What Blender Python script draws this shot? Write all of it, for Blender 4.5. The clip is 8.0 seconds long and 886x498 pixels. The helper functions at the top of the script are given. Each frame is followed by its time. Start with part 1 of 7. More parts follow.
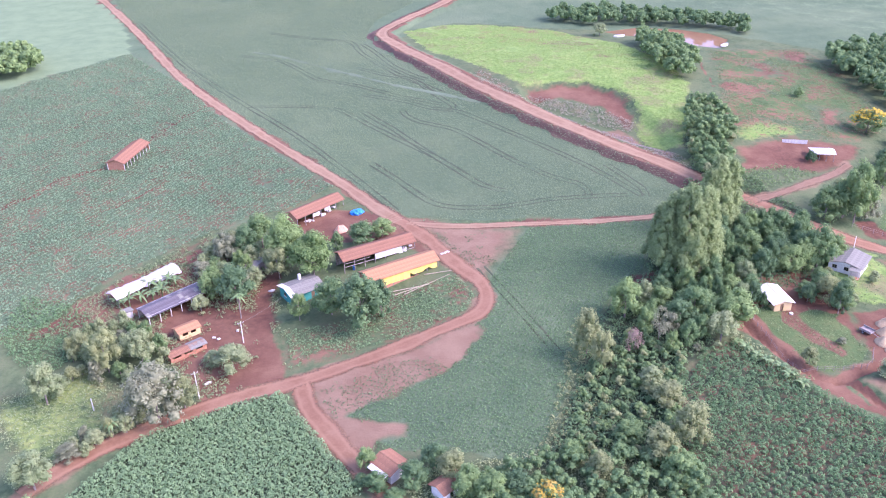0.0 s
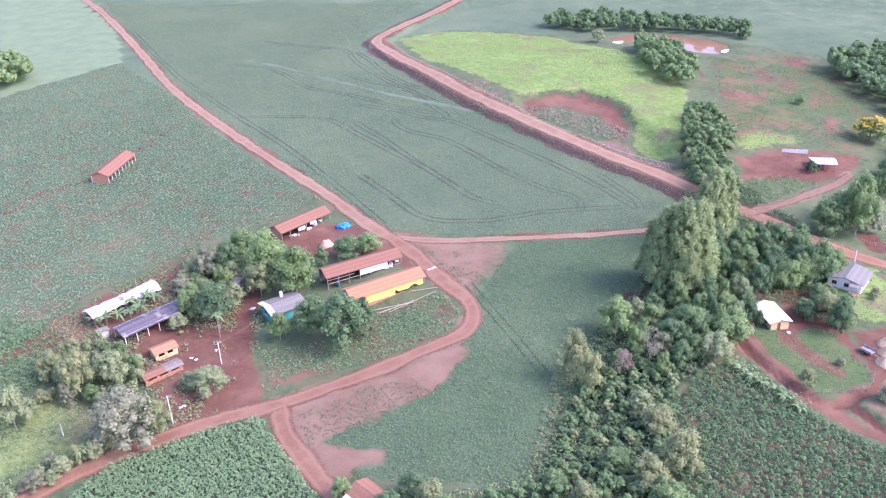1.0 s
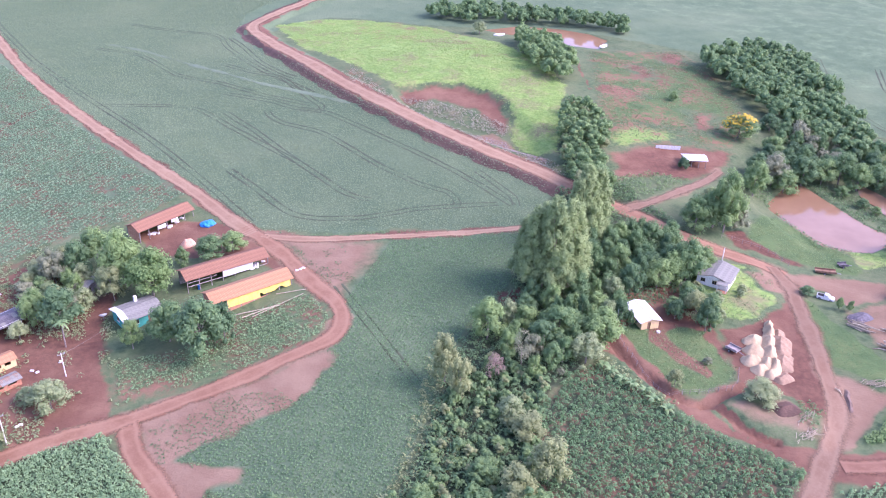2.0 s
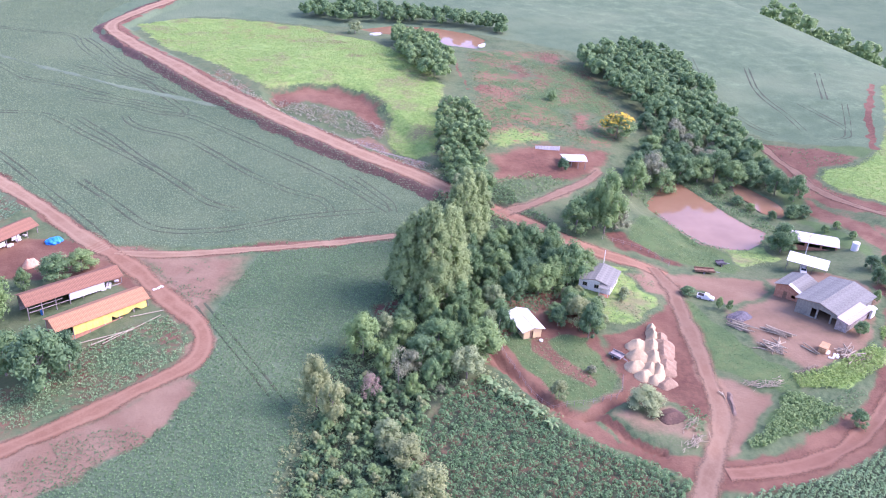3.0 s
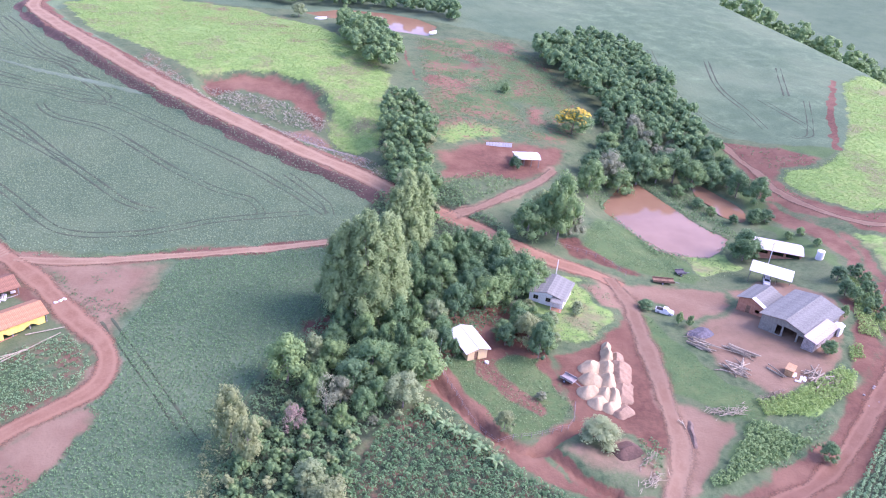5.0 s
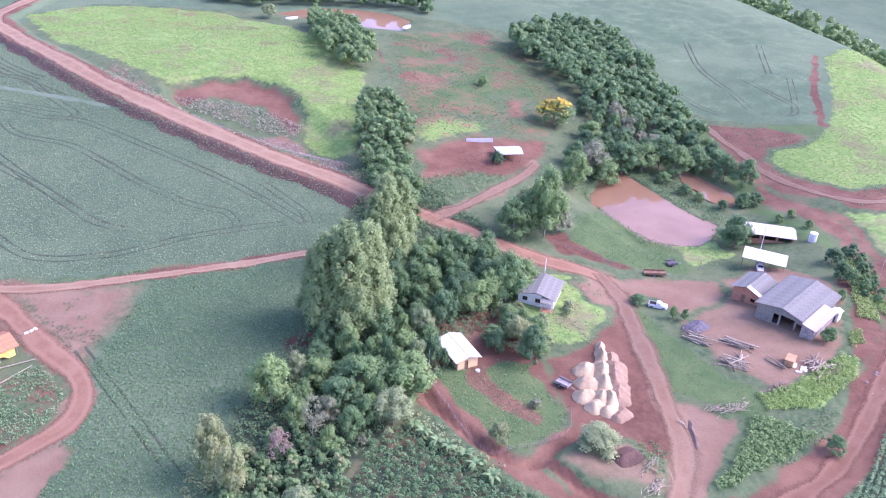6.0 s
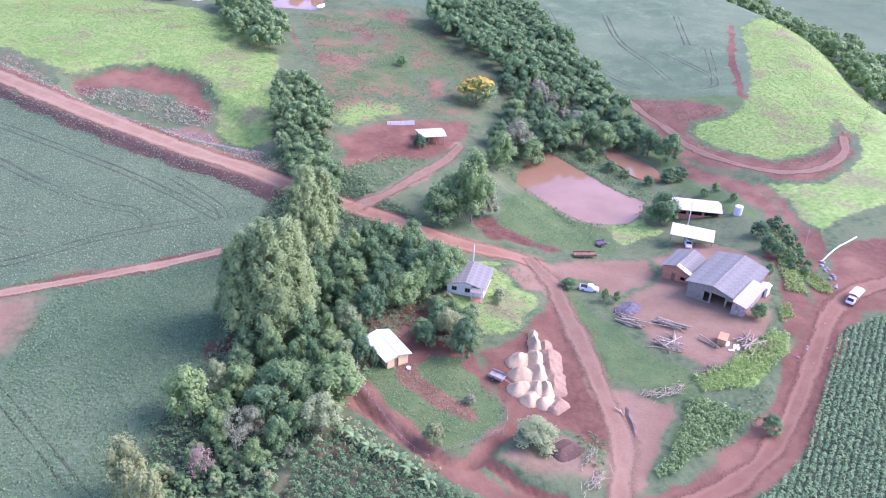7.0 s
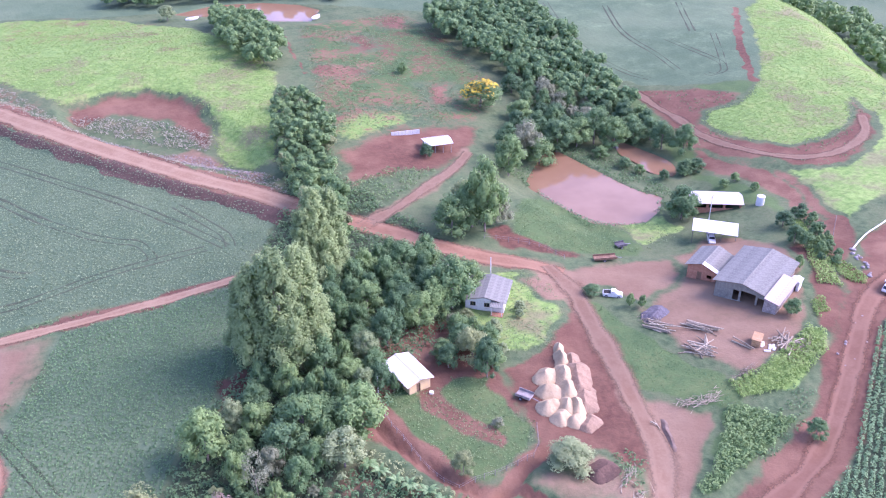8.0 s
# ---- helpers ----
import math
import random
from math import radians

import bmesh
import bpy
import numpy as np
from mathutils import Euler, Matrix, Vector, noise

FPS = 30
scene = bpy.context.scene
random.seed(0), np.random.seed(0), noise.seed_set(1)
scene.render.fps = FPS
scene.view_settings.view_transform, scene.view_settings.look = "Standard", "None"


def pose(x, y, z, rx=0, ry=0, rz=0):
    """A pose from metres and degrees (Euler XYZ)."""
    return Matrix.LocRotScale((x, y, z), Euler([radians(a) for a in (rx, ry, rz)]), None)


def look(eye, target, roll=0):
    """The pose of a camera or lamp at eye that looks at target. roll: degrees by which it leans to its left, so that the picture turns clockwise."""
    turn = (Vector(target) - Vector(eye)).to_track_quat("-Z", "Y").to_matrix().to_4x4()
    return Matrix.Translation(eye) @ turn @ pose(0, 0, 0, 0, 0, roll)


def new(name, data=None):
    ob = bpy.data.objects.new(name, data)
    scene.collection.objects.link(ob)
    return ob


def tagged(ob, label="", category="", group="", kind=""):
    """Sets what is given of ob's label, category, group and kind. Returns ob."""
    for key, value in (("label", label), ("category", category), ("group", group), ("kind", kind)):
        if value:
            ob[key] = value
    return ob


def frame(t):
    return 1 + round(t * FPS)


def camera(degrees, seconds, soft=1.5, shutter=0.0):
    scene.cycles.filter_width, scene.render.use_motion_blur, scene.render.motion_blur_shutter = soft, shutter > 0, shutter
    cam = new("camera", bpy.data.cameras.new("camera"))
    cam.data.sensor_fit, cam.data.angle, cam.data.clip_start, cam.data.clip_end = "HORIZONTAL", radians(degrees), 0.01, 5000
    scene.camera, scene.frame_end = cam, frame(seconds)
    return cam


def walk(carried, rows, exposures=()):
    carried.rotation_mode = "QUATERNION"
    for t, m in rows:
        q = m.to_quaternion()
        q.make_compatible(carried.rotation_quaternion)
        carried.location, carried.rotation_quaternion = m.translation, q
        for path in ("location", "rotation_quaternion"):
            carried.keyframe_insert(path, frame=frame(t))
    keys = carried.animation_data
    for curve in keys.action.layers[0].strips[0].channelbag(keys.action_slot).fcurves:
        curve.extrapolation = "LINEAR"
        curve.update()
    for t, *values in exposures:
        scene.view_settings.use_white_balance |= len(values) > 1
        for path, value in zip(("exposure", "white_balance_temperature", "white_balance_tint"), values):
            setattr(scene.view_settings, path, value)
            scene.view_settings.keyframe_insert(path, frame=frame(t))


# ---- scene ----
cam = camera(54.23, 8.0, 1.1)
PATH = [
    (0.0, -5.58, -15.38, 111.31, 61.47, 1.37, -2.87),
    (0.5, -2.80, -11.90, 110.94, 61.66, 0.74, -1.82),
    (1.0, 0.09, -8.34, 110.52, 61.77, 1.74, -2.51),
    (1.5, 3.10, -4.59, 109.95, 60.89, 0.78, -0.96),
    (2.0, 6.28, -0.50, 108.98, 60.99, -1.37, -8.85),
    (2.2, 7.54, 1.27, 108.46, 60.81, -1.41, -9.58),
    (3.3, 14.25, 12.35, 104.33, 61.34, -3.39, -17.74),
    (3.5, 15.29, 14.14, 103.77, 60.94, -3.20, -17.99),
    (4.0, 17.64, 18.32, 102.66, 60.08, -3.88, -19.00),
    (4.5, 19.70, 22.19, 102.02, 60.13, -4.71, -18.93),
    (4.7, 20.45, 23.65, 101.90, 60.74, -5.56, -17.85),
    (5.8, 24.08, 30.46, 101.58, 59.48, -2.76, -20.35),
    (6.0, 24.78, 31.77, 101.46, 60.04, -2.74, -20.46),
    (6.5, 26.55, 35.10, 101.05, 59.97, -2.68, -21.75),
    (7.0, 28.30, 38.50, 100.60, 58.71, -2.98, -25.83),
    (7.5, 29.74, 42.07, 100.30, 58.97, -1.88, -26.74),
    (8.0, 30.95, 45.47, 99.98, 58.64, 0.65, -27.18),
]
walk(cam, [(t, pose(x, y, z, rx, ry, rz)) for t, x, y, z, rx, ry, rz in PATH],
     exposures=[(0.0, 1.88, 5950, 50), (2.2, 1.86, 5900, 50), (4.0, 1.85, 5790, 50), (8.0, 1.82, 5690, 51)])

# ---- light ----
SUN_TURN, SUN_UP = 108.0, 42.0          # compass turn of the sun from +y, clockwise, and its height
world = bpy.data.worlds.new("sky")
scene.world = world
world.use_nodes = True
sky = world.node_tree.nodes.new("ShaderNodeTexSky")
sky.sky_type, sky.sun_disc = "NISHITA", False
sky.sun_elevation, sky.sun_rotation = radians(SUN_UP), radians(SUN_TURN)
sky.air_density, sky.dust_density, sky.ozone_density = 1.0, 1.6, 1.5
back = world.node_tree.nodes["Background"]
back.inputs["Strength"].default_value = 0.15
world.node_tree.links.new(sky.outputs[0], back.inputs[0])
lamp = bpy.data.lights.new("sun", "SUN")
lamp.energy, lamp.angle, lamp.color = 1.22, radians(32.0), (1.0, 0.95, 0.88)
sun = new("sun", lamp)
sun.matrix_world = look((0, 0, 0), (-math.sin(radians(SUN_TURN)), -math.cos(radians(SUN_TURN)), -math.tan(radians(SUN_UP))))

# ---- materials ----
class Nodes:
    """A short hand for building a node material."""

    def __init__(self, name, rough=0.9, metal=0.0, spec=0.3):
        self.mat = bpy.data.materials.new(name)
        self.mat.use_nodes = True
        self.tree = self.mat.node_tree
        self.out = self.tree.nodes["Principled BSDF"]
        self.out.inputs["Roughness"].default_value = rough
        self.out.inputs["Metallic"].default_value = metal
        self.out.inputs["Specular IOR Level"].default_value = spec

    def node(self, kind, **sockets):
        n = self.tree.nodes.new(kind)
        for key, value in sockets.items():
            self.put(n.inputs[key.replace("_", " ")], value)
        return n

    def put(self, socket, value):
        if isinstance(value, bpy.types.NodeSocket):
            self.tree.links.new(value, socket)
        elif isinstance(value, tuple) and len(value) == 3 and socket.type == "RGBA":
            socket.default_value = (*value, 1)
        else:
            socket.default_value = value

    def place(self):
        return self.node("ShaderNodeNewGeometry").outputs["Position"]

    def local(self):
        return self.node("ShaderNodeTexCoord").outputs["Object"]

    def random(self):
        return self.node("ShaderNodeObjectInfo").outputs["Random"]

    def island(self):
        return self.node("ShaderNodeNewGeometry").outputs["Random Per Island"]

    def noise(self, where, scale, detail=4.0, rough=0.55):
        return self.node("ShaderNodeTexNoise", Vector=where, Scale=scale, Detail=detail, Roughness=rough).outputs["Fac"]

    def stretch(self, where, scale=(1, 1, 1), turn=0.0):
        n = self.node("ShaderNodeMapping", Vector=where)
        n.inputs["Scale"].default_value, n.inputs["Rotation"].default_value = scale, (0, 0, radians(turn))
        return n.outputs[0]

    def math(self, op, a, b=0.0, c=0.0):
        n = self.tree.nodes.new("ShaderNodeMath")
        n.operation = op
        for i, value in enumerate((a, b, c)):
            self.put(n.inputs[i], value)
        return n.outputs[0]

    def step(self, value, low, high):
        n = self.tree.nodes.new("ShaderNodeMapRange")
        n.interpolation_type = "SMOOTHSTEP"
        self.put(n.inputs["Value"], value)
        n.inputs["From Min"].default_value, n.inputs["From Max"].default_value = low, high
        return n.outputs[0]

    def mix(self, fac, a, b):
        n = self.tree.nodes.new("ShaderNodeMix")
        n.data_type = "RGBA"
        self.put(n.inputs[0], fac)
        self.put(n.inputs[6], a)
        self.put(n.inputs[7], b)
        return n.outputs[2]

    def colour(self, value):
        self.put(self.out.inputs["Base Color"], value)
        return self

    def bump(self, value, strength=0.4, distance=0.1):
        n = self.node("ShaderNodeBump", Height=value, Strength=strength, Distance=distance)
        self.put(self.out.inputs["Normal"], n.outputs[0])
        return self


def mottled(name, dark, light, scale=1.5, rough=0.9, metal=0.0, bump=0.3, stain=None, world_place=False, spec=0.3):
    """Two tones broken up by a fine and a broad noise, with optional stains and a fine relief."""
    n = Nodes(name, rough, metal, spec)
    where = n.place() if world_place else n.local()
    fine, broad = n.noise(where, scale * 4, 5), n.noise(where, scale * 0.6, 3)
    c = n.mix(n.step(n.math("MULTIPLY_ADD", fine, 0.5, n.math("MULTIPLY", broad, 0.5)), 0.35, 0.65), dark, light)
    if stain:
        c = n.mix(n.math("MULTIPLY", n.step(n.noise(where, scale * 1.3, 6, 0.7), 0.5, 0.72), 0.75), c, stain)
    n.colour(c).bump(fine, bump, 0.03)
    return n.mat


SOIL, SOIL_DARK = (0.162, 0.082, 0.053), (0.092, 0.046, 0.032)


def ground_material():
    n = Nodes("farmland", 0.95, 0, 0.15)
    p = n.place()
    a, b = n.node("ShaderNodeAttribute"), n.node("ShaderNodeAttribute")
    a.attribute_name, b.attribute_name = "cover_a", "cover_b"
    sa, sb = n.node("ShaderNodeSeparateColor", Color=a.outputs["Color"]), n.node("ShaderNodeSeparateColor", Color=b.outputs["Color"])
    tiny, fine, mid, broad = n.noise(p, 2.2, 3, 0.7), n.noise(p, 0.7, 5, 0.65), n.noise(p, 0.12, 5, 0.6), n.noise(p, 0.018, 4)

    def mask(value, wild=0.5):
        rag = n.math("MULTIPLY_ADD", n.math("SUBTRACT", n.math("MULTIPLY_ADD", mid, 0.6, n.math("MULTIPLY", fine, 0.4)), 0.5), wild * 2, value)
        return n.step(rag, 0.36, 0.64)

    soil = n.mix(n.step(broad, 0.35, 0.65), n.mix(n.step(fine, 0.3, 0.7), SOIL_DARK, SOIL), n.mix(n.step(mid, 0.35, 0.65), SOIL, (0.24, 0.138, 0.086)))
    scrub = n.mix(n.step(mid, 0.3, 0.7), n.mix(n.step(fine, 0.3, 0.7), (0.05, 0.09, 0.042), (0.115, 0.165, 0.075)), n.mix(n.step(tiny, 0.3, 0.7), (0.105, 0.148, 0.064), (0.145, 0.165, 0.085)))
    crop = n.mix(n.step(mid, 0.3, 0.7), n.mix(n.step(tiny, 0.25, 0.75), (0.0704, 0.122, 0.0647), (0.108, 0.166, 0.0882)), n.mix(n.step(tiny, 0.25, 0.75), (0.0902, 0.142, 0.0745), (0.134, 0.192, 0.102)))
    crop = n.mix(n.step(broad, 0.45, 0.7), crop, n.mix(tiny, (0.121, 0.175, 0.0931), (0.16, 0.212, 0.113)))
    rows = n.noise(n.stretch(p, (2.6, 0.12, 1), -34), 1.0, 3, 0.6)
    crop = n.mix(n.math("MULTIPLY", n.step(rows, 0.45, 0.7), 0.3), crop, (0.068, 0.108, 0.056))
    crop = n.mix(n.math("MULTIPLY", n.step(n.noise(p, 0.9, 4, 0.7), 0.56, 0.72), 0.35), crop, (0.05, 0.088, 0.046))
    crop = n.mix(n.math("MULTIPLY", n.step(n.noise(p, 0.05, 5, 0.65), 0.52, 0.72), 0.45), crop, (0.122, 0.182, 0.088))
    lush = n.mix(n.step(mid, 0.3, 0.7), n.mix(n.step(fine, 0.3, 0.7), (0.13, 0.235, 0.06), (0.215, 0.335, 0.09)), n.mix(n.step(fine, 0.35, 0.65), (0.185, 0.295, 0.075), (0.31, 0.425, 0.13)))
    tread = n.noise(n.stretch(p, (0.35, 1.5, 1), 20), 1.0, 4, 0.65)
    lush = n.mix(n.math("MULTIPLY", n.step(tread, 0.5, 0.68), 0.5), lush, (0.115, 0.165, 0.06))
    lush = n.mix(n.math("MULTIPLY", n.step(n.noise(p, 0.06, 6, 0.7), 0.49, 0.64), 0.7), lush, n.mix(fine, (0.14, 0.13, 0.075), (0.24, 0.19, 0.12)))
    turf = n.mix(n.step(mid, 0.3, 0.7), n.mix(tiny, (0.05, 0.1, 0.037), (0.082, 0.14, 0.052)), n.mix(tiny, (0.078, 0.138, 0.048), (0.13, 0.195, 0.07)))
    pale = n.mix(n.step(mid, 0.3, 0.7), (0.215, 0.136, 0.0849), n.mix(fine, (0.236, 0.157, 0.0986), (0.279, 0.195, 0.124)))
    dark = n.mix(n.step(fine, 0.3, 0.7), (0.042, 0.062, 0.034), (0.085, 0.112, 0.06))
    c = n.mix(mask(sa.outputs[1], 0.25), scrub, crop)
    # pale far crop, its colour lightened further to stand in for distance haze
    young = n.mix(n.step(mid, 0.3, 0.7), n.mix(tiny, (0.135, 0.205, 0.105), (0.158, 0.235, 0.12)), (0.18, 0.262, 0.133))
    c = n.mix(mask(b.outputs["Alpha"], 0.4), c, young)
    c = n.mix(mask(sa.outputs[2]), c, lush)
    c = n.mix(mask(a.outputs["Alpha"]), c, turf)
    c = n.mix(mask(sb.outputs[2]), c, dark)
    c = n.mix(n.math("MULTIPLY", sb.outputs[0], n.step(n.math("MULTIPLY_ADD", fine, 0.5, n.math("MULTIPLY", mid, 0.5)), 0.47, 0.6)), c, soil)
    c = n.mix(mask(sa.outputs[0], 0.4), c, soil)
    c = n.mix(mask(sb.outputs[1], 0.25), c, pale)
    n.colour(c).bump(n.math("MULTIPLY_ADD", fine, 0.7, n.math("MULTIPLY", tiny, 0.4)), 0.6, 0.35)
    return n.mat


def road_material(name="pale red dirt road", tone=(1.0, 1.0, 1.0), firm=0.62):
    n = Nodes(name, 0.95, 0, 0.15)
    p = n.place()

    def dirt(*c):
        return tuple(a * b for a, b in zip(c, tone))

    fine, mid, broad = n.noise(p, 2.0, 6, 0.7), n.noise(p, 0.25, 5, 0.6), n.noise(p, 0.03, 3)
    c = n.mix(n.step(mid, 0.3, 0.7), dirt(0.24, 0.147, 0.087), dirt(0.305, 0.206, 0.127))
    c = n.mix(n.math("MULTIPLY", n.step(fine, 0.45, 0.8), 0.5), c, dirt(0.37, 0.27, 0.171))
    c = n.mix(n.math("MULTIPLY", n.step(broad, 0.45, 0.75), 0.5), c, dirt(0.22, 0.125, 0.0766))
    at = n.node("ShaderNodeAttribute")
    at.attribute_name = "across"
    rut = n.step(n.math("ABSOLUTE", n.math("SUBTRACT", n.math("ABSOLUTE", at.outputs["Fac"]), 0.45)), 0.22, 0.02)
    c = n.mix(n.math("MULTIPLY", rut, 0.45), c, dirt(0.36, 0.255, 0.158))
    edge = n.step(n.math("MULTIPLY_ADD", n.math("SUBTRACT", fine, 0.5), 0.7, n.math("ABSOLUTE", at.outputs["Fac"])), 0.72, 1.0)
    c = n.mix(n.math("MULTIPLY", edge, 0.35), c, SOIL)
    n.colour(c).bump(fine, 0.5, 0.1)
    fade = n.step(n.math("MULTIPLY_ADD", n.math("SUBTRACT", n.math("MULTIPLY_ADD", fine, 0.5, n.math("MULTIPLY", mid, 0.5)), 0.5), 1.3, n.math("ABSOLUTE", at.outputs["Fac"])), 0.98, firm)
    n.put(n.out.inputs["Alpha"], fade)
    return n.mat


M_GROUND, M_ROAD, M_REDROAD = ground_material(), road_material(), road_material("dark red dirt track", (0.78, 0.66, 0.68), 0.4)
M_FARMROAD = road_material("reddish dirt road", (0.92, 0.8, 0.79), 0.5)
M_BROWNROAD = road_material("brown dirt track", (0.77, 0.77, 0.8), 0.3)
M_TILE = mottled("clay roof tiles", (0.215, 0.108, 0.0655), (0.32, 0.17, 0.102), 2.0, stain=(0.14, 0.082, 0.0521))
M_TILE_PALE = mottled("faded orange roof tiles", (0.34, 0.17, 0.084), (0.47, 0.255, 0.13), 2.0, stain=(0.22, 0.125, 0.0714))
M_FIBRE = mottled("weathered fibre cement", (0.168, 0.168, 0.14), (0.262, 0.262, 0.22), 0.5, 0.88, stain=(0.118, 0.116, 0.1))
M_DARKROOF = mottled("dark old roofing", (0.075, 0.07, 0.075), (0.14, 0.13, 0.14), 1.2, 0.85, stain=(0.22, 0.21, 0.22))
M_PALE = mottled("dusty pale sheet", (0.50, 0.46, 0.46), (0.62, 0.58, 0.58), 0.8, 0.6, stain=(0.42, 0.34, 0.32))
M_WHITE = mottled("white roof sheet", (0.62, 0.62, 0.62), (0.74, 0.74, 0.73), 0.8, 0.5, stain=(0.62, 0.6, 0.58))
M_PLASTER = mottled("whitewashed plaster", (0.66, 0.65, 0.63), (0.80, 0.79, 0.76), 1.2, stain=(0.5, 0.4, 0.36))
M_YELLOW = mottled("yellow sheet", (0.80, 0.57, 0.12), (0.88, 0.67, 0.18), 1.2, 0.7, stain=(0.74, 0.5, 0.14))
M_OCHRE = mottled("yellow ochre boards", (0.62, 0.44, 0.268), (0.74, 0.55, 0.25), 1.2, stain=(0.45, 0.32, 0.214))
M_TEAL = mottled("teal painted wall", (0.0327, 0.28, 0.24), (0.0545, 0.38, 0.327), 1.2)
M_BRICK = mottled("orange brick", (0.36, 0.163, 0.0983), (0.5, 0.256, 0.161), 2.5)
M_WOOD = mottled("grey weathered wood", (0.22, 0.19, 0.17), (0.42, 0.38, 0.354), 2.0, stain=(0.14, 0.11, 0.0968))
M_BROWNWOOD = mottled("brown wood", (0.16, 0.0942, 0.0587), (0.3, 0.187, 0.117), 2.0)
M_DARK = mottled("dark interior", (0.02, 0.018, 0.0167), (0.05, 0.045, 0.0417), 1.0)
M_BARK = mottled("tree bark", (0.16, 0.13, 0.11), (0.36, 0.31, 0.277), 2.0)
M_GUMBARK = mottled("pale gum bark", (0.36, 0.3, 0.25), (0.56, 0.5, 0.43), 1.0, stain=(0.24, 0.18, 0.14))
M_SAND = mottled("pale sand", (0.41, 0.305, 0.175), (0.53, 0.41, 0.245), 1.5, stain=(0.38, 0.26, 0.16))


def leaf_material(name, dark, light, tip):
    n = Nodes(name, 0.65, 0, 0.25)
    broad = n.step(n.noise(n.place(), 0.55, 3, 0.6), 0.3, 0.7)
    t = n.math("MULTIPLY_ADD", n.random(), 0.46, n.math("MULTIPLY_ADD", n.island(), 0.16, n.math("MULTIPLY", broad, 0.38)))
    c = n.mix(n.step(t, 0.12, 0.88), dark, light)
    c = n.mix(n.math("MULTIPLY", n.step(n.island(), 0.8, 1.0), 0.15), c, tip)
    n.colour(c)
    through_leaf = n.node("ShaderNodeBsdfTranslucent", Color=c)
    both = n.node("ShaderNodeMixShader")
    both.inputs[0].default_value = 0.3
    n.tree.links.new(n.out.outputs[0], both.inputs[1])
    n.tree.links.new(through_leaf.outputs[0], both.inputs[2])
    n.tree.links.new(both.outputs[0], n.tree.nodes["Material Output"].inputs["Surface"])
    return n.mat


L_DEEP = leaf_material("deep green leaves", (0.0856, 0.171, 0.083), (0.167, 0.285, 0.115), (0.306, 0.42, 0.18))
L_MID = leaf_material("mid green leaves", (0.123, 0.232, 0.0976), (0.248, 0.37, 0.135), (0.414, 0.5, 0.2))
L_BRIGHT = leaf_material("bright green leaves", (0.145, 0.25, 0.082), (0.27, 0.40, 0.15), (0.38, 0.48, 0.2))
L_OLIVE = leaf_material("olive leaves", (0.204, 0.256, 0.116), (0.324, 0.375, 0.165), (0.432, 0.48, 0.24))
L_GREY = leaf_material("grey green leaves", (0.19, 0.222, 0.13), (0.335, 0.365, 0.22), (0.44, 0.48, 0.33))
L_YELLOW = leaf_material("yellow blossom", (0.4, 0.28, 0.108), (0.68, 0.50, 0.05), (0.80, 0.66, 0.12))
L_GUM = leaf_material("gum leaves", (0.198, 0.287, 0.116), (0.306, 0.405, 0.165), (0.432, 0.53, 0.25))
L_PINK = leaf_material("pinkish dry leaves", (0.30, 0.22, 0.17), (0.44, 0.34, 0.27), (0.5, 0.42, 0.35))
L_CROP = leaf_material("crop leaves", (0.09, 0.195, 0.08), (0.176, 0.315, 0.13), (0.252, 0.4, 0.18))
L_SOY = leaf_material("soy leaves", (0.0855, 0.18, 0.075), (0.158, 0.28, 0.118), (0.234, 0.37, 0.17))
L_GRASS = leaf_material("pasture grass", (0.138, 0.22, 0.094), (0.226, 0.315, 0.14), (0.314, 0.39, 0.19))
L_LUSH = leaf_material("bright pasture tufts", (0.2, 0.33, 0.08), (0.325, 0.455, 0.135), (0.4, 0.52, 0.2))
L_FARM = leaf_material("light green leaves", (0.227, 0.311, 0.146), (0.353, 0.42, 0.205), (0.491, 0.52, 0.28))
L_FIELD = leaf_material("young field crop leaves", (0.153, 0.265, 0.145), (0.243, 0.37, 0.2), (0.324, 0.44, 0.25))
L_MEADOW = leaf_material("pale green field crop", (0.161, 0.235, 0.121), (0.236, 0.315, 0.165), (0.302, 0.37, 0.204))
L_DRY = leaf_material("dry pale scrub", (0.26, 0.25, 0.17), (0.42, 0.40, 0.29), (0.52, 0.49, 0.38))
L_CASSAVA = leaf_material("cassava leaves", (0.135, 0.25, 0.11), (0.243, 0.39, 0.18), (0.342, 0.48, 0.24))


# ---- the land ----
def sg(v):
    return 1.0 / (1.0 + np.exp(-np.clip(v, -40, 40)))


def bump(x, y, cx, cy, sx, sy, turn=0.0):
    """A round swell of height 1, sx by sy wide, turned by so many degrees."""
    c, s = math.cos(radians(turn)), math.sin(radians(turn))
    u, v = (x - cx) * c + (y - cy) * s, (y - cy) * c - (x - cx) * s
    return np.exp(-0.5 * ((u / sx) ** 2 + (v / sy) ** 2))


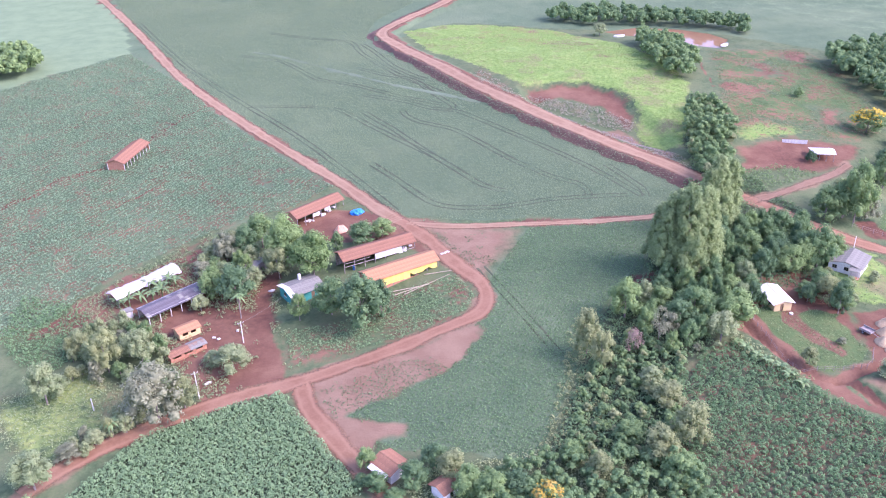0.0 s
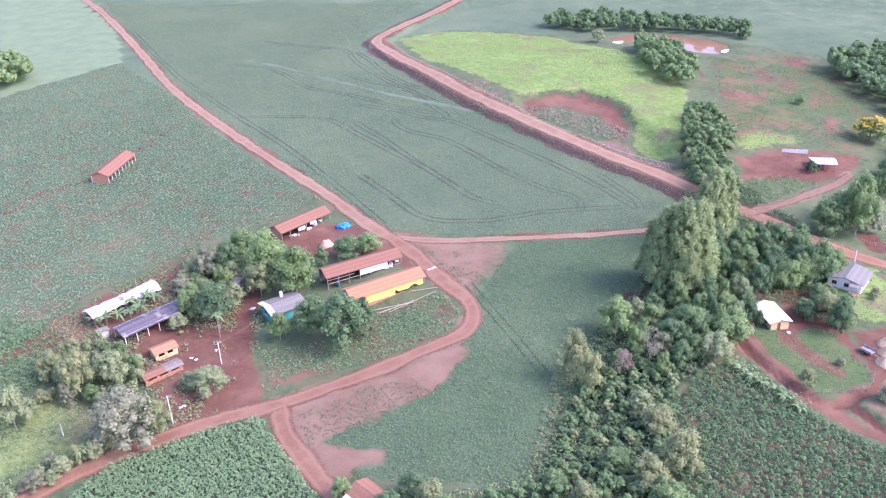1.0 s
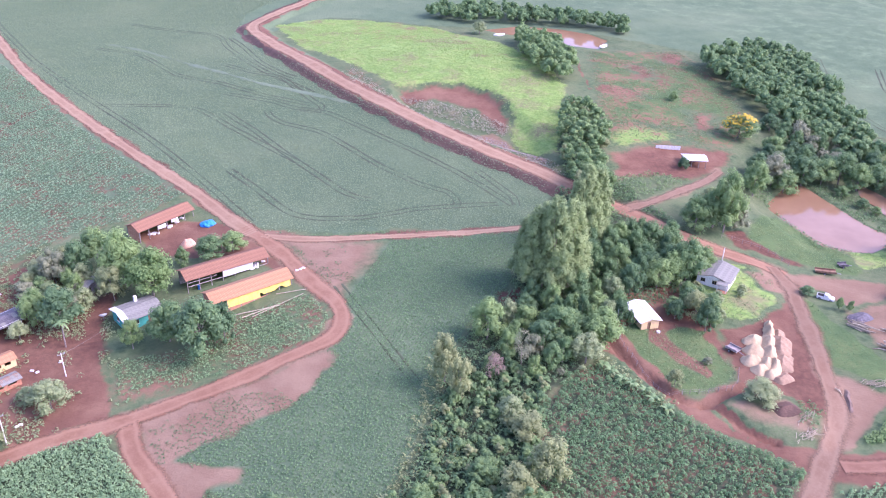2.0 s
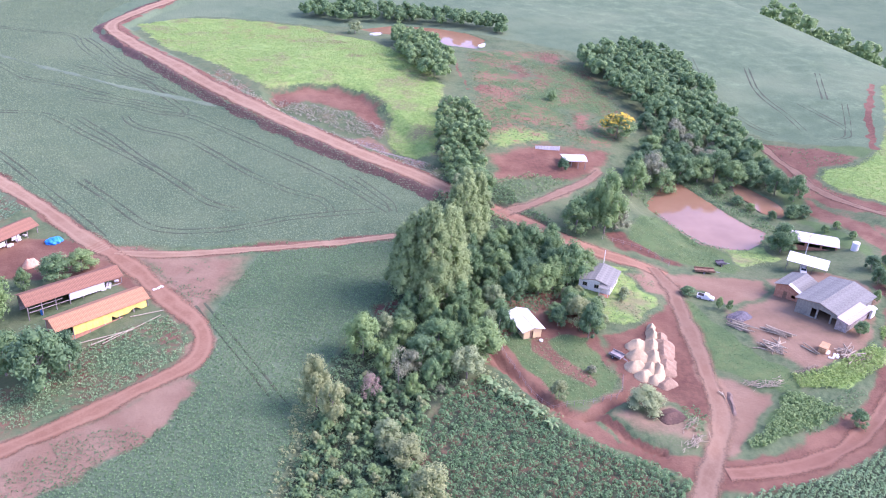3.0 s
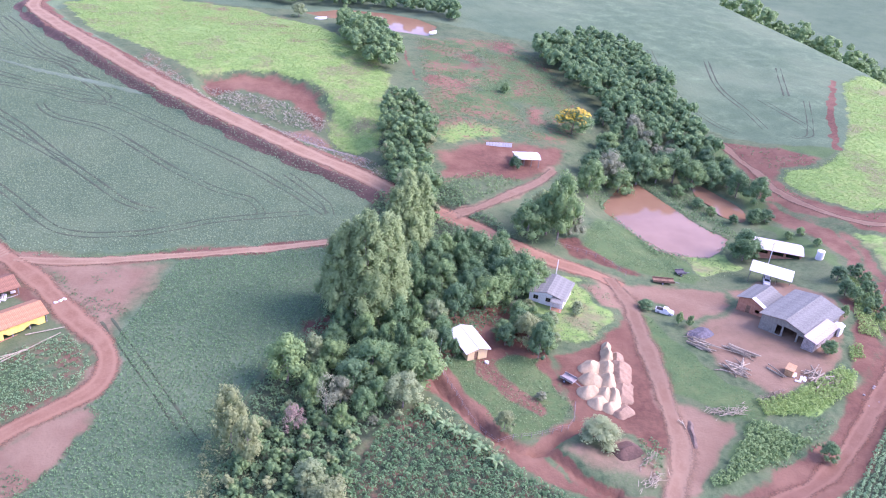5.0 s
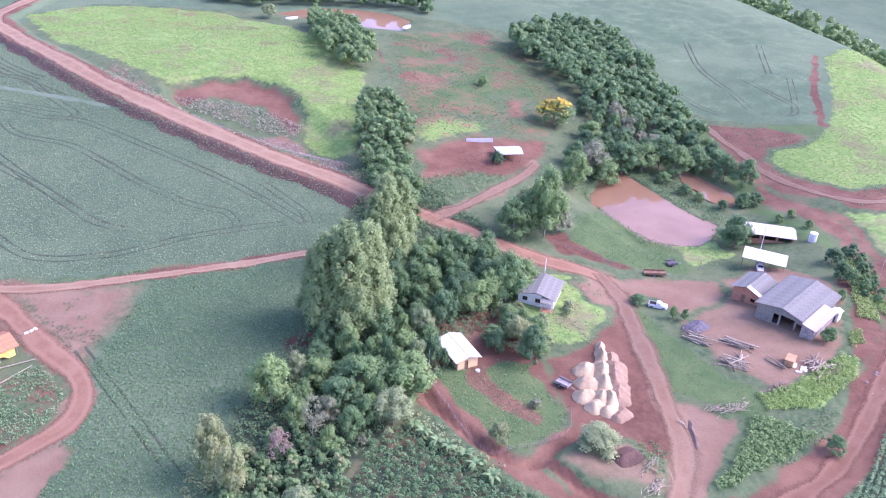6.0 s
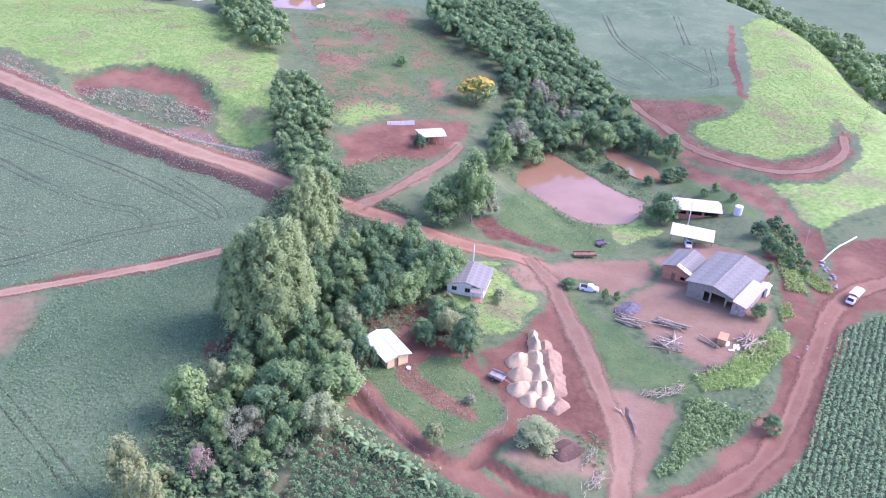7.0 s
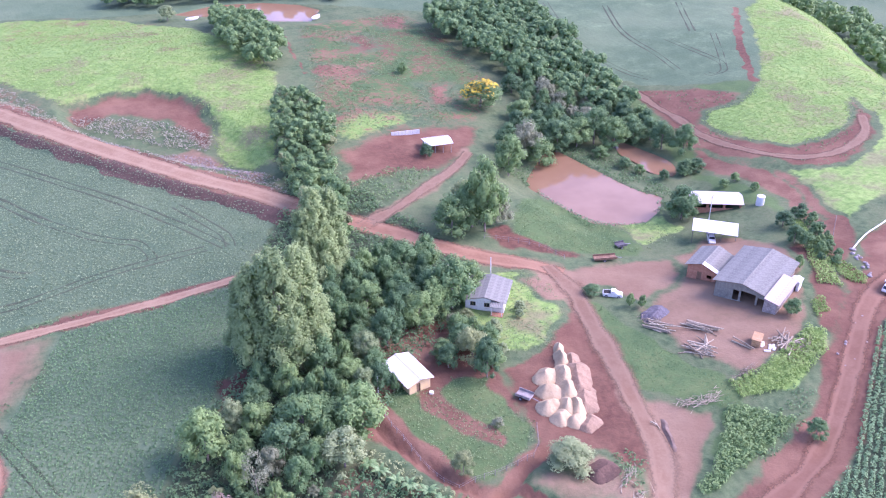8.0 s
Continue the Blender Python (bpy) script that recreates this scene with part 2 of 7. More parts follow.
def height(x, y):
    """The lie of the land."""
    x, y = np.asarray(x, float), np.asarray(y, float)
    z = -5.0 * sg((-14 - x) / 14) * sg((205 - y) / 20)                      # farmyard in its hollow
    z = z + 8.0 * bump(x, y, 72, 325, 62, 38, -25)                          # pasture hill
    z = z + 3.0 * bump(x, y, 45, 225, 40, 40)                               # swell of the middle field
    z = z - 6.0 * bump(x, y, 165, 200, 20, 42, -35)                         # pond and its valley
    z = z - 5.0 * bump(x, y, 200, 265, 26, 60, -35)
    z = z + 1.5 * bump(x, y, 150, 143, 24, 20)                              # workshop yard
    over = x - 333 + 52 * sg((262 - y) / 20)                                # the land falls away behind the eastern crest
    z = z - 30.0 * sg((over - 16) / 9) + 45.0 * sg((over - 330) / 60)
    return z


AREA = {
    'hill_top': [(30.4, 418.2), (53.1, 417.8), (81.3, 392.2), (90.0, 335.8), (76.8, 335.7), (62.3, 360.6), (37.7, 377.7), (28.5, 380.1)],
    'dam_grass': [(151, 192.5), (158, 189.4), (166, 190.5), (165.5, 181), (150, 177)],
    'spoil_soil': [(72, 129), (76, 126.5), (80.5, 123), (84, 117), (89, 112), (97, 109), (100, 107), (95.5, 103.5), (91, 104.5), (85, 111.5), (79, 117), (74, 125)],
    'cliff_cut': [(39, 308), (44, 308.5), (52, 309), (62, 307), (72, 298), (75.5, 288), (77, 279), (82, 262), (81, 243), (74, 248), (60, 261), (48, 275), (39, 292)],
    'cliff_floor': [(42.9, 294), (51.6, 298), (63.8, 288), (69, 276), (66, 266), (57, 270), (46.6, 284)],
    'lawn_path': [(78.0, 153.5), (81.4, 150.5), (85.6, 139.4), (87.6, 133.8), (84.6, 132.5), (82.0, 138.3), (78.4, 147.0)],
    'pasture_green': [(106.7, 263.4), (118, 268), (132, 262), (127, 249), (108.1, 245), (102.3, 252.1)],
    'edge_soil': [(45.4, 162.5), (47.6, 169.3), (52.5, 170.6), (56.0, 173.0), (55.0, 165.0), (51.0, 161.5)],
    'middle_field': [(-14, 206), (66, 196), (76, 222), (52, 256), (24, 302), (2, 345), (-24, 395), (-20, 440), (10, 500), (-185, 530), (-146, 440), (-105, 354), (-80, 312), (-60, 280), (-30, 237)],
    'terrace_slope': [(205, 258), (232, 246), (245, 238), (228, 228), (256, 214), (250, 196), (222, 178), (204, 184), (192, 176), (186, 170), (184, 190), (187, 206), (194, 225), (199, 242)],
    'pasture_red_d': [(141.2, 279.7), (152.2, 277.8), (142.8, 259.9), (137.1, 263.4)],
    'pasture_red_c': [(162.1, 359.0), (172.2, 354.4), (163.8, 338.9), (156.3, 340.3)],
    'pasture_red_b': [(138.5, 335.1), (147.7, 336.0), (143.7, 316.4), (136.2, 313.4)],
    'pasture_red_a': [(116.9, 305.0), (129.9, 298.3), (131.3, 292.2), (119.5, 291.5), (111.4, 297.4)],
    'dry_bank': [(59.3, 266.8), (67.8, 270.2), (73.7, 255.8), (80.7, 244.0), (80.3, 238.1), (75.7, 242.0), (69.0, 249.4), (61.5, 260.1)],
    'soil_strip': [(-99.3, 162.0), (-93.8, 173.9), (-85.6, 185.3), (-72.8, 194.9), (-63.5, 203.4), (-61.5, 193.3), (-69.4, 193.0), (-83.5, 177.6), (-83.1, 171.2), (-72.6, 162.8), (-89.0, 163.3)],
    'lush_low': [(205, 187), (209.6, 181.7), (217.8, 179.9), (230.4, 183.5), (240.6, 188.2), (256, 202), (285, 222), (290, 205), (262, 180), (235, 166), (212.4, 163.6), (195.7, 160.5), (199.7, 170.7), (201.8, 179.7)],
    'low_terrace': [(196.6, 214.6), (198.2, 199.7), (202.2, 189.7), (198.7, 180.4), (193.8, 168.6), (190.1, 160.3), (186.6, 162.1), (191.1, 174.8), (192.8, 184.0), (193.2, 194.3), (191.0, 204.6)],
    'yard_band': [(113.3, 174.3), (118.5, 175.5), (126.3, 176.7), (139.6, 174.8), (151.6, 170.7), (148.0, 160.9), (133.1, 156.0), (130.7, 161.7), (131.5, 165.8), (126.4, 166.8), (120.5, 164.1), (115.2, 165.2)],
    'bare_slope': [(-29, 137.5), (-22, 140.4), (-10, 145.0), (0, 149.4), (7.5, 153.6), (9.5, 149.5), (5.5, 143.1), (1.4, 137.4), (-6.2, 132.3), (-15.7, 128.8), (-21.5, 124.6), (-17.9, 122.4), (-8.7, 120.8), (-8.6, 116.2), (-15.6, 115.1), (-15.5, 110.4), (-20.9, 113.3), (-26.0, 122.5), (-28.0, 131.3)],
    'garden_beds': [(-13, 168), (3.5, 175.2), (7.5, 166), (-6, 158), (-16, 160)],
    'yard_side': [(177.6, 160.4), (178.1, 150.7), (178.1, 136.9), (151.0, 114.6), (142.5, 118.6), (150.9, 125.8), (153.3, 130.9), (161.5, 139.3), (169.9, 148.8), (173.5, 158)],
    'west_field': [(-210.9, 338.9), (-178.4, 344.0), (-136.7, 396.5), (-101.3, 345.8), (-75.9, 299.1), (-44.9, 251.8), (-30.4, 233.3), (-41.3, 221.5), (-55.5, 216.0), (-63.9, 208.6), (-87.7, 186.9), (-98.1, 167.1), (-104.4, 162.8), (-120.4, 154.7)],
    'farmyard': [(-93.1, 176.7), (-63.9, 208.6), (-53.3, 193.0), (-42.9, 183.8), (-36.6, 158.3), (-35.4, 139.1), (-52.3, 133.1), (-65.5, 151.8), (-79.3, 159.2)],
    'barn_yard': [(-40.3, 213.0), (-27.6, 218.1), (-12.5, 212.0), (-4.4, 197.5), (4.2, 181.4), (-1.6, 183.8), (-10.6, 195.7), (-23.1, 198.0), (-32.7, 201.0)],
    'junction': [(-12.4, 208.6), (-4.3, 206.4), (15.7, 199.0), (26.0, 196.0), (21.0, 186.0), (15.0, 176.0), (12.0, 168.0), (8.0, 172.0), (-1.4, 193.9)],
    'pale_strip': [(-28.4, 137.3), (-22.1, 141.6), (-9.8, 146.4), (7.6, 153.9), (1.4, 143.5), (-10.8, 135.5), (-21.2, 128.8), (-23.1, 124.7)],
    'pale_patch': [(-22.0, 124.5), (-9.5, 125.2), (-2.8, 116.7), (-7.1, 112.6), (-15.7, 112.3)],
    'cassava_a': [(-36.3, 136.9), (-49.8, 132.5), (-61.7, 124.5), (-70.9, 108.9), (-78.2, 99.3), (-47.1, 92.6), (-17.2, 102.4), (-26.5, 118.5)],
    'meadow': [(-98.8, 137.5), (-82.3, 148.5), (-67.8, 139.7), (-66.9, 128.6), (-78.2, 114.6), (-90.3, 123.0)],
    'garden': [(-13.0, 168.8), (4.0, 176.0), (9.3, 165.0), (6.5, 157.0), (-7.3, 151.3), (-22.5, 146.4), (-34.8, 144.0), (-38.0, 158.4), (-20.8, 160.5)],
    'cassava_b': [(56.7, 137.0), (63.0, 138.4), (69.6, 131.4), (73.4, 124.6), (78.6, 116.4), (84.6, 110.8), (90.4, 103.8), (89.8, 97.1), (80.5, 89.5), (39.5, 92.7), (43.9, 115.7), (46.2, 124.9)],
    'shack_lawn': [(72.9, 153.2), (74.4, 141.6), (75.8, 130.3), (80.4, 127.3), (88.2, 130.4), (91.4, 132.2), (93.1, 135.7), (90.7, 141.7), (91.5, 149.1), (86.2, 152.0), (82.8, 149.8), (77.5, 152.6)],
    'shack_soil': [(65.6, 146.1), (78.1, 168.8), (90.0, 170.2), (94.3, 165.0), (94.4, 149.2), (93.9, 132.3), (86.9, 125.4), (75.6, 128.2), (69.9, 140.1)],
    'house_lawn': [(94.8, 169.2), (105.2, 179.9), (118.8, 177.9), (119.4, 169.7), (116.0, 160.7), (106.9, 151.5), (99.0, 153.4), (96.9, 162.3)],
    'sand_soil': [(94.4, 149.2), (106.9, 151.5), (116.3, 159.5), (121.3, 159.7), (110.3, 127.4), (107.1, 119.2), (100.2, 109.2), (96.3, 122.6), (83.2, 126.5), (92.2, 131.2)],
    'mound': [(81.0, 125.1), (90.4, 125.8), (99.3, 123.9), (102.4, 116.5), (97.9, 111.3), (88.0, 115.7)],
    'yard': [(129.3, 176.2), (138.5, 176.4), (153.4, 171.3), (163.2, 173.9), (171.3, 168.6), (174.1, 158.3), (170.7, 150.2), (161.5, 139.8), (152.4, 132.2), (143.8, 128.7), (133.8, 127.4), (130.3, 130.1), (130.1, 133.8), (127.7, 138.1), (128.3, 144.2), (130.4, 158.7), (131.4, 165.2), (127.5, 170.8)],
    'junction_yard': [(108.7, 189.8), (117.3, 186.6), (127.3, 180.6), (137.4, 174.7), (147.7, 169.3), (159.7, 170.8), (152.0, 159.2), (132.2, 155.5), (128.0, 163.8), (122.6, 171.0), (117.6, 177.1), (111.8, 182.1)],
    'fence_bank': [(117.0, 197.2), (125.6, 198.6), (130.4, 189.3), (137.0, 181.0), (133.0, 177.4), (125.1, 182.0), (116.6, 188.1)],
    'yard_slope': [(123.4, 164.2), (125.1, 158.9), (125.5, 147.0), (126.9, 134.2), (131.1, 127.8), (138.9, 126.2), (152.1, 131.8), (149.9, 126.9), (138.1, 122.2), (123.6, 123.1), (116.5, 132.2), (113.4, 134.9)],
    'bank_bright': [(128.9, 128.1), (135.3, 128.0), (145.8, 130.2), (152.7, 132.9), (154.6, 130.4), (149.6, 125.4), (142.0, 123.0), (134.4, 122.2), (128.0, 124.0)],
    'leafy_patch': [(124.2, 123.6), (128.3, 120.6), (130.8, 116.8), (132.5, 115.3), (126.8, 114.0), (119.7, 111.8), (113.1, 111.0), (108.0, 109.7), (107.0, 112.0), (112.4, 114.0), (118.0, 118.2)],
    'low_soil': [(113.4, 134.9), (123.4, 122.8), (115.1, 116.7), (104.9, 109.0), (99.8, 109.4), (110.3, 127.4)],
    'pond_bank': [(132.2, 205.4), (142.1, 210.7), (146.4, 202.6), (150.2, 194.5), (164.8, 190.0), (163.5, 179.3), (144.0, 175.4), (130.2, 184.2), (123.7, 192.6)],
    'far_soil': [(100.2, 245.1), (119.1, 253.7), (138.7, 251.4), (147.5, 247.3), (136.5, 234.8), (122.0, 226.7), (111.0, 228.8), (95.0, 225.1)],
    'sparse_pasture': [(129.1, 358.6), (172.0, 361.0), (171.1, 310.4), (164.2, 269.8), (144.3, 250.7), (115.4, 253.3), (98.9, 248.9)],
    'lush_hill': [(269.7, 263.8), (245.5, 238.4), (235.2, 232.3), (226.4, 227.8), (216.1, 230.5), (210.5, 226.4), (208.1, 214.9), (209.7, 205.7), (215.6, 197.0), (224.0, 194.9), (235.1, 197.3), (245.1, 202.7), (256.9, 212.1), (253.1, 202.3), (251.4, 195.4), (290, 222), (320, 240), (350, 272), (345, 300), (320, 312), (297.3, 300.1)],
    'terrace_soil': [(211.0, 260.4), (225.0, 246.5), (231.5, 234.4), (226.5, 229.1), (216.5, 231.6), (210.0, 226.6), (207.5, 221.2), (207.6, 214.4), (209.3, 205.2), (215.1, 196.5), (223.1, 194.2), (234.5, 196.4), (246.3, 202.7), (255.9, 211.3), (251.2, 202.7), (242.3, 192.4), (231.2, 185.0), (218.7, 180.7), (210.6, 182.5), (205.9, 187.5), (201.8, 197.3), (197.6, 205.5), (195.9, 217.3), (201.5, 231.5), (205.7, 247.7)],
    'track_soil': [(206.5, 184.3), (189.6, 152.2), (179.4, 146.5), (178.0, 136.8), (190.0, 138.1), (171.8, 126.5), (165.0, 130.0), (143.9, 115.6), (130.9, 107.5), (117.5, 102.8), (106.4, 108.7), (128.6, 108.7), (149.3, 122.9), (168.5, 137.1), (185.7, 161.5), (193.2, 188.4), (189.2, 204.8), (197.4, 207.5)],
    'right_crop': [(169.5, 128.0), (164.2, 126.0), (151.1, 116.8), (141.5, 110.4), (130.0, 103.4), (117.0, 99.6), (105.4, 99.6), (94.0, 98.6), (97.0, 84.0), (129.5, 80.0), (178.1, 97.7), (188.7, 126.7)],
    'right_soil': [(187.0, 150.8), (199.1, 152.8), (221.2, 150.0), (188.7, 126.7), (171.9, 130.7), (179.6, 140.9)],
    'hill_grass': [(-6.0, 417.6), (12.9, 427.8), (37.4, 422.6), (66.0, 408.7), (91.4, 372.7), (100.9, 330.5), (102.2, 301.9), (84.7, 245.9), (71.1, 255.1), (76.4, 281.7), (72.9, 296.4), (59.9, 306.1), (39.0, 308.2), (24.1, 338.0), (4.3, 374.9)],
    'cliff': [(39.2, 307.8), (44.1, 308.3), (52.4, 308.8), (62.2, 307.1), (72.0, 298.6), (75.1, 288.1), (75.3, 278.6), (70.7, 265.2), (65.0, 262.4), (61.4, 266.3), (53.4, 270.5), (46.1, 277.7), (40.5, 290.8)],
    'verge': [(24.0, 335.8), (37.8, 296.5), (54.3, 271.5), (69.5, 260.6), (81.7, 238.4), (80.6, 224.6), (67.0, 241.0), (46.4, 270.5), (18.8, 321.0)],
    'forest_floor': [(99.1, 291.1), (107.5, 276.7), (96.0, 234.2), (105.6, 198.5), (109.0, 183.5), (90.4, 164.9), (70.6, 148.2), (52.7, 134.5), (46.2, 124.9), (39.4, 103.7), (17.5, 106.9), (28.0, 130.9), (37.5, 153.5), (51.0, 168.0), (63.5, 198.5), (80.0, 222.7), (87.3, 255.2)],
    'east_field': [(-6.4, 204.4), (61.5, 196.8), (50.2, 169.0), (37.2, 154.8), (26.6, 131.1), (16.5, 107.1), (-21.0, 114.6), (-27.6, 135.1), (-13.0, 142.1), (5.5, 157.2), (9.5, 165.1), (0.8, 186.2)],
    'pond': [(158.6, 233.1), (162.6, 233.0), (163.9, 227.1), (164.8, 220.8), (165.9, 214.4), (166.7, 208.0), (168.2, 202.6), (170.5, 197.5), (165.8, 192.7), (159.9, 189.8), (155.4, 190.7), (151.9, 191.8), (148.3, 195.0), (146.9, 201.5), (145.7, 208.8), (144.5, 217.8), (146.0, 221.7), (151.6, 226.8)],
    'pond_two': [(182.9, 233.1), (184.0, 229.3), (185.8, 222.5), (187.4, 214.4), (185.8, 209.3), (182.4, 206.4), (178.7, 211.0), (179.2, 216.6), (178.5, 223.5)],
    'pond_far': [(93.0, 404.0), (110.0, 409.0), (128.0, 403.0), (140.0, 393.0), (145.0, 382.0), (137.0, 369.0), (125.0, 376.0), (113.0, 391.0), (100.0, 397.0)],
}
ROADS = {
    'terrace_track': (3.4, [(210.4, 258.0), (208.3, 244.0), (206.7, 231.4), (203.9, 219.5), (203.8, 208.0), (207.2, 194.8), (214.3, 187.9), (225.9, 187.0), (238.3, 191.9), (248.1, 201.2)]),
    'field_road': (4.5, [(-204.2, 549.9), (-179.3, 508.0), (-141.3, 433.6), (-103.1, 353.9), (-78.3, 311.9), (-58.3, 280.4), (-43.8, 258.7), (-29.0, 237.1), (-17.6, 218.2), (-9.9, 206.5)]),
    'farm_road': (5.0, [(-12.4, 210.3), (-7.5, 203.8), (-1.4, 193.9), (4.2, 181.9), (10.1, 171.2), (11.4, 163.5), (8.5, 156.8), (0.4, 152.3), (-9.8, 147.0), (-22.1, 142.2), (-34.0, 138.0), (-43.3, 135.7), (-53.1, 131.3), (-61.1, 126.6), (-68.8, 122.0), (-76.3, 115.2), (-81.2, 108.9)]),
    'spur': (4.5, [(-31.5, 137.7), (-29.3, 129.0), (-25.1, 121.6), (-20.0, 112.9), (-14.2, 104.1), (-8.9, 93.6)]),
    'farm_drive': (3.2, [(-36.6, 138.8), (-39.6, 149.8), (-43.1, 161.3), (-44.3, 173.5), (-42.9, 183.8)]),
    'east_track': (3.0, [(-7.5, 205.1), (5.0, 201.0), (20.5, 198.9), (35.9, 197.8), (48.3, 197.6), (64.1, 198.4)]),
    'main_road': (6.0, [(34.4, 508.9), (17.2, 474.8), (-3.5, 441.0), (-17.0, 410.8), (-7.3, 377.1), (11.0, 333.1), (26.4, 302.1), (40.1, 278.8), (52.6, 259.2), (64.0, 242.0), (74.9, 228.1), (80.6, 218.6)]),
    'main_road_low': (6.0, [(80.0, 221.1), (89.0, 211.9), (96.3, 203.5), (101.2, 197.1), (106.0, 191.1), (112.2, 185.3), (119.8, 179.6), (125.0, 174.2)]),
    'branch': (4.0, [(91.9, 207.6), (104.8, 213.4), (116.0, 220.7), (125.4, 226.6), (134.6, 234.7)]),
    'south_road': (5.0, [(123.5, 178.2), (122.8, 166.8), (120.0, 158.8), (116.4, 147.5), (112.4, 135.2), (109.4, 126.1), (106.8, 119.3), (100.8, 111.6), (93.5, 103.1), (85.7, 94.0), (76.6, 83.4), (66.1, 71.2)]),
    'lower_track': (4.5, [(98.6, 104.6), (103.8, 103.9), (111.8, 103.8), (122.0, 105.6), (132.5, 109.6), (144.5, 116.6), (158.5, 126.0), (168.5, 132.4), (179.5, 136.6), (192.1, 137.0)]),
}


LINES = {
    'redpath2': [(103.0, 264.8), (101.3, 256.1), (99.4, 247.6)],
    'redpath': [(118.1, 343.9), (114.2, 322.2), (111.6, 306.1), (110.3, 298.0)],
    'ditch_two': [(80.2, 124.6), (83.1, 123.3), (85.4, 118.0), (87.8, 114.0), (90.2, 112.3)],
    'm3': [(-68.1, 312.5), (-45.6, 308.5), (-32.1, 302.6), (-14.6, 277.2), (4.9, 245.9)],
    'm2': [(-81.3, 384.9), (-61.5, 371.8), (-44.0, 344.4), (-29.0, 331.8), (-10.4, 313.2), (7.6, 299.7)],
    'm1': [(-73.1, 424.4), (-49.2, 409.9), (-32.1, 399.9), (-25.9, 377.8), (-10.3, 339.9), (8.2, 311.4)],
    'e6': [(264.7, 282.5), (252.7, 265.3), (245.0, 255.2)],
    'e5': [(248.5, 289.1), (248.1, 273.1), (247.2, 260.6), (244.3, 254.2), (238.4, 250.4), (237.0, 254.7)],
    'e3': [(281.4, 321.8), (268.8, 301.9), (260.9, 289.5)],
    'e2': [(254.6, 336.1), (241.2, 306.8), (236.5, 280.6), (232.1, 263.1)],
    'e1': [(234.3, 350.0), (225.5, 326.2), (218.3, 296.6), (218.0, 275.8), (220.8, 264.0)],
    'a8': [(55.9, 234.1), (60.0, 223.8), (62.8, 215.8), (62.5, 210.8)],
    'a6': [(3.7, 297.0), (12.8, 291.2), (22.9, 276.4), (34.4, 258.5), (44.9, 242.1), (54.3, 225.5), (59.7, 215.1), (61.5, 211.3)],
    'a5': [(-25.9, 393.9), (-19.8, 378.7), (-11.5, 351.6), (-3.6, 335.9), (2.0, 328.3)],
    'a4': [(-26.6, 353.7), (-14.6, 339.1), (-3.5, 330.2), (2.0, 318.0), (8.0, 304.3), (11.4, 296.8), (10.9, 292.6), (3.7, 296.3), (-6.3, 305.3), (-23.6, 316.7)],
    'a3': [(-7.8, 296.8), (-6.8, 292.5), (-1.1, 284.2), (10.0, 274.1), (18.8, 258.0), (26.9, 242.6), (37.1, 227.7), (44.8, 221.0), (46.8, 215.8), (45.7, 213.1)],
    'a2': [(-18.3, 248.8), (-9.3, 232.6), (-2.4, 219.7), (2.7, 213.9), (9.0, 211.5), (19.1, 209.8), (32.4, 211.8), (42.1, 212.5), (57.6, 212.2)],
    'a1': [(-22.2, 298.3), (-11.8, 280.6), (-0.5, 256.2), (9.5, 236.1), (15.9, 224.4), (22.4, 219.4)],
    'west_pair': [(-147.8, 457.8), (-109.1, 380.1), (-76.2, 325.2), (-48.5, 282.3), (-29.9, 250.2), (-10.8, 213.4)],
    'diag': [(11.2, 177.6), (18.0, 159.1), (22.8, 145.3), (25.4, 137.9)],
    'contour': [(-77.3, 390.4), (-62.7, 379.8), (-49.4, 366.7), (-29.4, 345.4), (-11.1, 325.2), (7.8, 309.9), (21.6, 297.1)],
    'redstrip': [(295.1, 302.9), (269.0, 273.3), (250.4, 250.1), (243.0, 239.3)],
    'streak_a': [(-131.8, 230.9), (-124.2, 238.1), (-119.2, 248.9), (-107.2, 257.1)],
    'streak_b': [(-107.5, 258.0), (-100.7, 274.4), (-95.4, 292.8), (-88.7, 309.5), (-80.2, 322.1)],
    'streak_c': [(-102.8, 220.5), (-92.9, 232.5), (-84.8, 241.8)],
    'ditch': [(68.9, 150.7), (69.7, 142.9), (72.6, 135.0), (74.9, 129.3), (77.9, 125.6), (80.7, 124.4), (84.5, 125.4), (89.8, 128.5), (92.1, 128.7)],
    'lawnfence': [(72.2, 153.4), (71.3, 145.2), (73.8, 131.1), (77.7, 128.2), (88.8, 128.9), (92.7, 134.2)],
    'pondfence': [(115.9, 192.8), (120.7, 190.0), (126.4, 186.0), (129.2, 179.9)],
    'whiterail': [(183.8, 149.1), (191.1, 152.0), (200.9, 154.3)],
    'redrail': [(193.0, 161.5), (187.1, 157.0), (180.6, 151.7)],
}


def grain(x, y, size, seed=0):
    """Smooth random values from -1 to 1 over the plan."""
    u, v = np.asarray(x) / size + seed * 17.3, np.asarray(y) / size - seed * 9.1
    i, j = np.floor(u), np.floor(v)
    fu, fv = u - i, v - j
    fu, fv = fu * fu * (3 - 2 * fu), fv * fv * (3 - 2 * fv)

    def h(a, b):
        s = np.sin(a * 127.1 + b * 311.7 + seed * 74.7) * 43758.5453
        return (s - np.floor(s)) * 2 - 1

    return (h(i, j) * (1 - fu) + h(i + 1, j) * fu) * (1 - fv) + (h(i, j + 1) * (1 - fu) + h(i + 1, j + 1) * fu) * fv


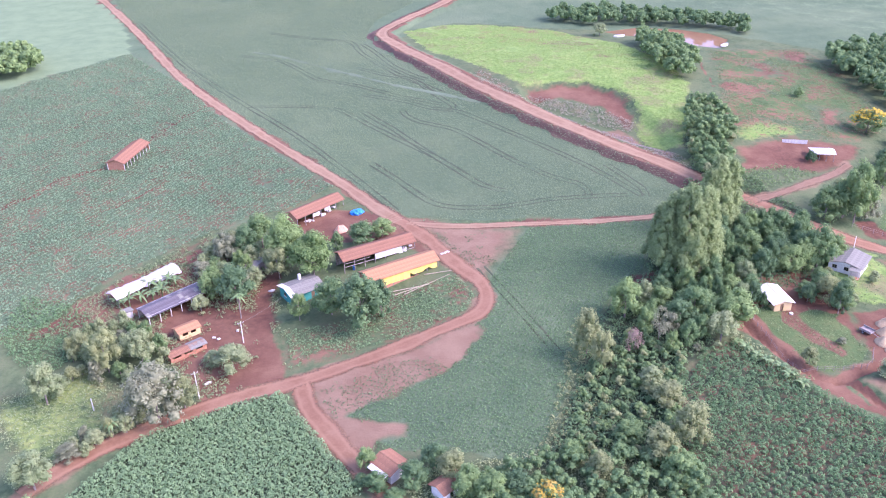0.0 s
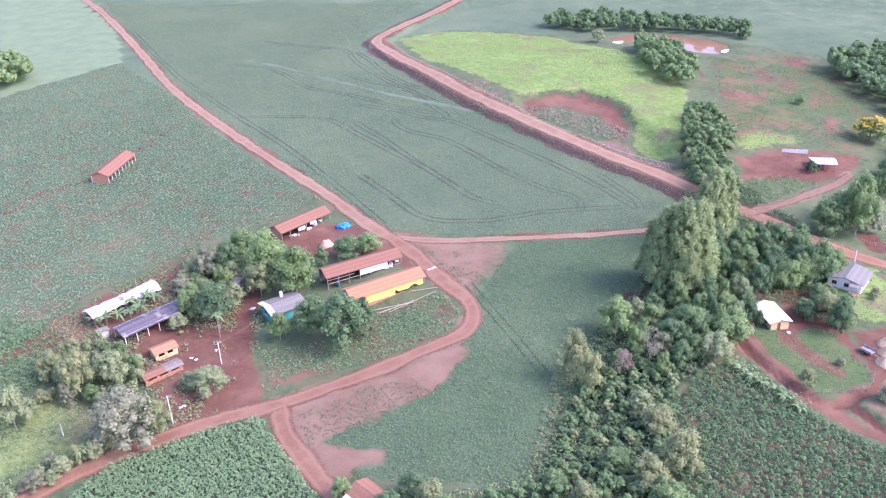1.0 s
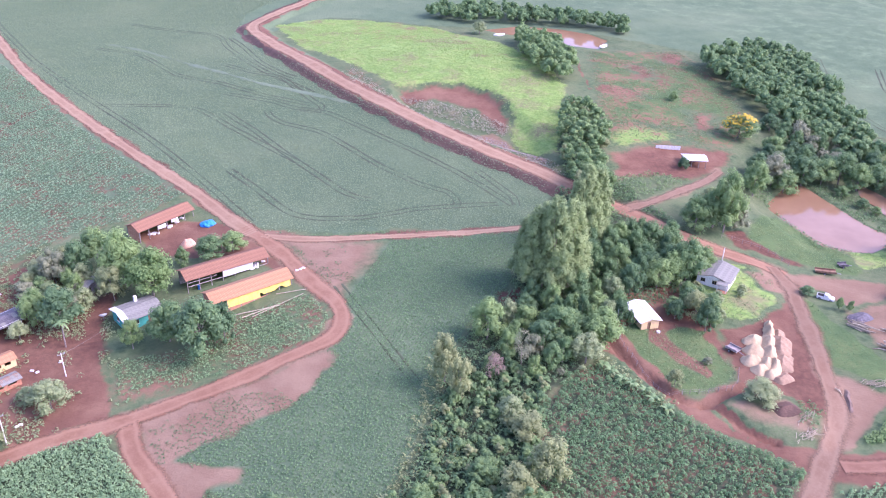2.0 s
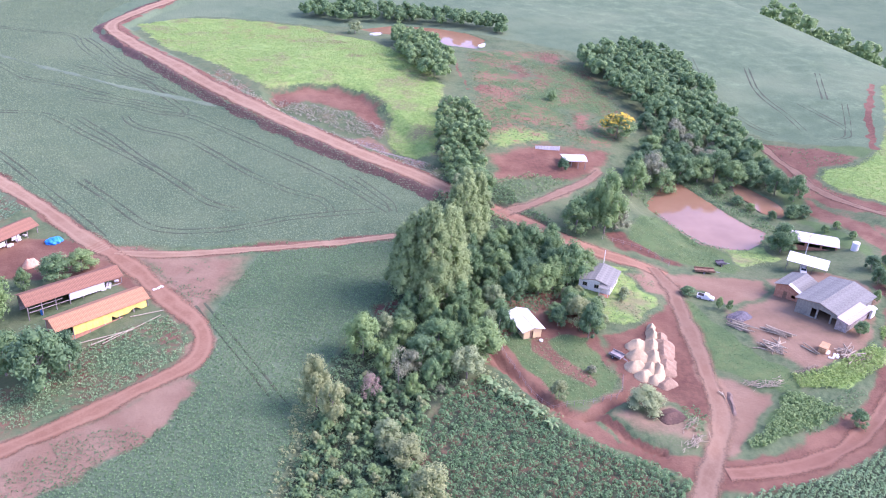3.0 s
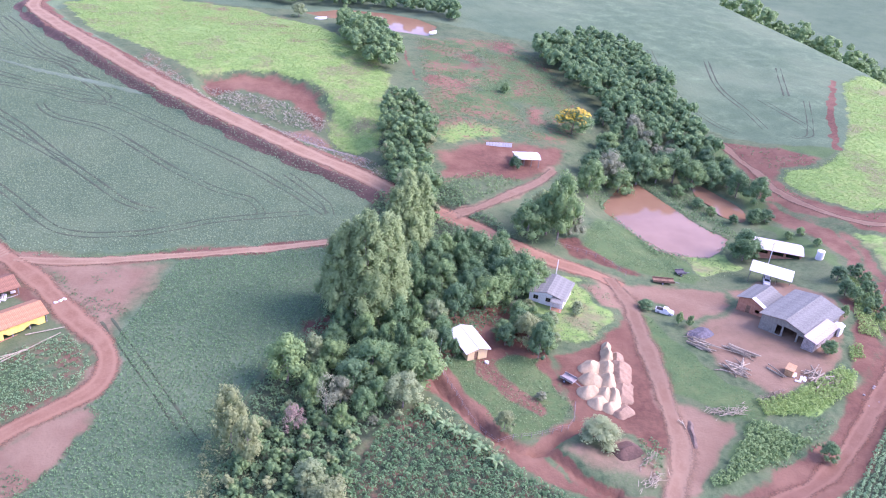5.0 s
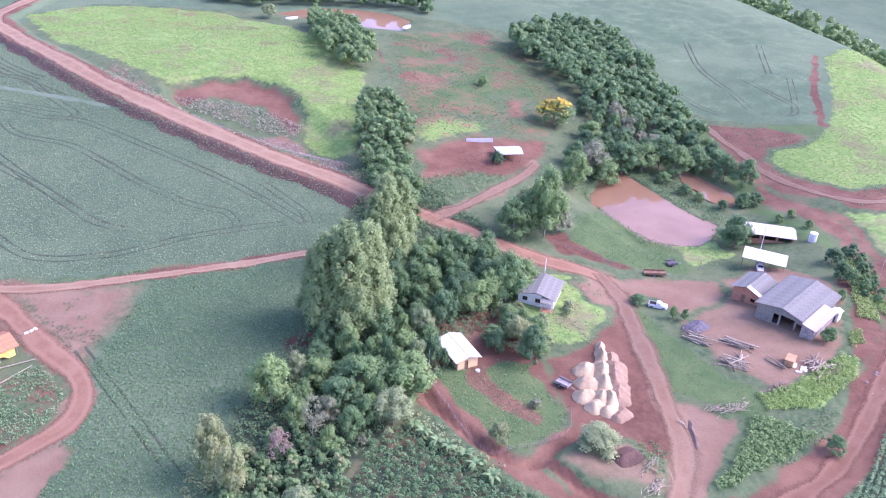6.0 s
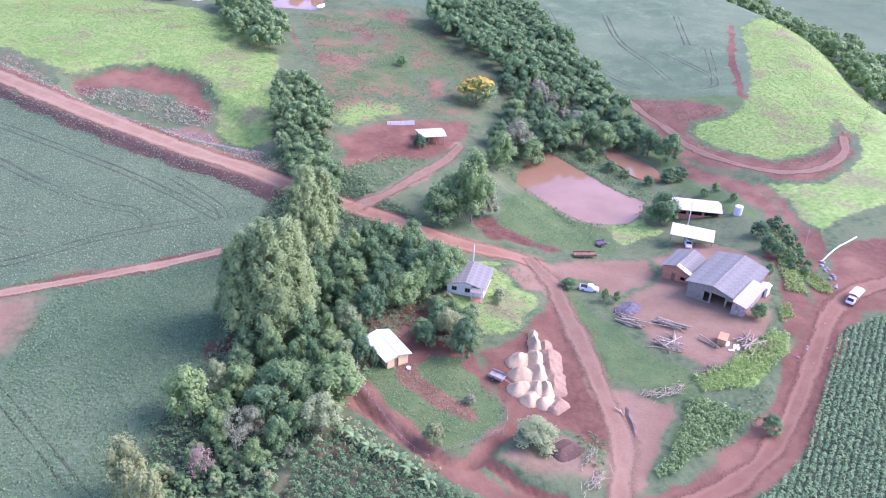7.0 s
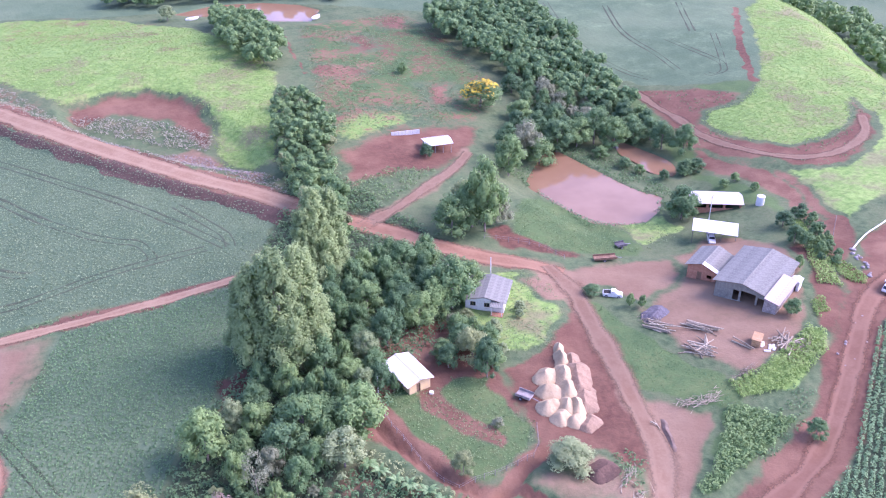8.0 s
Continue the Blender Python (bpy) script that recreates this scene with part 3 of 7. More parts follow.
def away(line, x, y):
    """The distance of points from a line of corners."""
    d = np.full(np.shape(x), 1e9)
    for (ax, ay), (bx, by) in zip(line[:-1], line[1:]):
        ux, uy = bx - ax, by - ay
        s = np.clip(((x - ax) * ux + (y - ay) * uy) / (ux * ux + uy * uy + 1e-9), 0, 1)
        d = np.minimum(d, np.hypot(x - ax - s * ux, y - ay - s * uy))
    return d


def within(area, x, y, soft=2.0):
    """1 inside an area, 0 outside, over a soft edge."""
    inside, d = np.zeros(np.shape(x), bool), away([*area, area[0]], x, y)
    for (ax, ay), (bx, by) in zip(area, [*area[1:], area[0]]):
        inside ^= ((ay > y) != (by > y)) & (x < (bx - ax) * (y - ay) / (by - ay + 1e-12) + ax)
    return np.clip(0.5 + np.where(inside, d, -d) / soft, 0, 1)


def spaced(line, step=1.0):
    """Points along a smooth curve through the corners of a line, so far apart."""
    p = [Vector(q) for q in line]
    p = [p[0] * 2 - p[1], *p, p[-1] * 2 - p[-2]]
    out = []
    for a, b, c, d in zip(p, p[1:], p[2:], p[3:]):
        k = max(2, int((c - b).length / step))
        for i in range(k):
            t = i / k
            out.append(0.5 * (2 * b + (c - a) * t + (2 * a - 5 * b + 4 * c - d) * t * t + (3 * b - a - 3 * c + d) * t ** 3))
    return [(q.x, q.y) for q in [*out, p[-2]]]


WATER = {"pond": -6.3, "pond_two": -6.6, "pond_far": 0.2}


def land(x, y):
    """The finished ground: the lie of the land with pond beds, cut banks and small unevenness."""
    z = height(x, y) + 0.12 * grain(x, y, 6, 1) + 0.35 * grain(x, y, 28, 2)
    d = away(ROADS["main_road"][1], x, y)
    z = z + 1.5 * np.clip((6.8 - d) / 2.4, 0, 1)                                        # the graded road on its bank
    for name, lift, soft in (("cliff_cut", -2.6, 4.5), ("yard", 0.3, 3.0), ("house_lawn", 0.4, 3.0), ("mound", 0.8, 5.0), ("pond_bank", 0.6, 6.0), ("low_soil", -0.8, 5.0), ("track_soil", -0.7, 6.0)):
        z = z + lift * within(AREA[name], x, y, soft)
    for name, deep in (("ditch", 1.2), ("ditch_two", 1.1)):
        z = z - deep * np.clip(1.35 - away(LINES[name], x, y) / 0.9, 0, 1)
    for name, level in WATER.items():
        near = np.clip(1 - away([*AREA[name], AREA[name][0]], x, y) / 9, 0, 1) ** 0.7
        inn = within(AREA[name], x, y, 3.0)
        shore = np.maximum(near, inn > 0.5)
        z = z * (1 - shore) + (level + 0.35) * shore - 1.6 * inn
    return z


def axis(low, high, step, far):
    a, grow, out = low, step, []
    while a > -far:
        grow *= 1.14
        a -= grow
        out.insert(0, a)
    out += list(np.arange(low, high, step))
    a, grow = out[-1], step
    while a < far:
        grow *= 1.14
        a += grow
        out.append(a)
    return np.array(out)


SOFT = {"hill_grass": 8, "lush_hill": 8, "cliff": 8, "cliff_floor": 8, "lawn_path": 2.5, "verge": 6, "sparse_pasture": 10, "pond_bank": 5, "terrace_soil": 5, "terrace_slope": 6, "low_terrace": 4, "lush_low": 5, "soil_strip": 4, "dry_bank": 4, "pasture_red_a": 7, "pasture_red_b": 7, "pasture_red_c": 8, "pasture_red_d": 9, "farmyard": 7, "track_soil": 6, "junction": 16, "edge_soil": 5, "pasture_green": 14, "far_soil": 9, "barn_yard": 4, "shack_soil": 4.5, "sand_soil": 4.5, "right_soil": 5, "yard_band": 4, "bare_slope": 6, "pale_strip": 6, "pale_patch": 6, "low_soil": 5, "yard": 5, "junction_yard": 6, "yard_side": 5, "garden": 5, "meadow": 6, "fence_bank": 5, "mound": 5}


def build_ground():
    gx, gy = axis(-130, 290, 1.05, 4200), axis(84, 430, 1.05, 4200)
    X, Y = np.meshgrid(gx, gy)
    nx, ny = len(gx), len(gy)
    x, y = X.ravel(), Y.ravel()
    wx, wy = x + 1.2 * grain(x, y, 5, 3) + 0.6 * grain(x, y, 2, 4), y + 1.2 * grain(x, y, 5, 5) + 0.6 * grain(x, y, 2, 6)
    cover = {k: np.zeros(len(x)) for k in ("soil", "crop", "lush", "turf", "sparse", "pale", "dark", "young")}

    def lay(kind, area, amount=1.0, soft=3.0, over=True):
        m = within(AREA[area], wx, wy, soft)
        if over:
            for other in cover.values():
                other *= 1 - m
        cover[kind] = np.maximum(cover[kind], m * amount)

    far = 1 - within([(-92, 186), (-30, 233), (-14, 212), (-4, 205), (60, 198), (84, 226), (50, 262), (20, 325), (-10, 400), (20, 432), (70, 412), (140, 395), (190, 350), (215, 262), (262, 215), (300, 150), (300, 60), (-110, 60), (-130, 150)], wx, wy, 3)
    cover["crop"] = far
    # distant crop fields whose haze is put into a paler ground colour
    for reach in ([(-136, 398), (-160, 470), (-215, 580), (-600, 600), (-500, 380), (-230, 342), (-178, 346)], [(205, 262), (243, 240), (280, 272), (330, 310), (340, 500), (200, 430)], [(200, 420), (120, 470), (100, 700), (500, 900), (420, 500), (300, 420)]):
        m = within(reach, wx, wy, 8)
        cover["young"] = np.maximum(cover["young"], m * (0.95 if reach[0][0] < 0 else 0.4))
    lay("crop", "west_field", 0.75)
    cover["sparse"] = np.maximum(cover["sparse"], within(AREA["west_field"], wx, wy, 4) * 0.8)
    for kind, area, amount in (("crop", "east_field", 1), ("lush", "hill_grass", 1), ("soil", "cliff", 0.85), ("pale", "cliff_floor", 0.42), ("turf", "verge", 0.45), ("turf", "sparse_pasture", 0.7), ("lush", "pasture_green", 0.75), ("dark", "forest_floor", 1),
                               ("soil", "farmyard", 0.8), ("soil", "barn_yard", 1), ("pale", "junction", 0.78), ("soil", "edge_soil", 0.75), ("pale", "bare_slope", 0.95), ("dark", "cassava_a", 0.9), ("lush", "meadow", 0.5), ("turf", "garden", 0.9), ("soil", "garden", 0.38),
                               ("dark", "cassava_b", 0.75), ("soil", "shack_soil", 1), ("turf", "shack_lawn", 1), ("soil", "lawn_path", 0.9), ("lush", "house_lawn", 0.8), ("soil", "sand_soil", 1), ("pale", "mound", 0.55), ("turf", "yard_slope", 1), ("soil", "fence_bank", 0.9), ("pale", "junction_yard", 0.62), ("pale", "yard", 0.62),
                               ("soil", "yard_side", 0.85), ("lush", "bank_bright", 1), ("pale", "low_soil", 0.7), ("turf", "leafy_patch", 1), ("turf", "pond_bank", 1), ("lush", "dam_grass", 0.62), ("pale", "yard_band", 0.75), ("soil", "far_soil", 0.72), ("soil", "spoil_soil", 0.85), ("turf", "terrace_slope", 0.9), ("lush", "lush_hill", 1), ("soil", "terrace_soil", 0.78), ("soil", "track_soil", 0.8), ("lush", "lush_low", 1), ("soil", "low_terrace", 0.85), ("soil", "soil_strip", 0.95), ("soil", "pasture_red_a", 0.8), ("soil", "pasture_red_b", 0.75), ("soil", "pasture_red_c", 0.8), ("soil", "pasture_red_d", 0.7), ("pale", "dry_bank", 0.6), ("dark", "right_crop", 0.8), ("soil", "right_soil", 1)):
        lay(kind, area, amount, SOFT.get(area, 3.0))
    for area, amount in (("sparse_pasture", 1), ("garden", 1.0), ("cassava_b", 0.8), ("shack_lawn", 0.12), ("yard_slope", 0.1), ("pond_bank", 0.1), ("verge", 0.9), ("lush_hill", 0.15), ("hill_grass", 0.12), ("hill_top", 0.6), ("house_lawn", 0.2), ("meadow", 0.2)):
        cover["sparse"] = np.maximum(cover["sparse"], within(AREA[area], wx, wy, 4) * amount)
    for key, (wide, line) in ROADS.items():
        d = away(line, wx, wy)
        m = np.clip(((6.4 if wide > 5.5 and wide < 6.5 and line[0][1] > 300 else wide / 2 + 2.6) - d) / 3.5, 0, 1)
        if key in ("south_road", "main_road_low", "branch", "farm_road", "spur"):
            cover["pale"] = np.maximum(cover["pale"], m * 0.6)
        else:
            cover["soil"] = np.maximum(cover["soil"], m * 0.8)
    cover["soil"] = np.maximum(cover["soil"], np.clip((6.5 - away(ROADS["lower_track"][1], wx, wy)) / 3.0, 0, 1) * 0.75)
    for name, reach in (("ditch", 1.0), ("ditch_two", 0.8), ("redpath", 0.3), ("redpath2", 0.3), ("redstrip", 1.0), ("redrail", 2.5), ("streak_a", 1.0), ("streak_b", 0.6), ("streak_c", 0.4)):
        cover["soil"] = np.maximum(cover["soil"], np.clip((reach + 1 - away(LINES[name], wx, wy)) / 1.5, 0, 1))
    z = land(x, y)
    mesh = bpy.data.meshes.new("ground")
    mesh.vertices.add(len(x))
    mesh.vertices.foreach_set("co", np.column_stack([x, y, z]).ravel())
    i = (np.arange(ny - 1)[:, None] * nx + np.arange(nx - 1)[None, :]).ravel()
    quads = np.column_stack([i, i + 1, i + 1 + nx, i + nx])
    mesh.loops.add(quads.size)
    mesh.loops.foreach_set("vertex_index", quads.ravel().astype(np.int32))
    mesh.polygons.add(len(quads))
    mesh.polygons.foreach_set("loop_start", np.arange(0, quads.size, 4, dtype=np.int32))
    mesh.polygons.foreach_set("use_smooth", np.ones(len(quads), bool))
    mesh.update(calc_edges=True)
    one = np.ones(len(x))
    for name, kinds in (("cover_a", ("soil", "crop", "lush", "turf")), ("cover_b", ("sparse", "pale", "dark", "young"))):
        at = mesh.attributes.new(name, "FLOAT_COLOR", "POINT")
        at.data.foreach_set("color", np.column_stack([cover[k] if k else one for k in kinds]).ravel())
    mesh.materials.append(M_GROUND)
    return tagged(new("ground", mesh), "rolling red-earth farmland with crop fields, pasture and bare soil", "ground", kind="structure")


build_ground()


def ribbon(name, wide, line, material, label, category, lift=0.1, step=1.0, kind="structure", rag=0.6, cells=10):
    """A strip that lies on the land along a line."""
    pts = spaced(line, step)
    n = len(pts)
    verts, faces, across = [], [], []
    for i, (x, y) in enumerate(pts):
        ax, ay = pts[max(0, i - 1)]
        bx, by = pts[min(n - 1, i + 1)]
        l = math.hypot(bx - ax, by - ay) or 1
        ux, uy = -(by - ay) / l, (bx - ax) / l
        hw = wide / 2 * (1.22 if cells == 10 else 1.0) + rag * float(grain(x, y, 7, 11)) + 0.5 * rag * float(grain(x, y, 2.2, 12))
        for j in range(cells + 1):
            s = (j / cells * 2 - 1)
            px, py = x + ux * s * hw, y + uy * s * hw
            down = 0.06 if j in (0, cells) else 0.0
            verts.append((px, py, lift - down))
            across.append(s)
        if i:
            for j in range(cells):
                k = i * (cells + 1) + j
                faces.append((k - cells - 1, k - cells, k + 1, k))
    v = np.array(verts)
    v[:, 2] += land(v[:, 0], v[:, 1])
    mesh = bpy.data.meshes.new(name)
    mesh.from_pydata([tuple(q) for q in v], [], faces)
    mesh.polygons.foreach_set("use_smooth", np.ones(len(faces), bool))
    mesh.attributes.new("across", "FLOAT", "POINT").data.foreach_set("value", np.array(across, np.float32))
    mesh.materials.append(material)
    return tagged(new(name, mesh), label, category, kind=kind)


for key, (wide, line) in ROADS.items():
    if key == "farm_drive":
        continue                                                                # only trodden soil
    ribbon("road", wide, line, {"lower_track": M_REDROAD, "south_road": M_BROWNROAD, "farm_road": M_FARMROAD, "spur": M_FARMROAD, "branch": M_BROWNROAD, "terrace_track": M_BROWNROAD, "main_road_low": M_FARMROAD}.get(key, M_ROAD), "rutted red dirt farm road with soft earth edges" if wide < 5.5 else "wide graded red dirt road beside the field", "road")


# ---- water ----
def water_material():
    n = Nodes("muddy water", 0.04, 0, 0.4)
    p = n.place()
    n.colour(n.mix(n.step(n.noise(p, 0.08, 3), 0.3, 0.7), (0.245, 0.145, 0.08), (0.295, 0.182, 0.105)))
    n.bump(n.noise(p, 1.2, 2), 0.04, 0.05)
    return n.mat


M_WATER = water_material()
for key, level in WATER.items():
    bm = bmesh.new()
    cx, cy = (sum(q[i] for q in AREA[key]) / len(AREA[key]) for i in (0, 1))
    line = spaced([*AREA[key], AREA[key][0]], 1.5)[:-1]
    face = bm.faces.new([bm.verts.new((cx + (x - cx) * 1.06, cy + (y - cy) * 1.06, level)) for x, y in line])
    bmesh.ops.triangulate(bm, faces=[face])
    mesh = bpy.data.meshes.new("water")
    bm.to_mesh(mesh)
    mesh.materials.append(M_WATER)
    tagged(new("water", mesh), "still muddy brown pond reflecting the trees", "pond", kind="structure")


# ---- building blocks ----
def thing(name, label, category, m, group=""):
    ob = new(name)
    ob.empty_display_size = 0.2
    ob.matrix_world = m
    return tagged(ob, label, category, group)


def mesh_of(name, bm, material):
    mesh = bpy.data.meshes.new(name)
    bm.normal_update()
    bm.to_mesh(mesh)
    bm.free()
    mesh.materials.append(material)
    return mesh


def part(name, bm, material, parent, label="", m=None):
    """Links a bmesh (or a finished mesh) as one mesh object under a thing or a part."""
    mesh = mesh_of(name, bm, material) if isinstance(bm, bmesh.types.BMesh) else bm
    ob = new(name, mesh)
    ob.parent = parent
    if m is not None:
        ob.matrix_basis = m
    return tagged(ob, label)


def solo(name, bm, material, label, category, m, group=""):
    ob = new(name, mesh_of(name, bm, material))
    ob.matrix_world = m
    return tagged(ob, label, category, group)


def box(bm, x0, x1, y0, y1, z0, z1, bevel=0.0, m=None):
    made = bmesh.ops.create_cube(bm, size=1.0, matrix=Matrix.LocRotScale(((x0 + x1) / 2, (y0 + y1) / 2, (z0 + z1) / 2), None, (x1 - x0, y1 - y0, z1 - z0)))
    if bevel:
        bmesh.ops.bevel(bm, geom=list({e for v in made["verts"] for e in v.link_edges}), offset=bevel, segments=1, affect="EDGES")
    if m is not None:
        bmesh.ops.transform(bm, matrix=m, verts=[v for v in made["verts"] if v.is_valid])
    return bm


def rod(bm, a, b, ra, rb=None, sides=7):
    a, b = Vector(a), Vector(b)
    rb = ra if rb is None else rb
    turn = (b - a).to_track_quat("Z", "Y").to_matrix().to_4x4()
    bmesh.ops.create_cone(bm, cap_ends=True, segments=sides, radius1=ra, radius2=rb, depth=(b - a).length, matrix=Matrix.Translation((a + b) / 2) @ turn)
    return bm


def wall_bm(length, h, thick, holes=(), peak=0.0, low=-1.0):
    """A wall along x from 0, its outer face at y = 0, with openings (x0, x1, z0, z1) through it and an optional gable."""
    bm = bmesh.new()
    xs = sorted({0.0, length, *(v for q in holes for v in q[:2])})
    zs = sorted({low, h, *(v for q in holes for v in q[2:])})
    for xa, xb in zip(xs, xs[1:]):
        for za, zb in zip(zs, zs[1:]):
            mx, mz = (xa + xb) / 2, (za + zb) / 2
            if not any(q[0] < mx < q[1] and q[2] < mz < q[3] for q in holes):
                box(bm, xa, xb, 0, thick, za, zb)
    bmesh.ops.remove_doubles(bm, verts=bm.verts, dist=0.001)
    if peak:
        a = [bm.verts.new(v) for v in ((0, 0, h), (length, 0, h), (length / 2, 0, h + peak))]
        b = [bm.verts.new((v.co.x, thick, v.co.z)) for v in a]
        bm.faces.new(a)
        bm.faces.new(b[::-1])
        for i in range(3):
            j = (i + 1) % 3
            bm.faces.new((a[j], a[i], b[i], b[j]))
    return bm


SHEETS = {}


def sheet_mesh(wide, long, waves, deep, material):
    """A ribbed roof sheet, wide along x and long down the slope along -y."""
    key = (round(wide, 2), round(long, 2), waves, deep, material.name)
    if key not in SHEETS:
        verts, faces = [], []
        n = waves * 2
        for i in range(n + 1):
            x, z = wide * i / n, deep * (i % 2)
            verts += [(x, 0, z), (x, -long, z)]
            if i:
                k = 2 * i
                faces.append((k - 2, k - 1, k + 1, k))
        k = len(verts)
        verts += [(0, 0, -0.03), (0, -long, -0.03), (wide, -long, -0.03), (wide, 0, -0.03)]
        faces += [(k + 3, k + 2, k + 1, k), (1, *range(3, 2 * n + 2, 2), k + 2, k + 1)]
        mesh = bpy.data.meshes.new("roof_sheet")
        mesh.from_pydata(verts, [], faces)
        mesh.materials.append(material)
        SHEETS[key] = mesh
    return SHEETS[key]


def slope(parent, length, run, z_top, drop, y_top, sign, material, wide=1.1, rows=2, waves=4, deep=0.045, seed=0, name="roof", patch=None):
    """One side of a roof: sheets laid in rows from the ridge at y_top down towards sign * y."""
    rnd = random.Random(seed)
    frame_bm = bmesh.new()
    reach = math.hypot(run, drop)
    tilt = math.degrees(math.atan2(drop, run))
    side = part(name, box(frame_bm, -length / 2 + 0.1, length / 2 - 0.1, -reach + 0.1, -0.02, -0.11, -0.05), M_BROWNWOOD, parent,
                m=pose(0, y_top, z_top, 0, 0, 0 if sign < 0 else 180) @ pose(0, 0, 0, tilt))
    n = max(1, round(length / wide))
    w = length / n
    for r in range(rows):
        for i in range(n):
            lo = reach / rows
            use = patch if patch and rnd.random() < 0.12 else material
            part("roof_sheet", sheet_mesh(w * 1.02, lo * 1.06, waves, deep, use), None, side,
                 m=pose(-length / 2 + i * w, -r * lo, 0.02 + 0.025 * (rows - r) + rnd.uniform(-0.006, 0.006), rnd.uniform(-0.2, 0.2), 0, rnd.uniform(-0.3, 0.3)))
    return side


def window_part(parent, x, y, z, wide, tall, turn=0, wood=None):
    """A window set in an opening: frame, two panes and a sill."""
    m = pose(x, y, z, 0, 0, turn)
    bm = bmesh.new()
    for a in ((-wide / 2, -wide / 2 + 0.07, 0, tall), (wide / 2 - 0.07, wide / 2, 0, tall), (-0.03, 0.03, 0, tall), (-wide / 2, wide / 2, 0, 0.07), (-wide / 2, wide / 2, tall - 0.07, tall)):
        box(bm, a[0], a[1], 0.03, 0.1, a[2], a[3])
    w = part("window", bm, wood or M_BROWNWOOD, parent, m=m)
    for s in (-1, 1):
        part("pane", box(bmesh.new(), s * wide / 4 - wide / 4 + 0.05, s * wide / 4 + wide / 4 - 0.05, 0.055, 0.07, 0.06, tall - 0.06), M_GLASS, w)
    part("sill", box(bmesh.new(), -wide / 2 - 0.08, wide / 2 + 0.08, -0.09, 0.06, -0.06, 0.0), M_PLASTER, w)
    return w


def door_part(parent, x, y, wide, tall, material, turn=0, z=0.0):
    d = part("door", box(bmesh.new(), -wide / 2, wide / 2, 0.04, 0.1, z, tall), material, parent, m=pose(x, y, 0, 0, 0, turn))
    part("handle", rod(bmesh.new(), (wide / 2 - 0.12, 0.0, 1.0), (wide / 2 - 0.12, 0.05, 1.0), 0.03), M_DARK, d)
    return d


M_GLASS = Nodes("window glass", 0.06, 0, 0.6).colour((0.02, 0.025, 0.03)).mat


def at(x, y, turn=0.0, sink=0.0):
    """A pose on the land."""
    return pose(x, y, float(land(x, y)) - sink, 0, 0, turn)


def gable(name, label, x, y, rot, length, wide, h, rise, roof, wall, category="building", sides="fblr", holes=None, posts=0, over=0.45, rows=2, sheet=1.1, waves=4, deep=0.045,
          post_mat=None, cap=None, lift=0.0, patch=None, thick=0.16, group=""):
    """A gabled building. Its ridge runs along local x; f is the side at -y, b at +y, l at -x, r at +x."""
    base = thing(name, label, category, at(x, y, rot) @ pose(0, 0, lift), group)
    holes = holes or {}
    hl, hw = length / 2 - over, wide / 2 - over
    turns = {"f": (pose(-hl, -hw, 0), 2 * hl, 0), "b": (pose(hl, hw, 0, 0, 0, 180), 2 * hl, 0), "r": (pose(hl, -hw + thick, 0, 0, 0, 90), 2 * hw - 2 * thick, 1), "l": (pose(-hl, hw - thick, 0, 0, 0, -90), 2 * hw - 2 * thick, 1)}
    walls = {}
    for s in sides:
        m, run, gab = turns[s]
        walls[s] = part("wall", wall_bm(run, h + (rise * over / (wide / 2) - 0.1), thick, holes.get(s, ()), rise * (1 - 2 * over / wide) - 0.05 if gab else 0), wall, base, m=m)
    for i, s in enumerate((-1, 1)):
        slope(base, length, wide / 2, h + rise, rise, 0.0, s, roof, sheet, rows, waves, deep, seed=int(abs(x * 7 + y)) + i, patch=patch)
    bm = bmesh.new()
    n = max(2, int(length / 1.2))
    rows_at = [[bm.verts.new((-length / 2 + length * i / n, y, h + rise + z + 0.015 * (i % 2))) for y, z in ((-0.22, 0.02), (0, 0.13), (0.22, 0.02))] for i in range(n + 1)]
    for p, q in zip(rows_at, rows_at[1:]):
        for j in (0, 1):
            bm.faces.new((p[j], q[j], q[j + 1], p[j + 1]))
    bm.faces.new(rows_at[0])
    bm.faces.new(rows_at[-1][::-1])
    part("ridge_cap", bm, cap or roof, base)
    if posts:
        for i in range(posts):
            px = -hl + 2 * hl * i / (posts - 1)
            for py in (-hw, hw):
                part("post", rod(bmesh.new(), (px, py, -1.0), (px, py, h + 0.1), 0.11, 0.1, 6), post_mat or M_WOOD, base)
        for py in (-hw, hw):
            part("beam", box(bmesh.new(), -hl - 0.2, hl + 0.2, py - 0.07, py + 0.07, h + 0.06, h + 0.2), post_mat or M_WOOD, base)
    return base, walls


def curtain(parent, x0, x1, y, z0, z1, material, name="curtain", torn=0.0, seed=0):
    """A hanging sheet with folds and an uneven lower edge."""
    rnd = random.Random(seed)
    bm = bmesh.new()
    n = max(4, int((x1 - x0) / 0.35))
    rows = []
    for i in range(n + 1):
        t = i / n
        drop = z0 + torn * max(0.0, math.sin(t * 9 + seed)) + rnd.uniform(-0.05, 0.05)
        yy = y + 0.025 * math.sin(i * 1.3)
        rows.append([bm.verts.new((x0 + (x1 - x0) * t, yy + 0.012 * k * (0.5 if i % 2 else -0.3), z1 + (drop - z1) * k / 3)) for k in range(4)])
    for a, b in zip(rows, rows[1:]):
        for k in range(3):
            bm.faces.new((a[k], a[k + 1], b[k + 1], b[k]))
    ob = part(name, bm, material, parent)
    mod = ob.modifiers.new("thick", "SOLIDIFY")
    mod.thickness = 0.03
    return ob


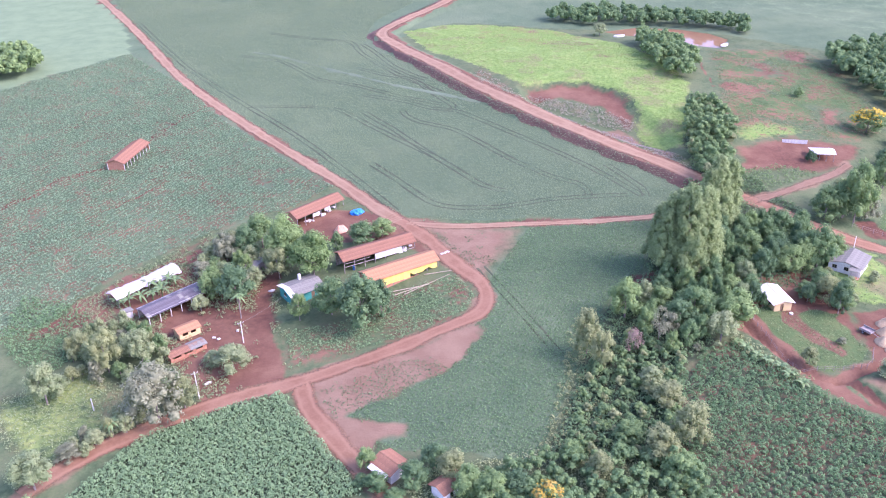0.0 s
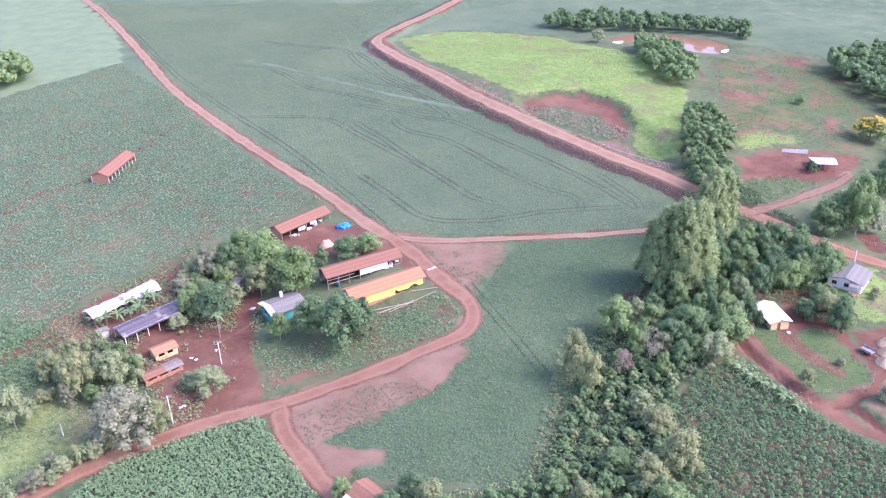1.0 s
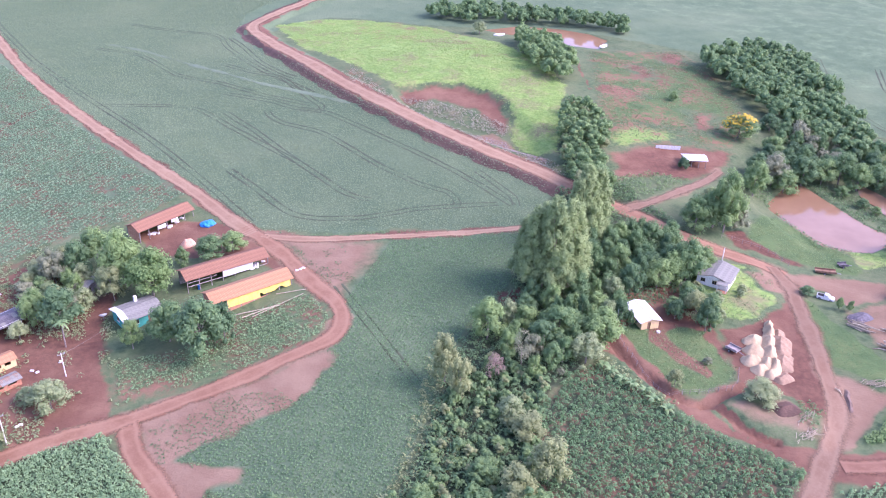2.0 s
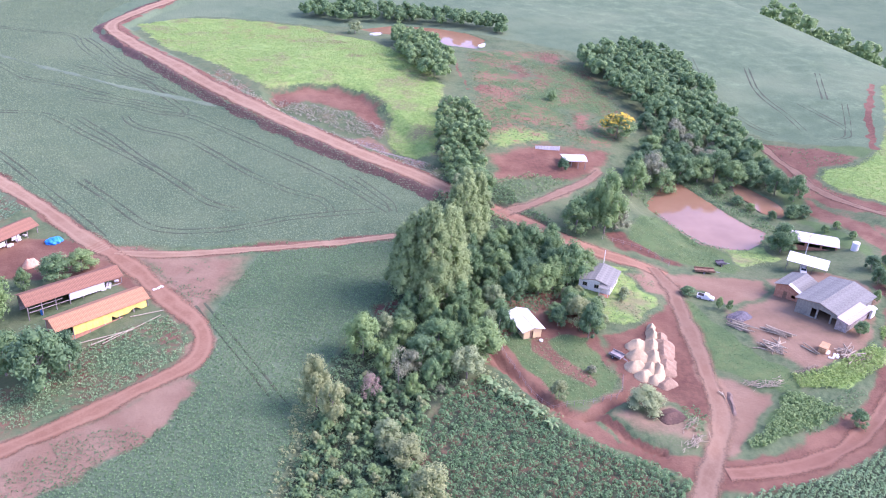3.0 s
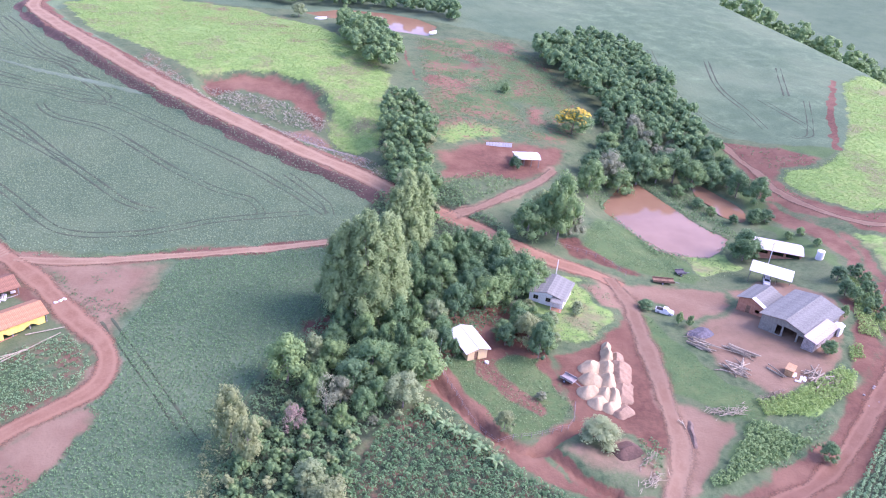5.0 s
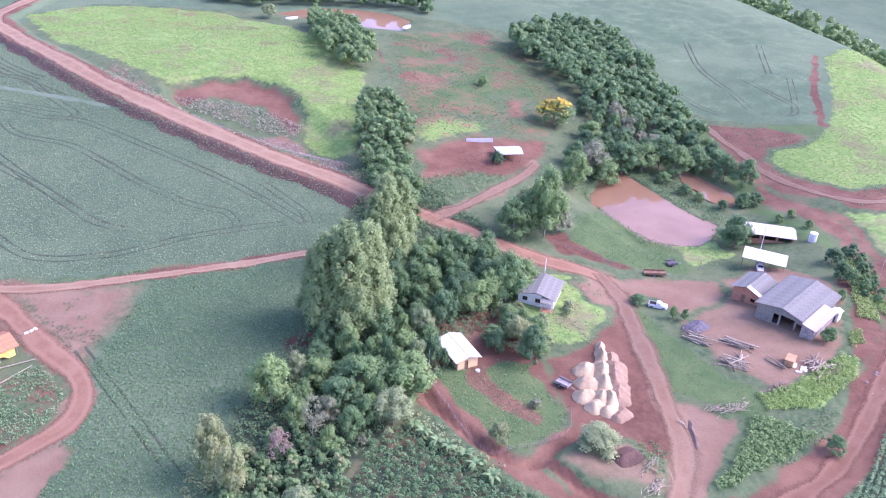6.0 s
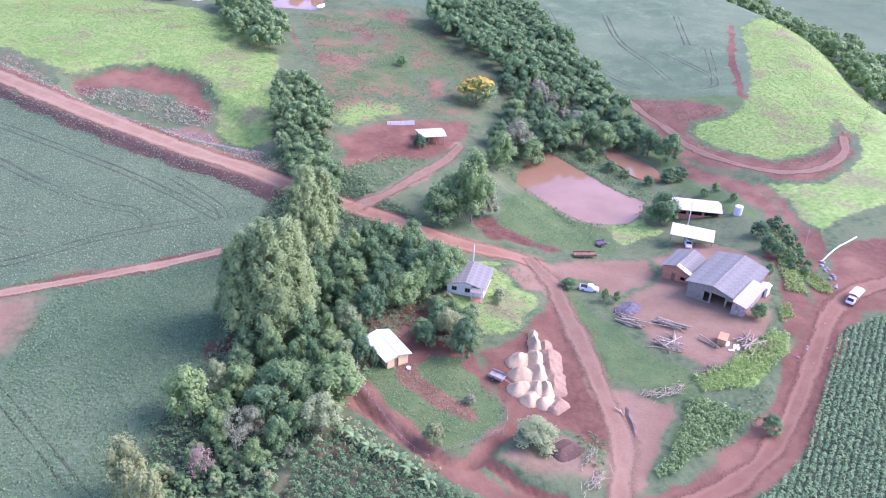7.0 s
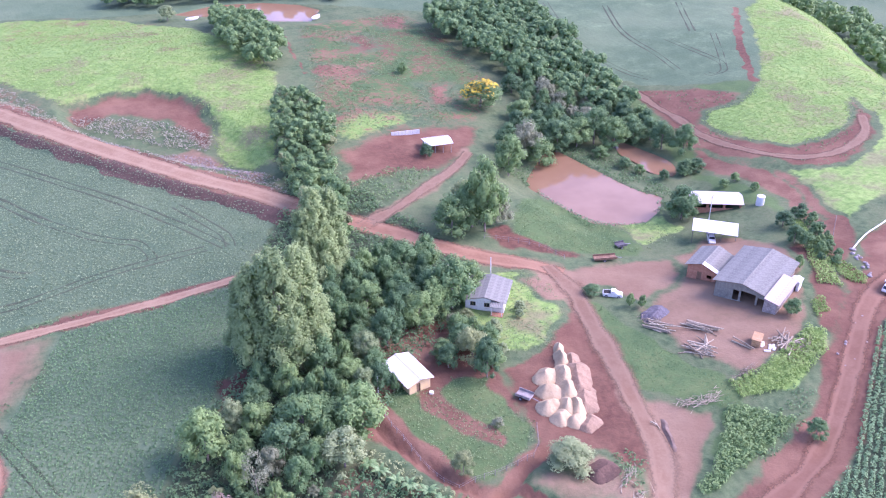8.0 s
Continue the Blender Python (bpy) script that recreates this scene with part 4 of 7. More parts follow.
# ---- the western farmyard ----
barn, _ = gable("hen_barn", "long tile-roofed barn with yellow sheeting along its open side", -9.8, 177.9, 28.5, 20.8, 6.4, 2.9, 1.35, M_TILE_PALE, M_BRICK, sides="lb", posts=7, sheet=0.9, rows=3, waves=3)
curtain(barn, -6.6, 1.6, -2.85, 0.5, 2.75, M_YELLOW, seed=1)
curtain(barn, 1.6, 9.6, -2.85, 1.0, 2.75, M_YELLOW, torn=0.7, seed=2)
part("low_wall", box(bmesh.new(), -9.9, 9.9, -2.8, -2.65, -1, 0.45), M_BRICK, barn)
shed, _ = gable("open_shed", "long tile-roofed open shed with timber posts and a white curtain", -16.1, 189.0, 27.0, 21.7, 6.4, 2.8, 1.3, M_TILE, M_WOOD, sides="b", posts=8, sheet=0.9, rows=3, waves=3)
curtain(shed, -1.5, 6.4, -3.0, 0.9, 2.7, M_WHITE, seed=3)
part("rail", box(bmesh.new(), -10.2, 10.2, -2.9, -2.78, 0.9, 1.05), M_WOOD, shed)
part("rail", box(bmesh.new(), -10.2, -3.0, -2.9, -2.78, 1.9, 2.03), M_WOOD, shed)
shed, _ = gable("open_shed", "tile-roofed open cart shed full of white sacks", -34.4, 216.1, 43.8, 18.1, 6.1, 2.6, 1.35, M_TILE, M_BRICK, sides="lb", posts=7, sheet=0.9, rows=3, waves=3)
curtain(shed, 1.5, 3.6, -2.6, 1.3, 2.4, M_WHITE, seed=5)
curtain(shed, -3.0, -0.4, -2.6, 0.9, 2.0, M_WHITE, seed=6)
base, w = gable("farmhouse", "low teal-walled farmhouse under a grey and white sheet roof", -34.6, 173.9, 33.5, 9.8, 7.6, 2.6, 0.9, M_FIBRE, M_TEAL, "house", holes={"f": [(2.0, 3.2, 1.0, 2.0), (5.4, 6.3, 0, 2.05)], "l": [(2.2, 3.4, 1.0, 2.0)]}, rows=2, sheet=1.0)
window_part(base, -4.45 + 2.6, -3.35, 1.0, 1.2, 1.0)
door_part(base, -4.45 + 5.85, -3.35, 0.9, 2.05, M_BROWNWOOD)
window_part(base, -4.45, 0.39, 1.0, 1.2, 1.0, -90)
for s in (-1, 1):
    slope(base, 1.5, 3.85, 3.56, 0.9, 0.0, s, M_WHITE, 1.5, 2, 5, seed=40 + s, name="white_sheets").location.x = -4.2
part("chimney", box(bmesh.new(), 0.6, 1.3, 2.4, 3.0, 2.5, 4.4, 0.03), M_PLASTER, base)
green = thing("tarp_shed", "sagging white plastic-covered tunnel shed beside banana plants", "building", at(-75.9, 181.3, 47.0))
bm = bmesh.new()
rows = []
for i in range(25):
    t = i / 24
    x = -9.6 + 19.2 * t
    half = 2.6 - 0.9 * max(0.0, math.sin(3.2 * t + 0.4)) * t
    row = []
    for j in range(9):
        v = j / 4 - 1
        sag = 0.32 * noise.noise(Vector((x * 0.45, v * 1.2, 3.0))) + 0.12 * math.sin(i * 2.1)
        row.append(bm.verts.new((x, v * half + 0.35 * noise.noise(Vector((x * 0.3, v, 8.0))), 2.2 + 0.9 * (1 - v * v) + sag - (0.7 * t if j < 2 else 0))))
    rows.append(row)
for p, q in zip(rows, rows[1:]):
    for j in range(8):
        bm.faces.new((p[j], p[j + 1], q[j + 1], q[j]))
cover = part("cover", bm, M_PALE, green, "slack white plastic cover")
cover.modifiers.new("thick", "SOLIDIFY").thickness = 0.04
for i in range(7):
    for py in (-2.3, 2.3):
        part("post", rod(bmesh.new(), (-9.2 + 3.05 * i, py * (1 - 0.05 * i), -1), (-9.2 + 3.05 * i, py * (1 - 0.05 * i), 2.2), 0.08), M_WOOD, green)
dark, _ = gable("low_shed", "long low shed under patched dark sheet roofing", -66.0, 172.0, 43.2, 18.4, 6.2, 2.5, 0.9, M_DARKROOF, M_WOOD, sides="b", posts=7, sheet=1.1, rows=2, patch=M_FIBRE, post_mat=M_PLASTER)
base, _ = gable("pig_hut", "small orange brick pigsty with a bright tile roof", -60.8, 160.1, 36.7, 5.9, 3.9, 1.9, 0.7, M_TILE_PALE, M_OCHRE, holes={"f": [(0.8, 2.2, 0.9, 1.7), (2.9, 4.2, 0.9, 1.7)]}, over=0.3, sheet=0.8, waves=3)
base, _ = gable("pig_pen", "row of low brick pens under tiles and grey sheets", -59.4, 152.1, 39.0, 9.4, 3.2, 1.6, 0.45, M_TILE, M_BRICK, sides="fblr", holes={"f": [(0.6, 2.6, 0.9, 1.4), (3.4, 5.4, 0.9, 1.4), (6.2, 8.0, 0.9, 1.4)]}, over=0.25, sheet=0.9, waves=3)
for s in (-1, 1):
    slope(base, 4.2, 1.65, 2.09, 0.46, 0.0, s, M_FIBRE, 1.05, 1, 4, seed=60 + s, name="grey_sheets").location.x = 2.6
gable("field_barn", "long open tile-roofed barn alone in the crop field", -101.3, 263.6, 78.9, 19.5, 6.8, 2.4, 1.35, M_TILE, M_BRICK, sides="lbr", posts=9, sheet=0.9, rows=3, waves=3, post_mat=M_PLASTER)
gable("grey_hut", "small grey-roofed hut half hidden under trees", -48.8, 187.4, -33.9, 5.6, 6.8, 2.3, 0.8, M_FIBRE, M_WOOD, holes={"r": [(1.5, 2.5, 0, 2)]})
base, _ = gable("cottage", "small red-roofed cottage among trees beside the track", -11.9, 107.0, -47.5, 5.8, 5.2, 2.4, 0.9, M_TILE, M_PLASTER, "house", holes={"l": [(1.5, 2.4, 0, 2)], "f": [(1.5, 2.5, 1, 2)]}, sheet=0.9, waves=3)
slope(base, 4.6, 1.0, 2.55, 0.3, -2.6, -1, M_WHITE, 1.1, 1, 4, seed=9, name="porch_roof")
gable("cottage", "small red-roofed outbuilding beneath the trees", -1.5, 100.5, 40.0, 6.0, 4.2, 2.2, 0.8, M_TILE, M_PLASTER, "house", holes={"f": [(1.5, 2.4, 0, 1.9)]}, sheet=0.9, waves=3)

# ---- the eastern homestead ----
shack, w = gable("shack", "small ochre timber shack under a bright white roof", 78.9, 154.8, -83.1, 8.6, 5.2, 2.1, 0.75, M_WHITE, M_OCHRE, "house", holes={"r": [(1.3, 2.1, 0, 1.9)], "f": [(2.0, 3.0, 0.9, 1.7), (5.0, 6.0, 0.9, 1.7)]}, rows=1, sheet=1.0, waves=5)
door_part(shack, 3.75, -0.42, 0.8, 1.9, M_BROWNWOOD, 90)
window_part(shack, -1.35, -2.15, 0.9, 1.0, 0.8)
window_part(shack, 1.65, -2.15, 0.9, 1.0, 0.8)
home, w = gable("house", "white-plastered village house with a grey sheet roof and porch", 104.0, 170.3, -130.0, 8.8, 8.6, 2.5, 1.0, M_FIBRE, M_PLASTER, "house", rows=3, sheet=1.1,
                holes={"r": [(0.8, 1.9, 1.0, 2.0), (3.6, 4.7, 1.0, 2.0)], "f": [(1.5, 2.6, 1.0, 2.0), (5.0, 6.1, 1.0, 2.0)], "b": [(5.5, 6.4, 0, 2.05), (2.0, 3.1, 1.0, 2.0)]})
for wx in (1.35, 4.15):
    window_part(home, 3.95, -3.85 + 0.16 + wx, 1.0, 1.1, 1.0, 90)
for wx in (2.05, 5.55):
    window_part(home, -3.95 + wx, -3.85, 1.0, 1.1, 1.0)
door_part(home, 3.95 - 5.95, 3.85, 0.9, 2.05, M_BROWNWOOD, 180)
part("porch_floor", box(bmesh.new(), 4.1, 5.6, 1.4, 3.9, -0.6, 0.18, 0.02), M_BRICK, home, "red brick porch step")
for py in (1.6, 3.7):
    part("porch_post", rod(bmesh.new(), (5.3, py, 0), (5.3, py, 2.4), 0.07), M_PLASTER, home)
slope(home, 2.6, 1.7, 2.75, 0.35, 0.0, -1, M_FIBRE, 1.1, 1, 4, seed=71, name="porch_roof").matrix_basis = pose(4.0, 2.6, 2.72, 0, 0, 90) @ pose(0, 0, 0, 11)
shop, w = gable("workshop", "big grey-roofed farm workshop with open bays", 155.6, 149.4, -155.2, 16.8, 11.6, 3.1, 1.25, M_FIBRE, M_FIBRE, rows=2, sheet=1.9, waves=7, patch=None, over=0.4,
                holes={"r": [(3.6, 4.8, 0, 2.3), (5.2, 8.2, 0, 2.6), (8.6, 10.0, 0, 2.2)], "b": [(6.0, 9.0, 0, 2.5)]})
wing, w = gable("brick_store", "brick store with an orange gable wall joined to the workshop", 152.6, 159.6, -154.4, 9.2, 7.1, 3.0, 1.25, M_FIBRE, M_BRICK, rows=2, sheet=1.1, holes={"r": [(2.0, 3.0, 0, 2.0), (4.2, 5.2, 1.0, 1.8)], "f": [(4.0, 5.2, 1, 2)]})
slope(wing, 1.3, 3.5, 4.3, 1.23, 0.0, 1, M_WHITE, 1.3, 2, 5, seed=81, name="white_sheets").location.x = 4.0
door_part(wing, 4.15, -3.1 + 2.66, 1.0, 2.0, M_BROWNWOOD, 90)
lean = thing("lean_to", "lean-to of pale rusty sheets and weathered boards beside the workshop", "shed", at(154.3, 142.0, -155.2))
slope(lean, 11.0, 2.9, 3.0, 0.5, -1.2, 1, mottled("rusty pale sheet", (0.42, 0.35, 0.32), (0.58, 0.50, 0.47), 1.0, 0.6, stain=(0.36, 0.24, 0.19)), 1.0, 1, 4, seed=91)
for s in (-1, 1):
    bm = bmesh.new()
    for i in range(9):
        box(bm, s * 5.3 - 0.03, s * 5.3 + 0.03, -1.1 + i * 0.28, -1.1 + i * 0.28 + 0.25, -1, 2.75 - i * 0.04)
    part("board_wall", bm, M_WOOD, lean)
bm = bmesh.new()
for i in range(38):
    box(bm, -5.2 + i * 0.275, -5.2 + i * 0.275 + 0.25, 1.42, 1.47, -1, 2.4)
part("board_wall", bm, M_WOOD, lean)
gable("tank_shelter", "small white-roofed outhouse behind the workshop", 160.6, 143.4, -155.2, 2.2, 2.0, 2.2, 0.3, M_WHITE, M_PLASTER, holes={"r": [(0.3, 1.0, 0, 1.8)]}, over=0.15, rows=1)
coop, _ = gable("chicken_house", "long low chicken house with a pale rounded sheet roof", 178.3, 185.6, -32.8, 13.0, 6.6, 2.4, 0.9, M_PALE, M_BRICK, rows=2, sheet=1.1, holes={"f": [(0.5, 3.6, 1.0, 2.0), (4.2, 7.6, 1.0, 2.0), (8.2, 11.6, 1.0, 2.0)]})
port = thing("carport", "white flat-roofed carport on steel posts", "carport", at(166.3, 172.6, -44.6))
slope(port, 10.2, 5.1, 3.2, 0.35, 2.55, -1, M_WHITE, 1.0, 1, 5, seed=95)
for px in (-4.8, -1.6, 1.6, 4.8):
    for py in (-2.3, 2.3):
        part("post", rod(bmesh.new(), (px, py, -1), (px, py, 2.75 + (py > 0) * 0.3), 0.07), M_FIBRE, port)
far_shed, _ = gable("field_shelter", "small white-roofed shelter on the red earth", 127.2, 238.9, -11.5, 7.6, 5.4, 2.3, 0.5, M_WHITE, M_WOOD, sides="b", posts=4, rows=1)


# ---- trees ----
TREES = {
    'farm trees': [(-39.8, 188.9, 14.9, 6.1, 'bright'), (-32.4, 182.5, 13.1, 7.1, 'bright'), (-47.9, 199.7, 11.4, 5.4, 'mid'), (-56.2, 191.0, 10.7, 4.7, 'grey'), (-50.8, 192.8, 11.2, 4.4, 'deep'), (-50.9, 172.9, 11.0, 5.5, 'deep'), (-57.2, 175.9, 9.1, 4.4, 'mid'), (-41.2, 182.3, 9.5, 3.9, 'olive'), (-19.0, 157.4, 14.9, 6.9, 'deep'), (-26.5, 163.8, 10.7, 5.5, 'mid'), (-14.3, 160.5, 10.2, 4.0, 'deep'), (-34.2, 162.6, 8.5, 2.8, 'mid'), (-19.9, 197.5, 6.5, 4.7, 'deep'), (-14.5, 198.9, 6.1, 4.4, 'mid'), (-26.6, 195.1, 5.6, 2.2, 'mid')],
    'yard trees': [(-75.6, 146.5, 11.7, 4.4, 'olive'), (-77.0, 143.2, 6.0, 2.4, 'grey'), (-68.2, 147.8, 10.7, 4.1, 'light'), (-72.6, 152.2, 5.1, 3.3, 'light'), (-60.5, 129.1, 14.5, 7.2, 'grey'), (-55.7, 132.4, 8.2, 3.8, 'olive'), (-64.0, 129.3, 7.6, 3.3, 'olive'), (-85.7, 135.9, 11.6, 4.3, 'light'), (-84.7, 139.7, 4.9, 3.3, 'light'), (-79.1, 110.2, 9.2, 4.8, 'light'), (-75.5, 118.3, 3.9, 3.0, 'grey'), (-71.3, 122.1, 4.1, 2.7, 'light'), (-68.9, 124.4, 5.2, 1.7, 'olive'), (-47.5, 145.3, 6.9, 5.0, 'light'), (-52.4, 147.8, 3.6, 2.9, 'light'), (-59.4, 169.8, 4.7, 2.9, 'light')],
    'low trees': [(-16.4, 108.6, 5.6, 2.4, 'mid'), (-14.4, 102.9, 4.2, 2.8, 'mid'), (-7.7, 102.7, 6.0, 3.6, 'deep'), (-3.9, 106.8, 5.9, 3.3, 'deep'), (-0.7, 103.3, 6.7, 3.8, 'olive'), (2.1, 98.7, 7.3, 3.8, 'mid'), (6.1, 96.5, 7.5, 3.7, 'mid'), (10.2, 97.6, 6.4, 3.6, 'deep'), (15.2, 93.7, 6.8, 3.9, 'yellow'), (-11.1, 99.3, 3.2, 2.5, 'mid'), (-17.3, 104.6, 2.4, 2.0, 'deep')],
    'strip trees': [(42.4, 151.7, 11.5, 5.1, 'mid'), (30.8, 138.0, 12.2, 3.8, 'olive'), (32.9, 132.3, 10.8, 3.2, 'olive'), (41.3, 138.2, 6.9, 2.3, 'pink'), (47.2, 140.2, 10.5, 2.8, 'bare'), (57.6, 149.3, 9.6, 4.9, 'mid'), (61.2, 150.2, 6.8, 4.7, 'mid'), (61.1, 140.1, 7.9, 4.2, 'light'), (66.5, 146.3, 9.4, 5.2, 'mid'), (53.4, 146.2, 8.2, 4.5, 'deep'), (54.7, 137.0, 2.0, 1.2, 'grey'), (43.3, 119.2, 5.8, 4.3, 'olive'), (41.3, 124.8, 5.9, 3.4, 'light'), (44.3, 107.5, 10.4, 4.5, 'olive'), (38.0, 104.2, 7.8, 4.4, 'olive'), (39.3, 97.5, 7.8, 3.9, 'mid'), (25.7, 100.1, 6.8, 3.2, 'olive'), (21.4, 105.0, 5.7, 2.8, 'mid'), (33.1, 110.0, 5.0, 3.4, 'mid')],
    'tall gums': [(56.4, 167.4, 23.1, 4.9, 'gum'), (59.8, 164.7, 26.5, 5.4, 'gum'), (64.9, 167.8, 24.3, 5.2, 'gum'), (55.9, 173.3, 17.4, 4.1, 'gum'), (59.3, 169.8, 22.8, 4.9, 'gum'), (63.8, 170.9, 20.3, 4.7, 'gum'), (74.5, 187.3, 23.4, 5.0, 'gum'), (78.6, 189.8, 21.4, 4.1, 'gum'), (71.7, 185.9, 20.4, 4.0, 'gum')],
    'house trees': [(95.6, 156.4, 6.2, 3.0, 'mid'), (93.0, 162.4, 5.4, 2.7, 'mid'), (98.6, 158.6, 4.4, 2.2, 'light'), (93.8, 165.6, 3.0, 2.0, 'grey'), (96.8, 165.8, 2.6, 1.8, 'olive'), (95.4, 161.5, 4.5, 2.2, 'mid'), (87.6, 157.9, 3.8, 2.6, 'mid'), (96.0, 157.8, 3.4, 2.2, 'light'), (94.0, 151.2, 5.0, 2.4, 'deep'), (97.6, 153.9, 2.6, 1.6, 'light'), (107.9, 164.3, 2.4, 1.5, 'light'), (106.6, 162.4, 1.8, 1.2, 'light'), (129.3, 156.7, 3.6, 1.1, 'mid'), (131.1, 155.1, 3.2, 1.0, 'mid'), (91.7, 149.1, 9.0, 3.1, 'deep'), (91.4, 154.2, 7.7, 3.5, 'olive'), (91.8, 159.3, 5.4, 3.2, 'deep'), (86.8, 154.7, 5.5, 2.5, 'deep'), (94.8, 151.7, 3.7, 2.5, 'mid'), (91.7, 169.6, 9.5, 3.8, 'mid'), (87.3, 167.6, 9.0, 4.2, 'mid'), (87.1, 171.7, 7.9, 4.0, 'deep'), (96.1, 170.8, 12.1, 5.0, 'mid'), (93.3, 174.2, 9.2, 4.3, 'deep'), (99.3, 179.4, 3.9, 4.0, 'grey'), (87.2, 175.8, 7.9, 4.1, 'mid'), (92.4, 124.1, 4.8, 4.5, 'greybush'), (77.0, 130.7, 4.4, 2.2, 'olive'), (87.1, 137.3, 2.0, 1.3, 'grey'), (125.8, 164.6, 2.4, 2.2, 'deep'), (168.2, 185.9, 8.9, 5.0, 'dark')],
    'pond trees': [(115.7, 198.4, 12.9, 5.8, 'mid'), (109.7, 196.8, 10.5, 5.2, 'mid'), (117.7, 195.7, 19.3, 5.5, 'mid'), (122.7, 198.5, 8.4, 3.8, 'grey'), (117.0, 204.2, 9.6, 4.6, 'olive'), (122.4, 235.6, 4.2, 2.3, 'deep'), (152.8, 260.4, 9.0, 7.2, 'yellow'), (140.4, 289.7, 3.9, 2.2, 'mid'), (140.9, 223.7, 12.8, 5.2, 'mid'), (151.6, 232.3, 11.5, 5.8, 'grey'), (154.2, 229.1, 9.1, 5.4, 'mid'), (147.2, 234.3, 8.5, 4.8, 'deep'), (162.8, 233.4, 11.0, 5.6, 'deep'), (169.9, 233.6, 9.8, 5.7, 'mid'), (176.1, 233.7, 11.8, 5.8, 'deep'), (179.2, 228.2, 9.7, 5.1, 'mid'), (186.3, 228.2, 8.2, 4.5, 'deep'), (192.3, 227.9, 7.6, 4.9, 'deep'), (160.8, 250.4, 7.3, 4.8, 'mid'), (169.1, 269.1, 6.8, 4.8, 'deep')],
    'bank trees': [(172.0, 224.8, 4.2, 3.0, 'mid'), (174.6, 217.2, 3.4, 2.4, 'deep'), (175.8, 212.0, 3.0, 1.8, 'mid'), (179.0, 205.6, 3.2, 1.8, 'deep'), (184.6, 204.2, 3.0, 1.9, 'mid'), (185.7, 205.2, 4.6, 2.9, 'deep'), (189.3, 204.6, 4.1, 2.9, 'deep'), (186.8, 191.5, 2.7, 1.6, 'mid'), (191.1, 192.1, 2.7, 1.6, 'mid'), (190.2, 184.4, 2.7, 1.5, 'mid'), (180.6, 165.8, 4.3, 2.8, 'deep'), (176.2, 158.3, 5.0, 2.5, 'deep'), (176.1, 154.9, 4.3, 2.2, 'mid'), (181.6, 157.6, 4.4, 1.9, 'deep'), (152.9, 137.0, 3.9, 2.1, 'mid'), (131.9, 111.3, 4.1, 2.2, 'mid'), (167.0, 148.8, 3.8, 1.3, 'mid')],
}
WOODS = {
    'strip_south': [(49.5, 159.2), (65.6, 171.7), (75.2, 166.0), (76.1, 156.5), (66.2, 146.6), (58.3, 141.4), (52.5, 135.0), (46.0, 137.0), (44.5, 146.0), (46.0, 153.0)],
    'gully': [(44.0, 144.0), (52.5, 135.0), (51.7, 132.8), (45.9, 121.7), (41.4, 103.7), (19.4, 106.6), (26.4, 121.2), (30.5, 133.8), (35.0, 140.0)],
    'strip_middle': [(69.2, 179.1), (79.0, 186.8), (88.6, 192.3), (97.4, 186.2), (104.8, 177.7), (91.8, 164.8), (77.6, 161.0), (65.6, 166.8), (58.9, 167.4), (58.6, 177.4)],
    'strip_north': [(95.2, 276.9), (106.2, 279.1), (102.6, 254.8), (92.5, 226.4), (87.0, 201.7), (77.7, 192.7), (81.7, 222.7), (84.0, 246.7)],
    'pond_wood': [(170.8, 335.3), (195.0, 354.1), (222.3, 344.3), (206.8, 276.4), (201.5, 256.0), (202.1, 248.7), (188.8, 248.3), (182.0, 266.0), (174.9, 273.3), (172.0, 293.6)],
    'pond_bank_wood': [(158.0, 250.2), (171.3, 262.9), (187.3, 256.4), (199.2, 247.6), (194.1, 220.0), (194.0, 213.0), (191.0, 214.0), (190.0, 228.0), (183.0, 236.0), (172.0, 238.3), (163.5, 234.4), (150.6, 232.7)],
    'far_wood': [(66.0, 432.0), (85.8, 416.0), (107.3, 413.0), (128.2, 408.0), (147.0, 398.0), (157.0, 388.0), (162.0, 398.0), (150.0, 416.0), (132.0, 428.0), (108.9, 434.0), (79.1, 440.8)],
    'far_clump': [(100.0, 370.0), (106.0, 382.0), (112.0, 372.0), (113.0, 350.0), (111.0, 327.6), (106.0, 309.0), (98.0, 304.1), (94.0, 314.0), (95.7, 340.0)],
    'corner_wood': [(-196.5, 353.0), (-183.4, 356.0), (-171.7, 363.3), (-168.6, 371.5), (-185.8, 400.4), (-196.2, 387.0), (-210.2, 383.5)],
    'farm_bush': [(-86.9, 150.9), (-84.1, 161.8), (-75.6, 164.8), (-65.3, 156.2), (-62.8, 146.4), (-69.0, 139.8), (-77.1, 144.2), (-83.3, 142.5)],
    'roadside_bush': [(-77.9, 113.8), (-75.6, 122.3), (-70.3, 126.7), (-63.7, 131.6), (-58.3, 138.2), (-52.8, 132.7), (-61.2, 126.9), (-68.9, 122.3), (-74.3, 115.6)],
    'shed_trees': [(-62.9, 188.1), (-61.6, 200.8), (-53.2, 201.7), (-47.8, 187.0), (-46.9, 172.5), (-52.4, 171.7), (-58.2, 175.9)],
    'house_trees': [(-45.2, 189.5), (-40.9, 191.8), (-30.9, 182.3), (-35.1, 180.2), (-42.5, 181.1)],
    'edge_wood': [(172.6, 147.9), (184.8, 162.2), (187.9, 171.1), (191.4, 170.1), (182.4, 153.7), (176.5, 145.4)],
}


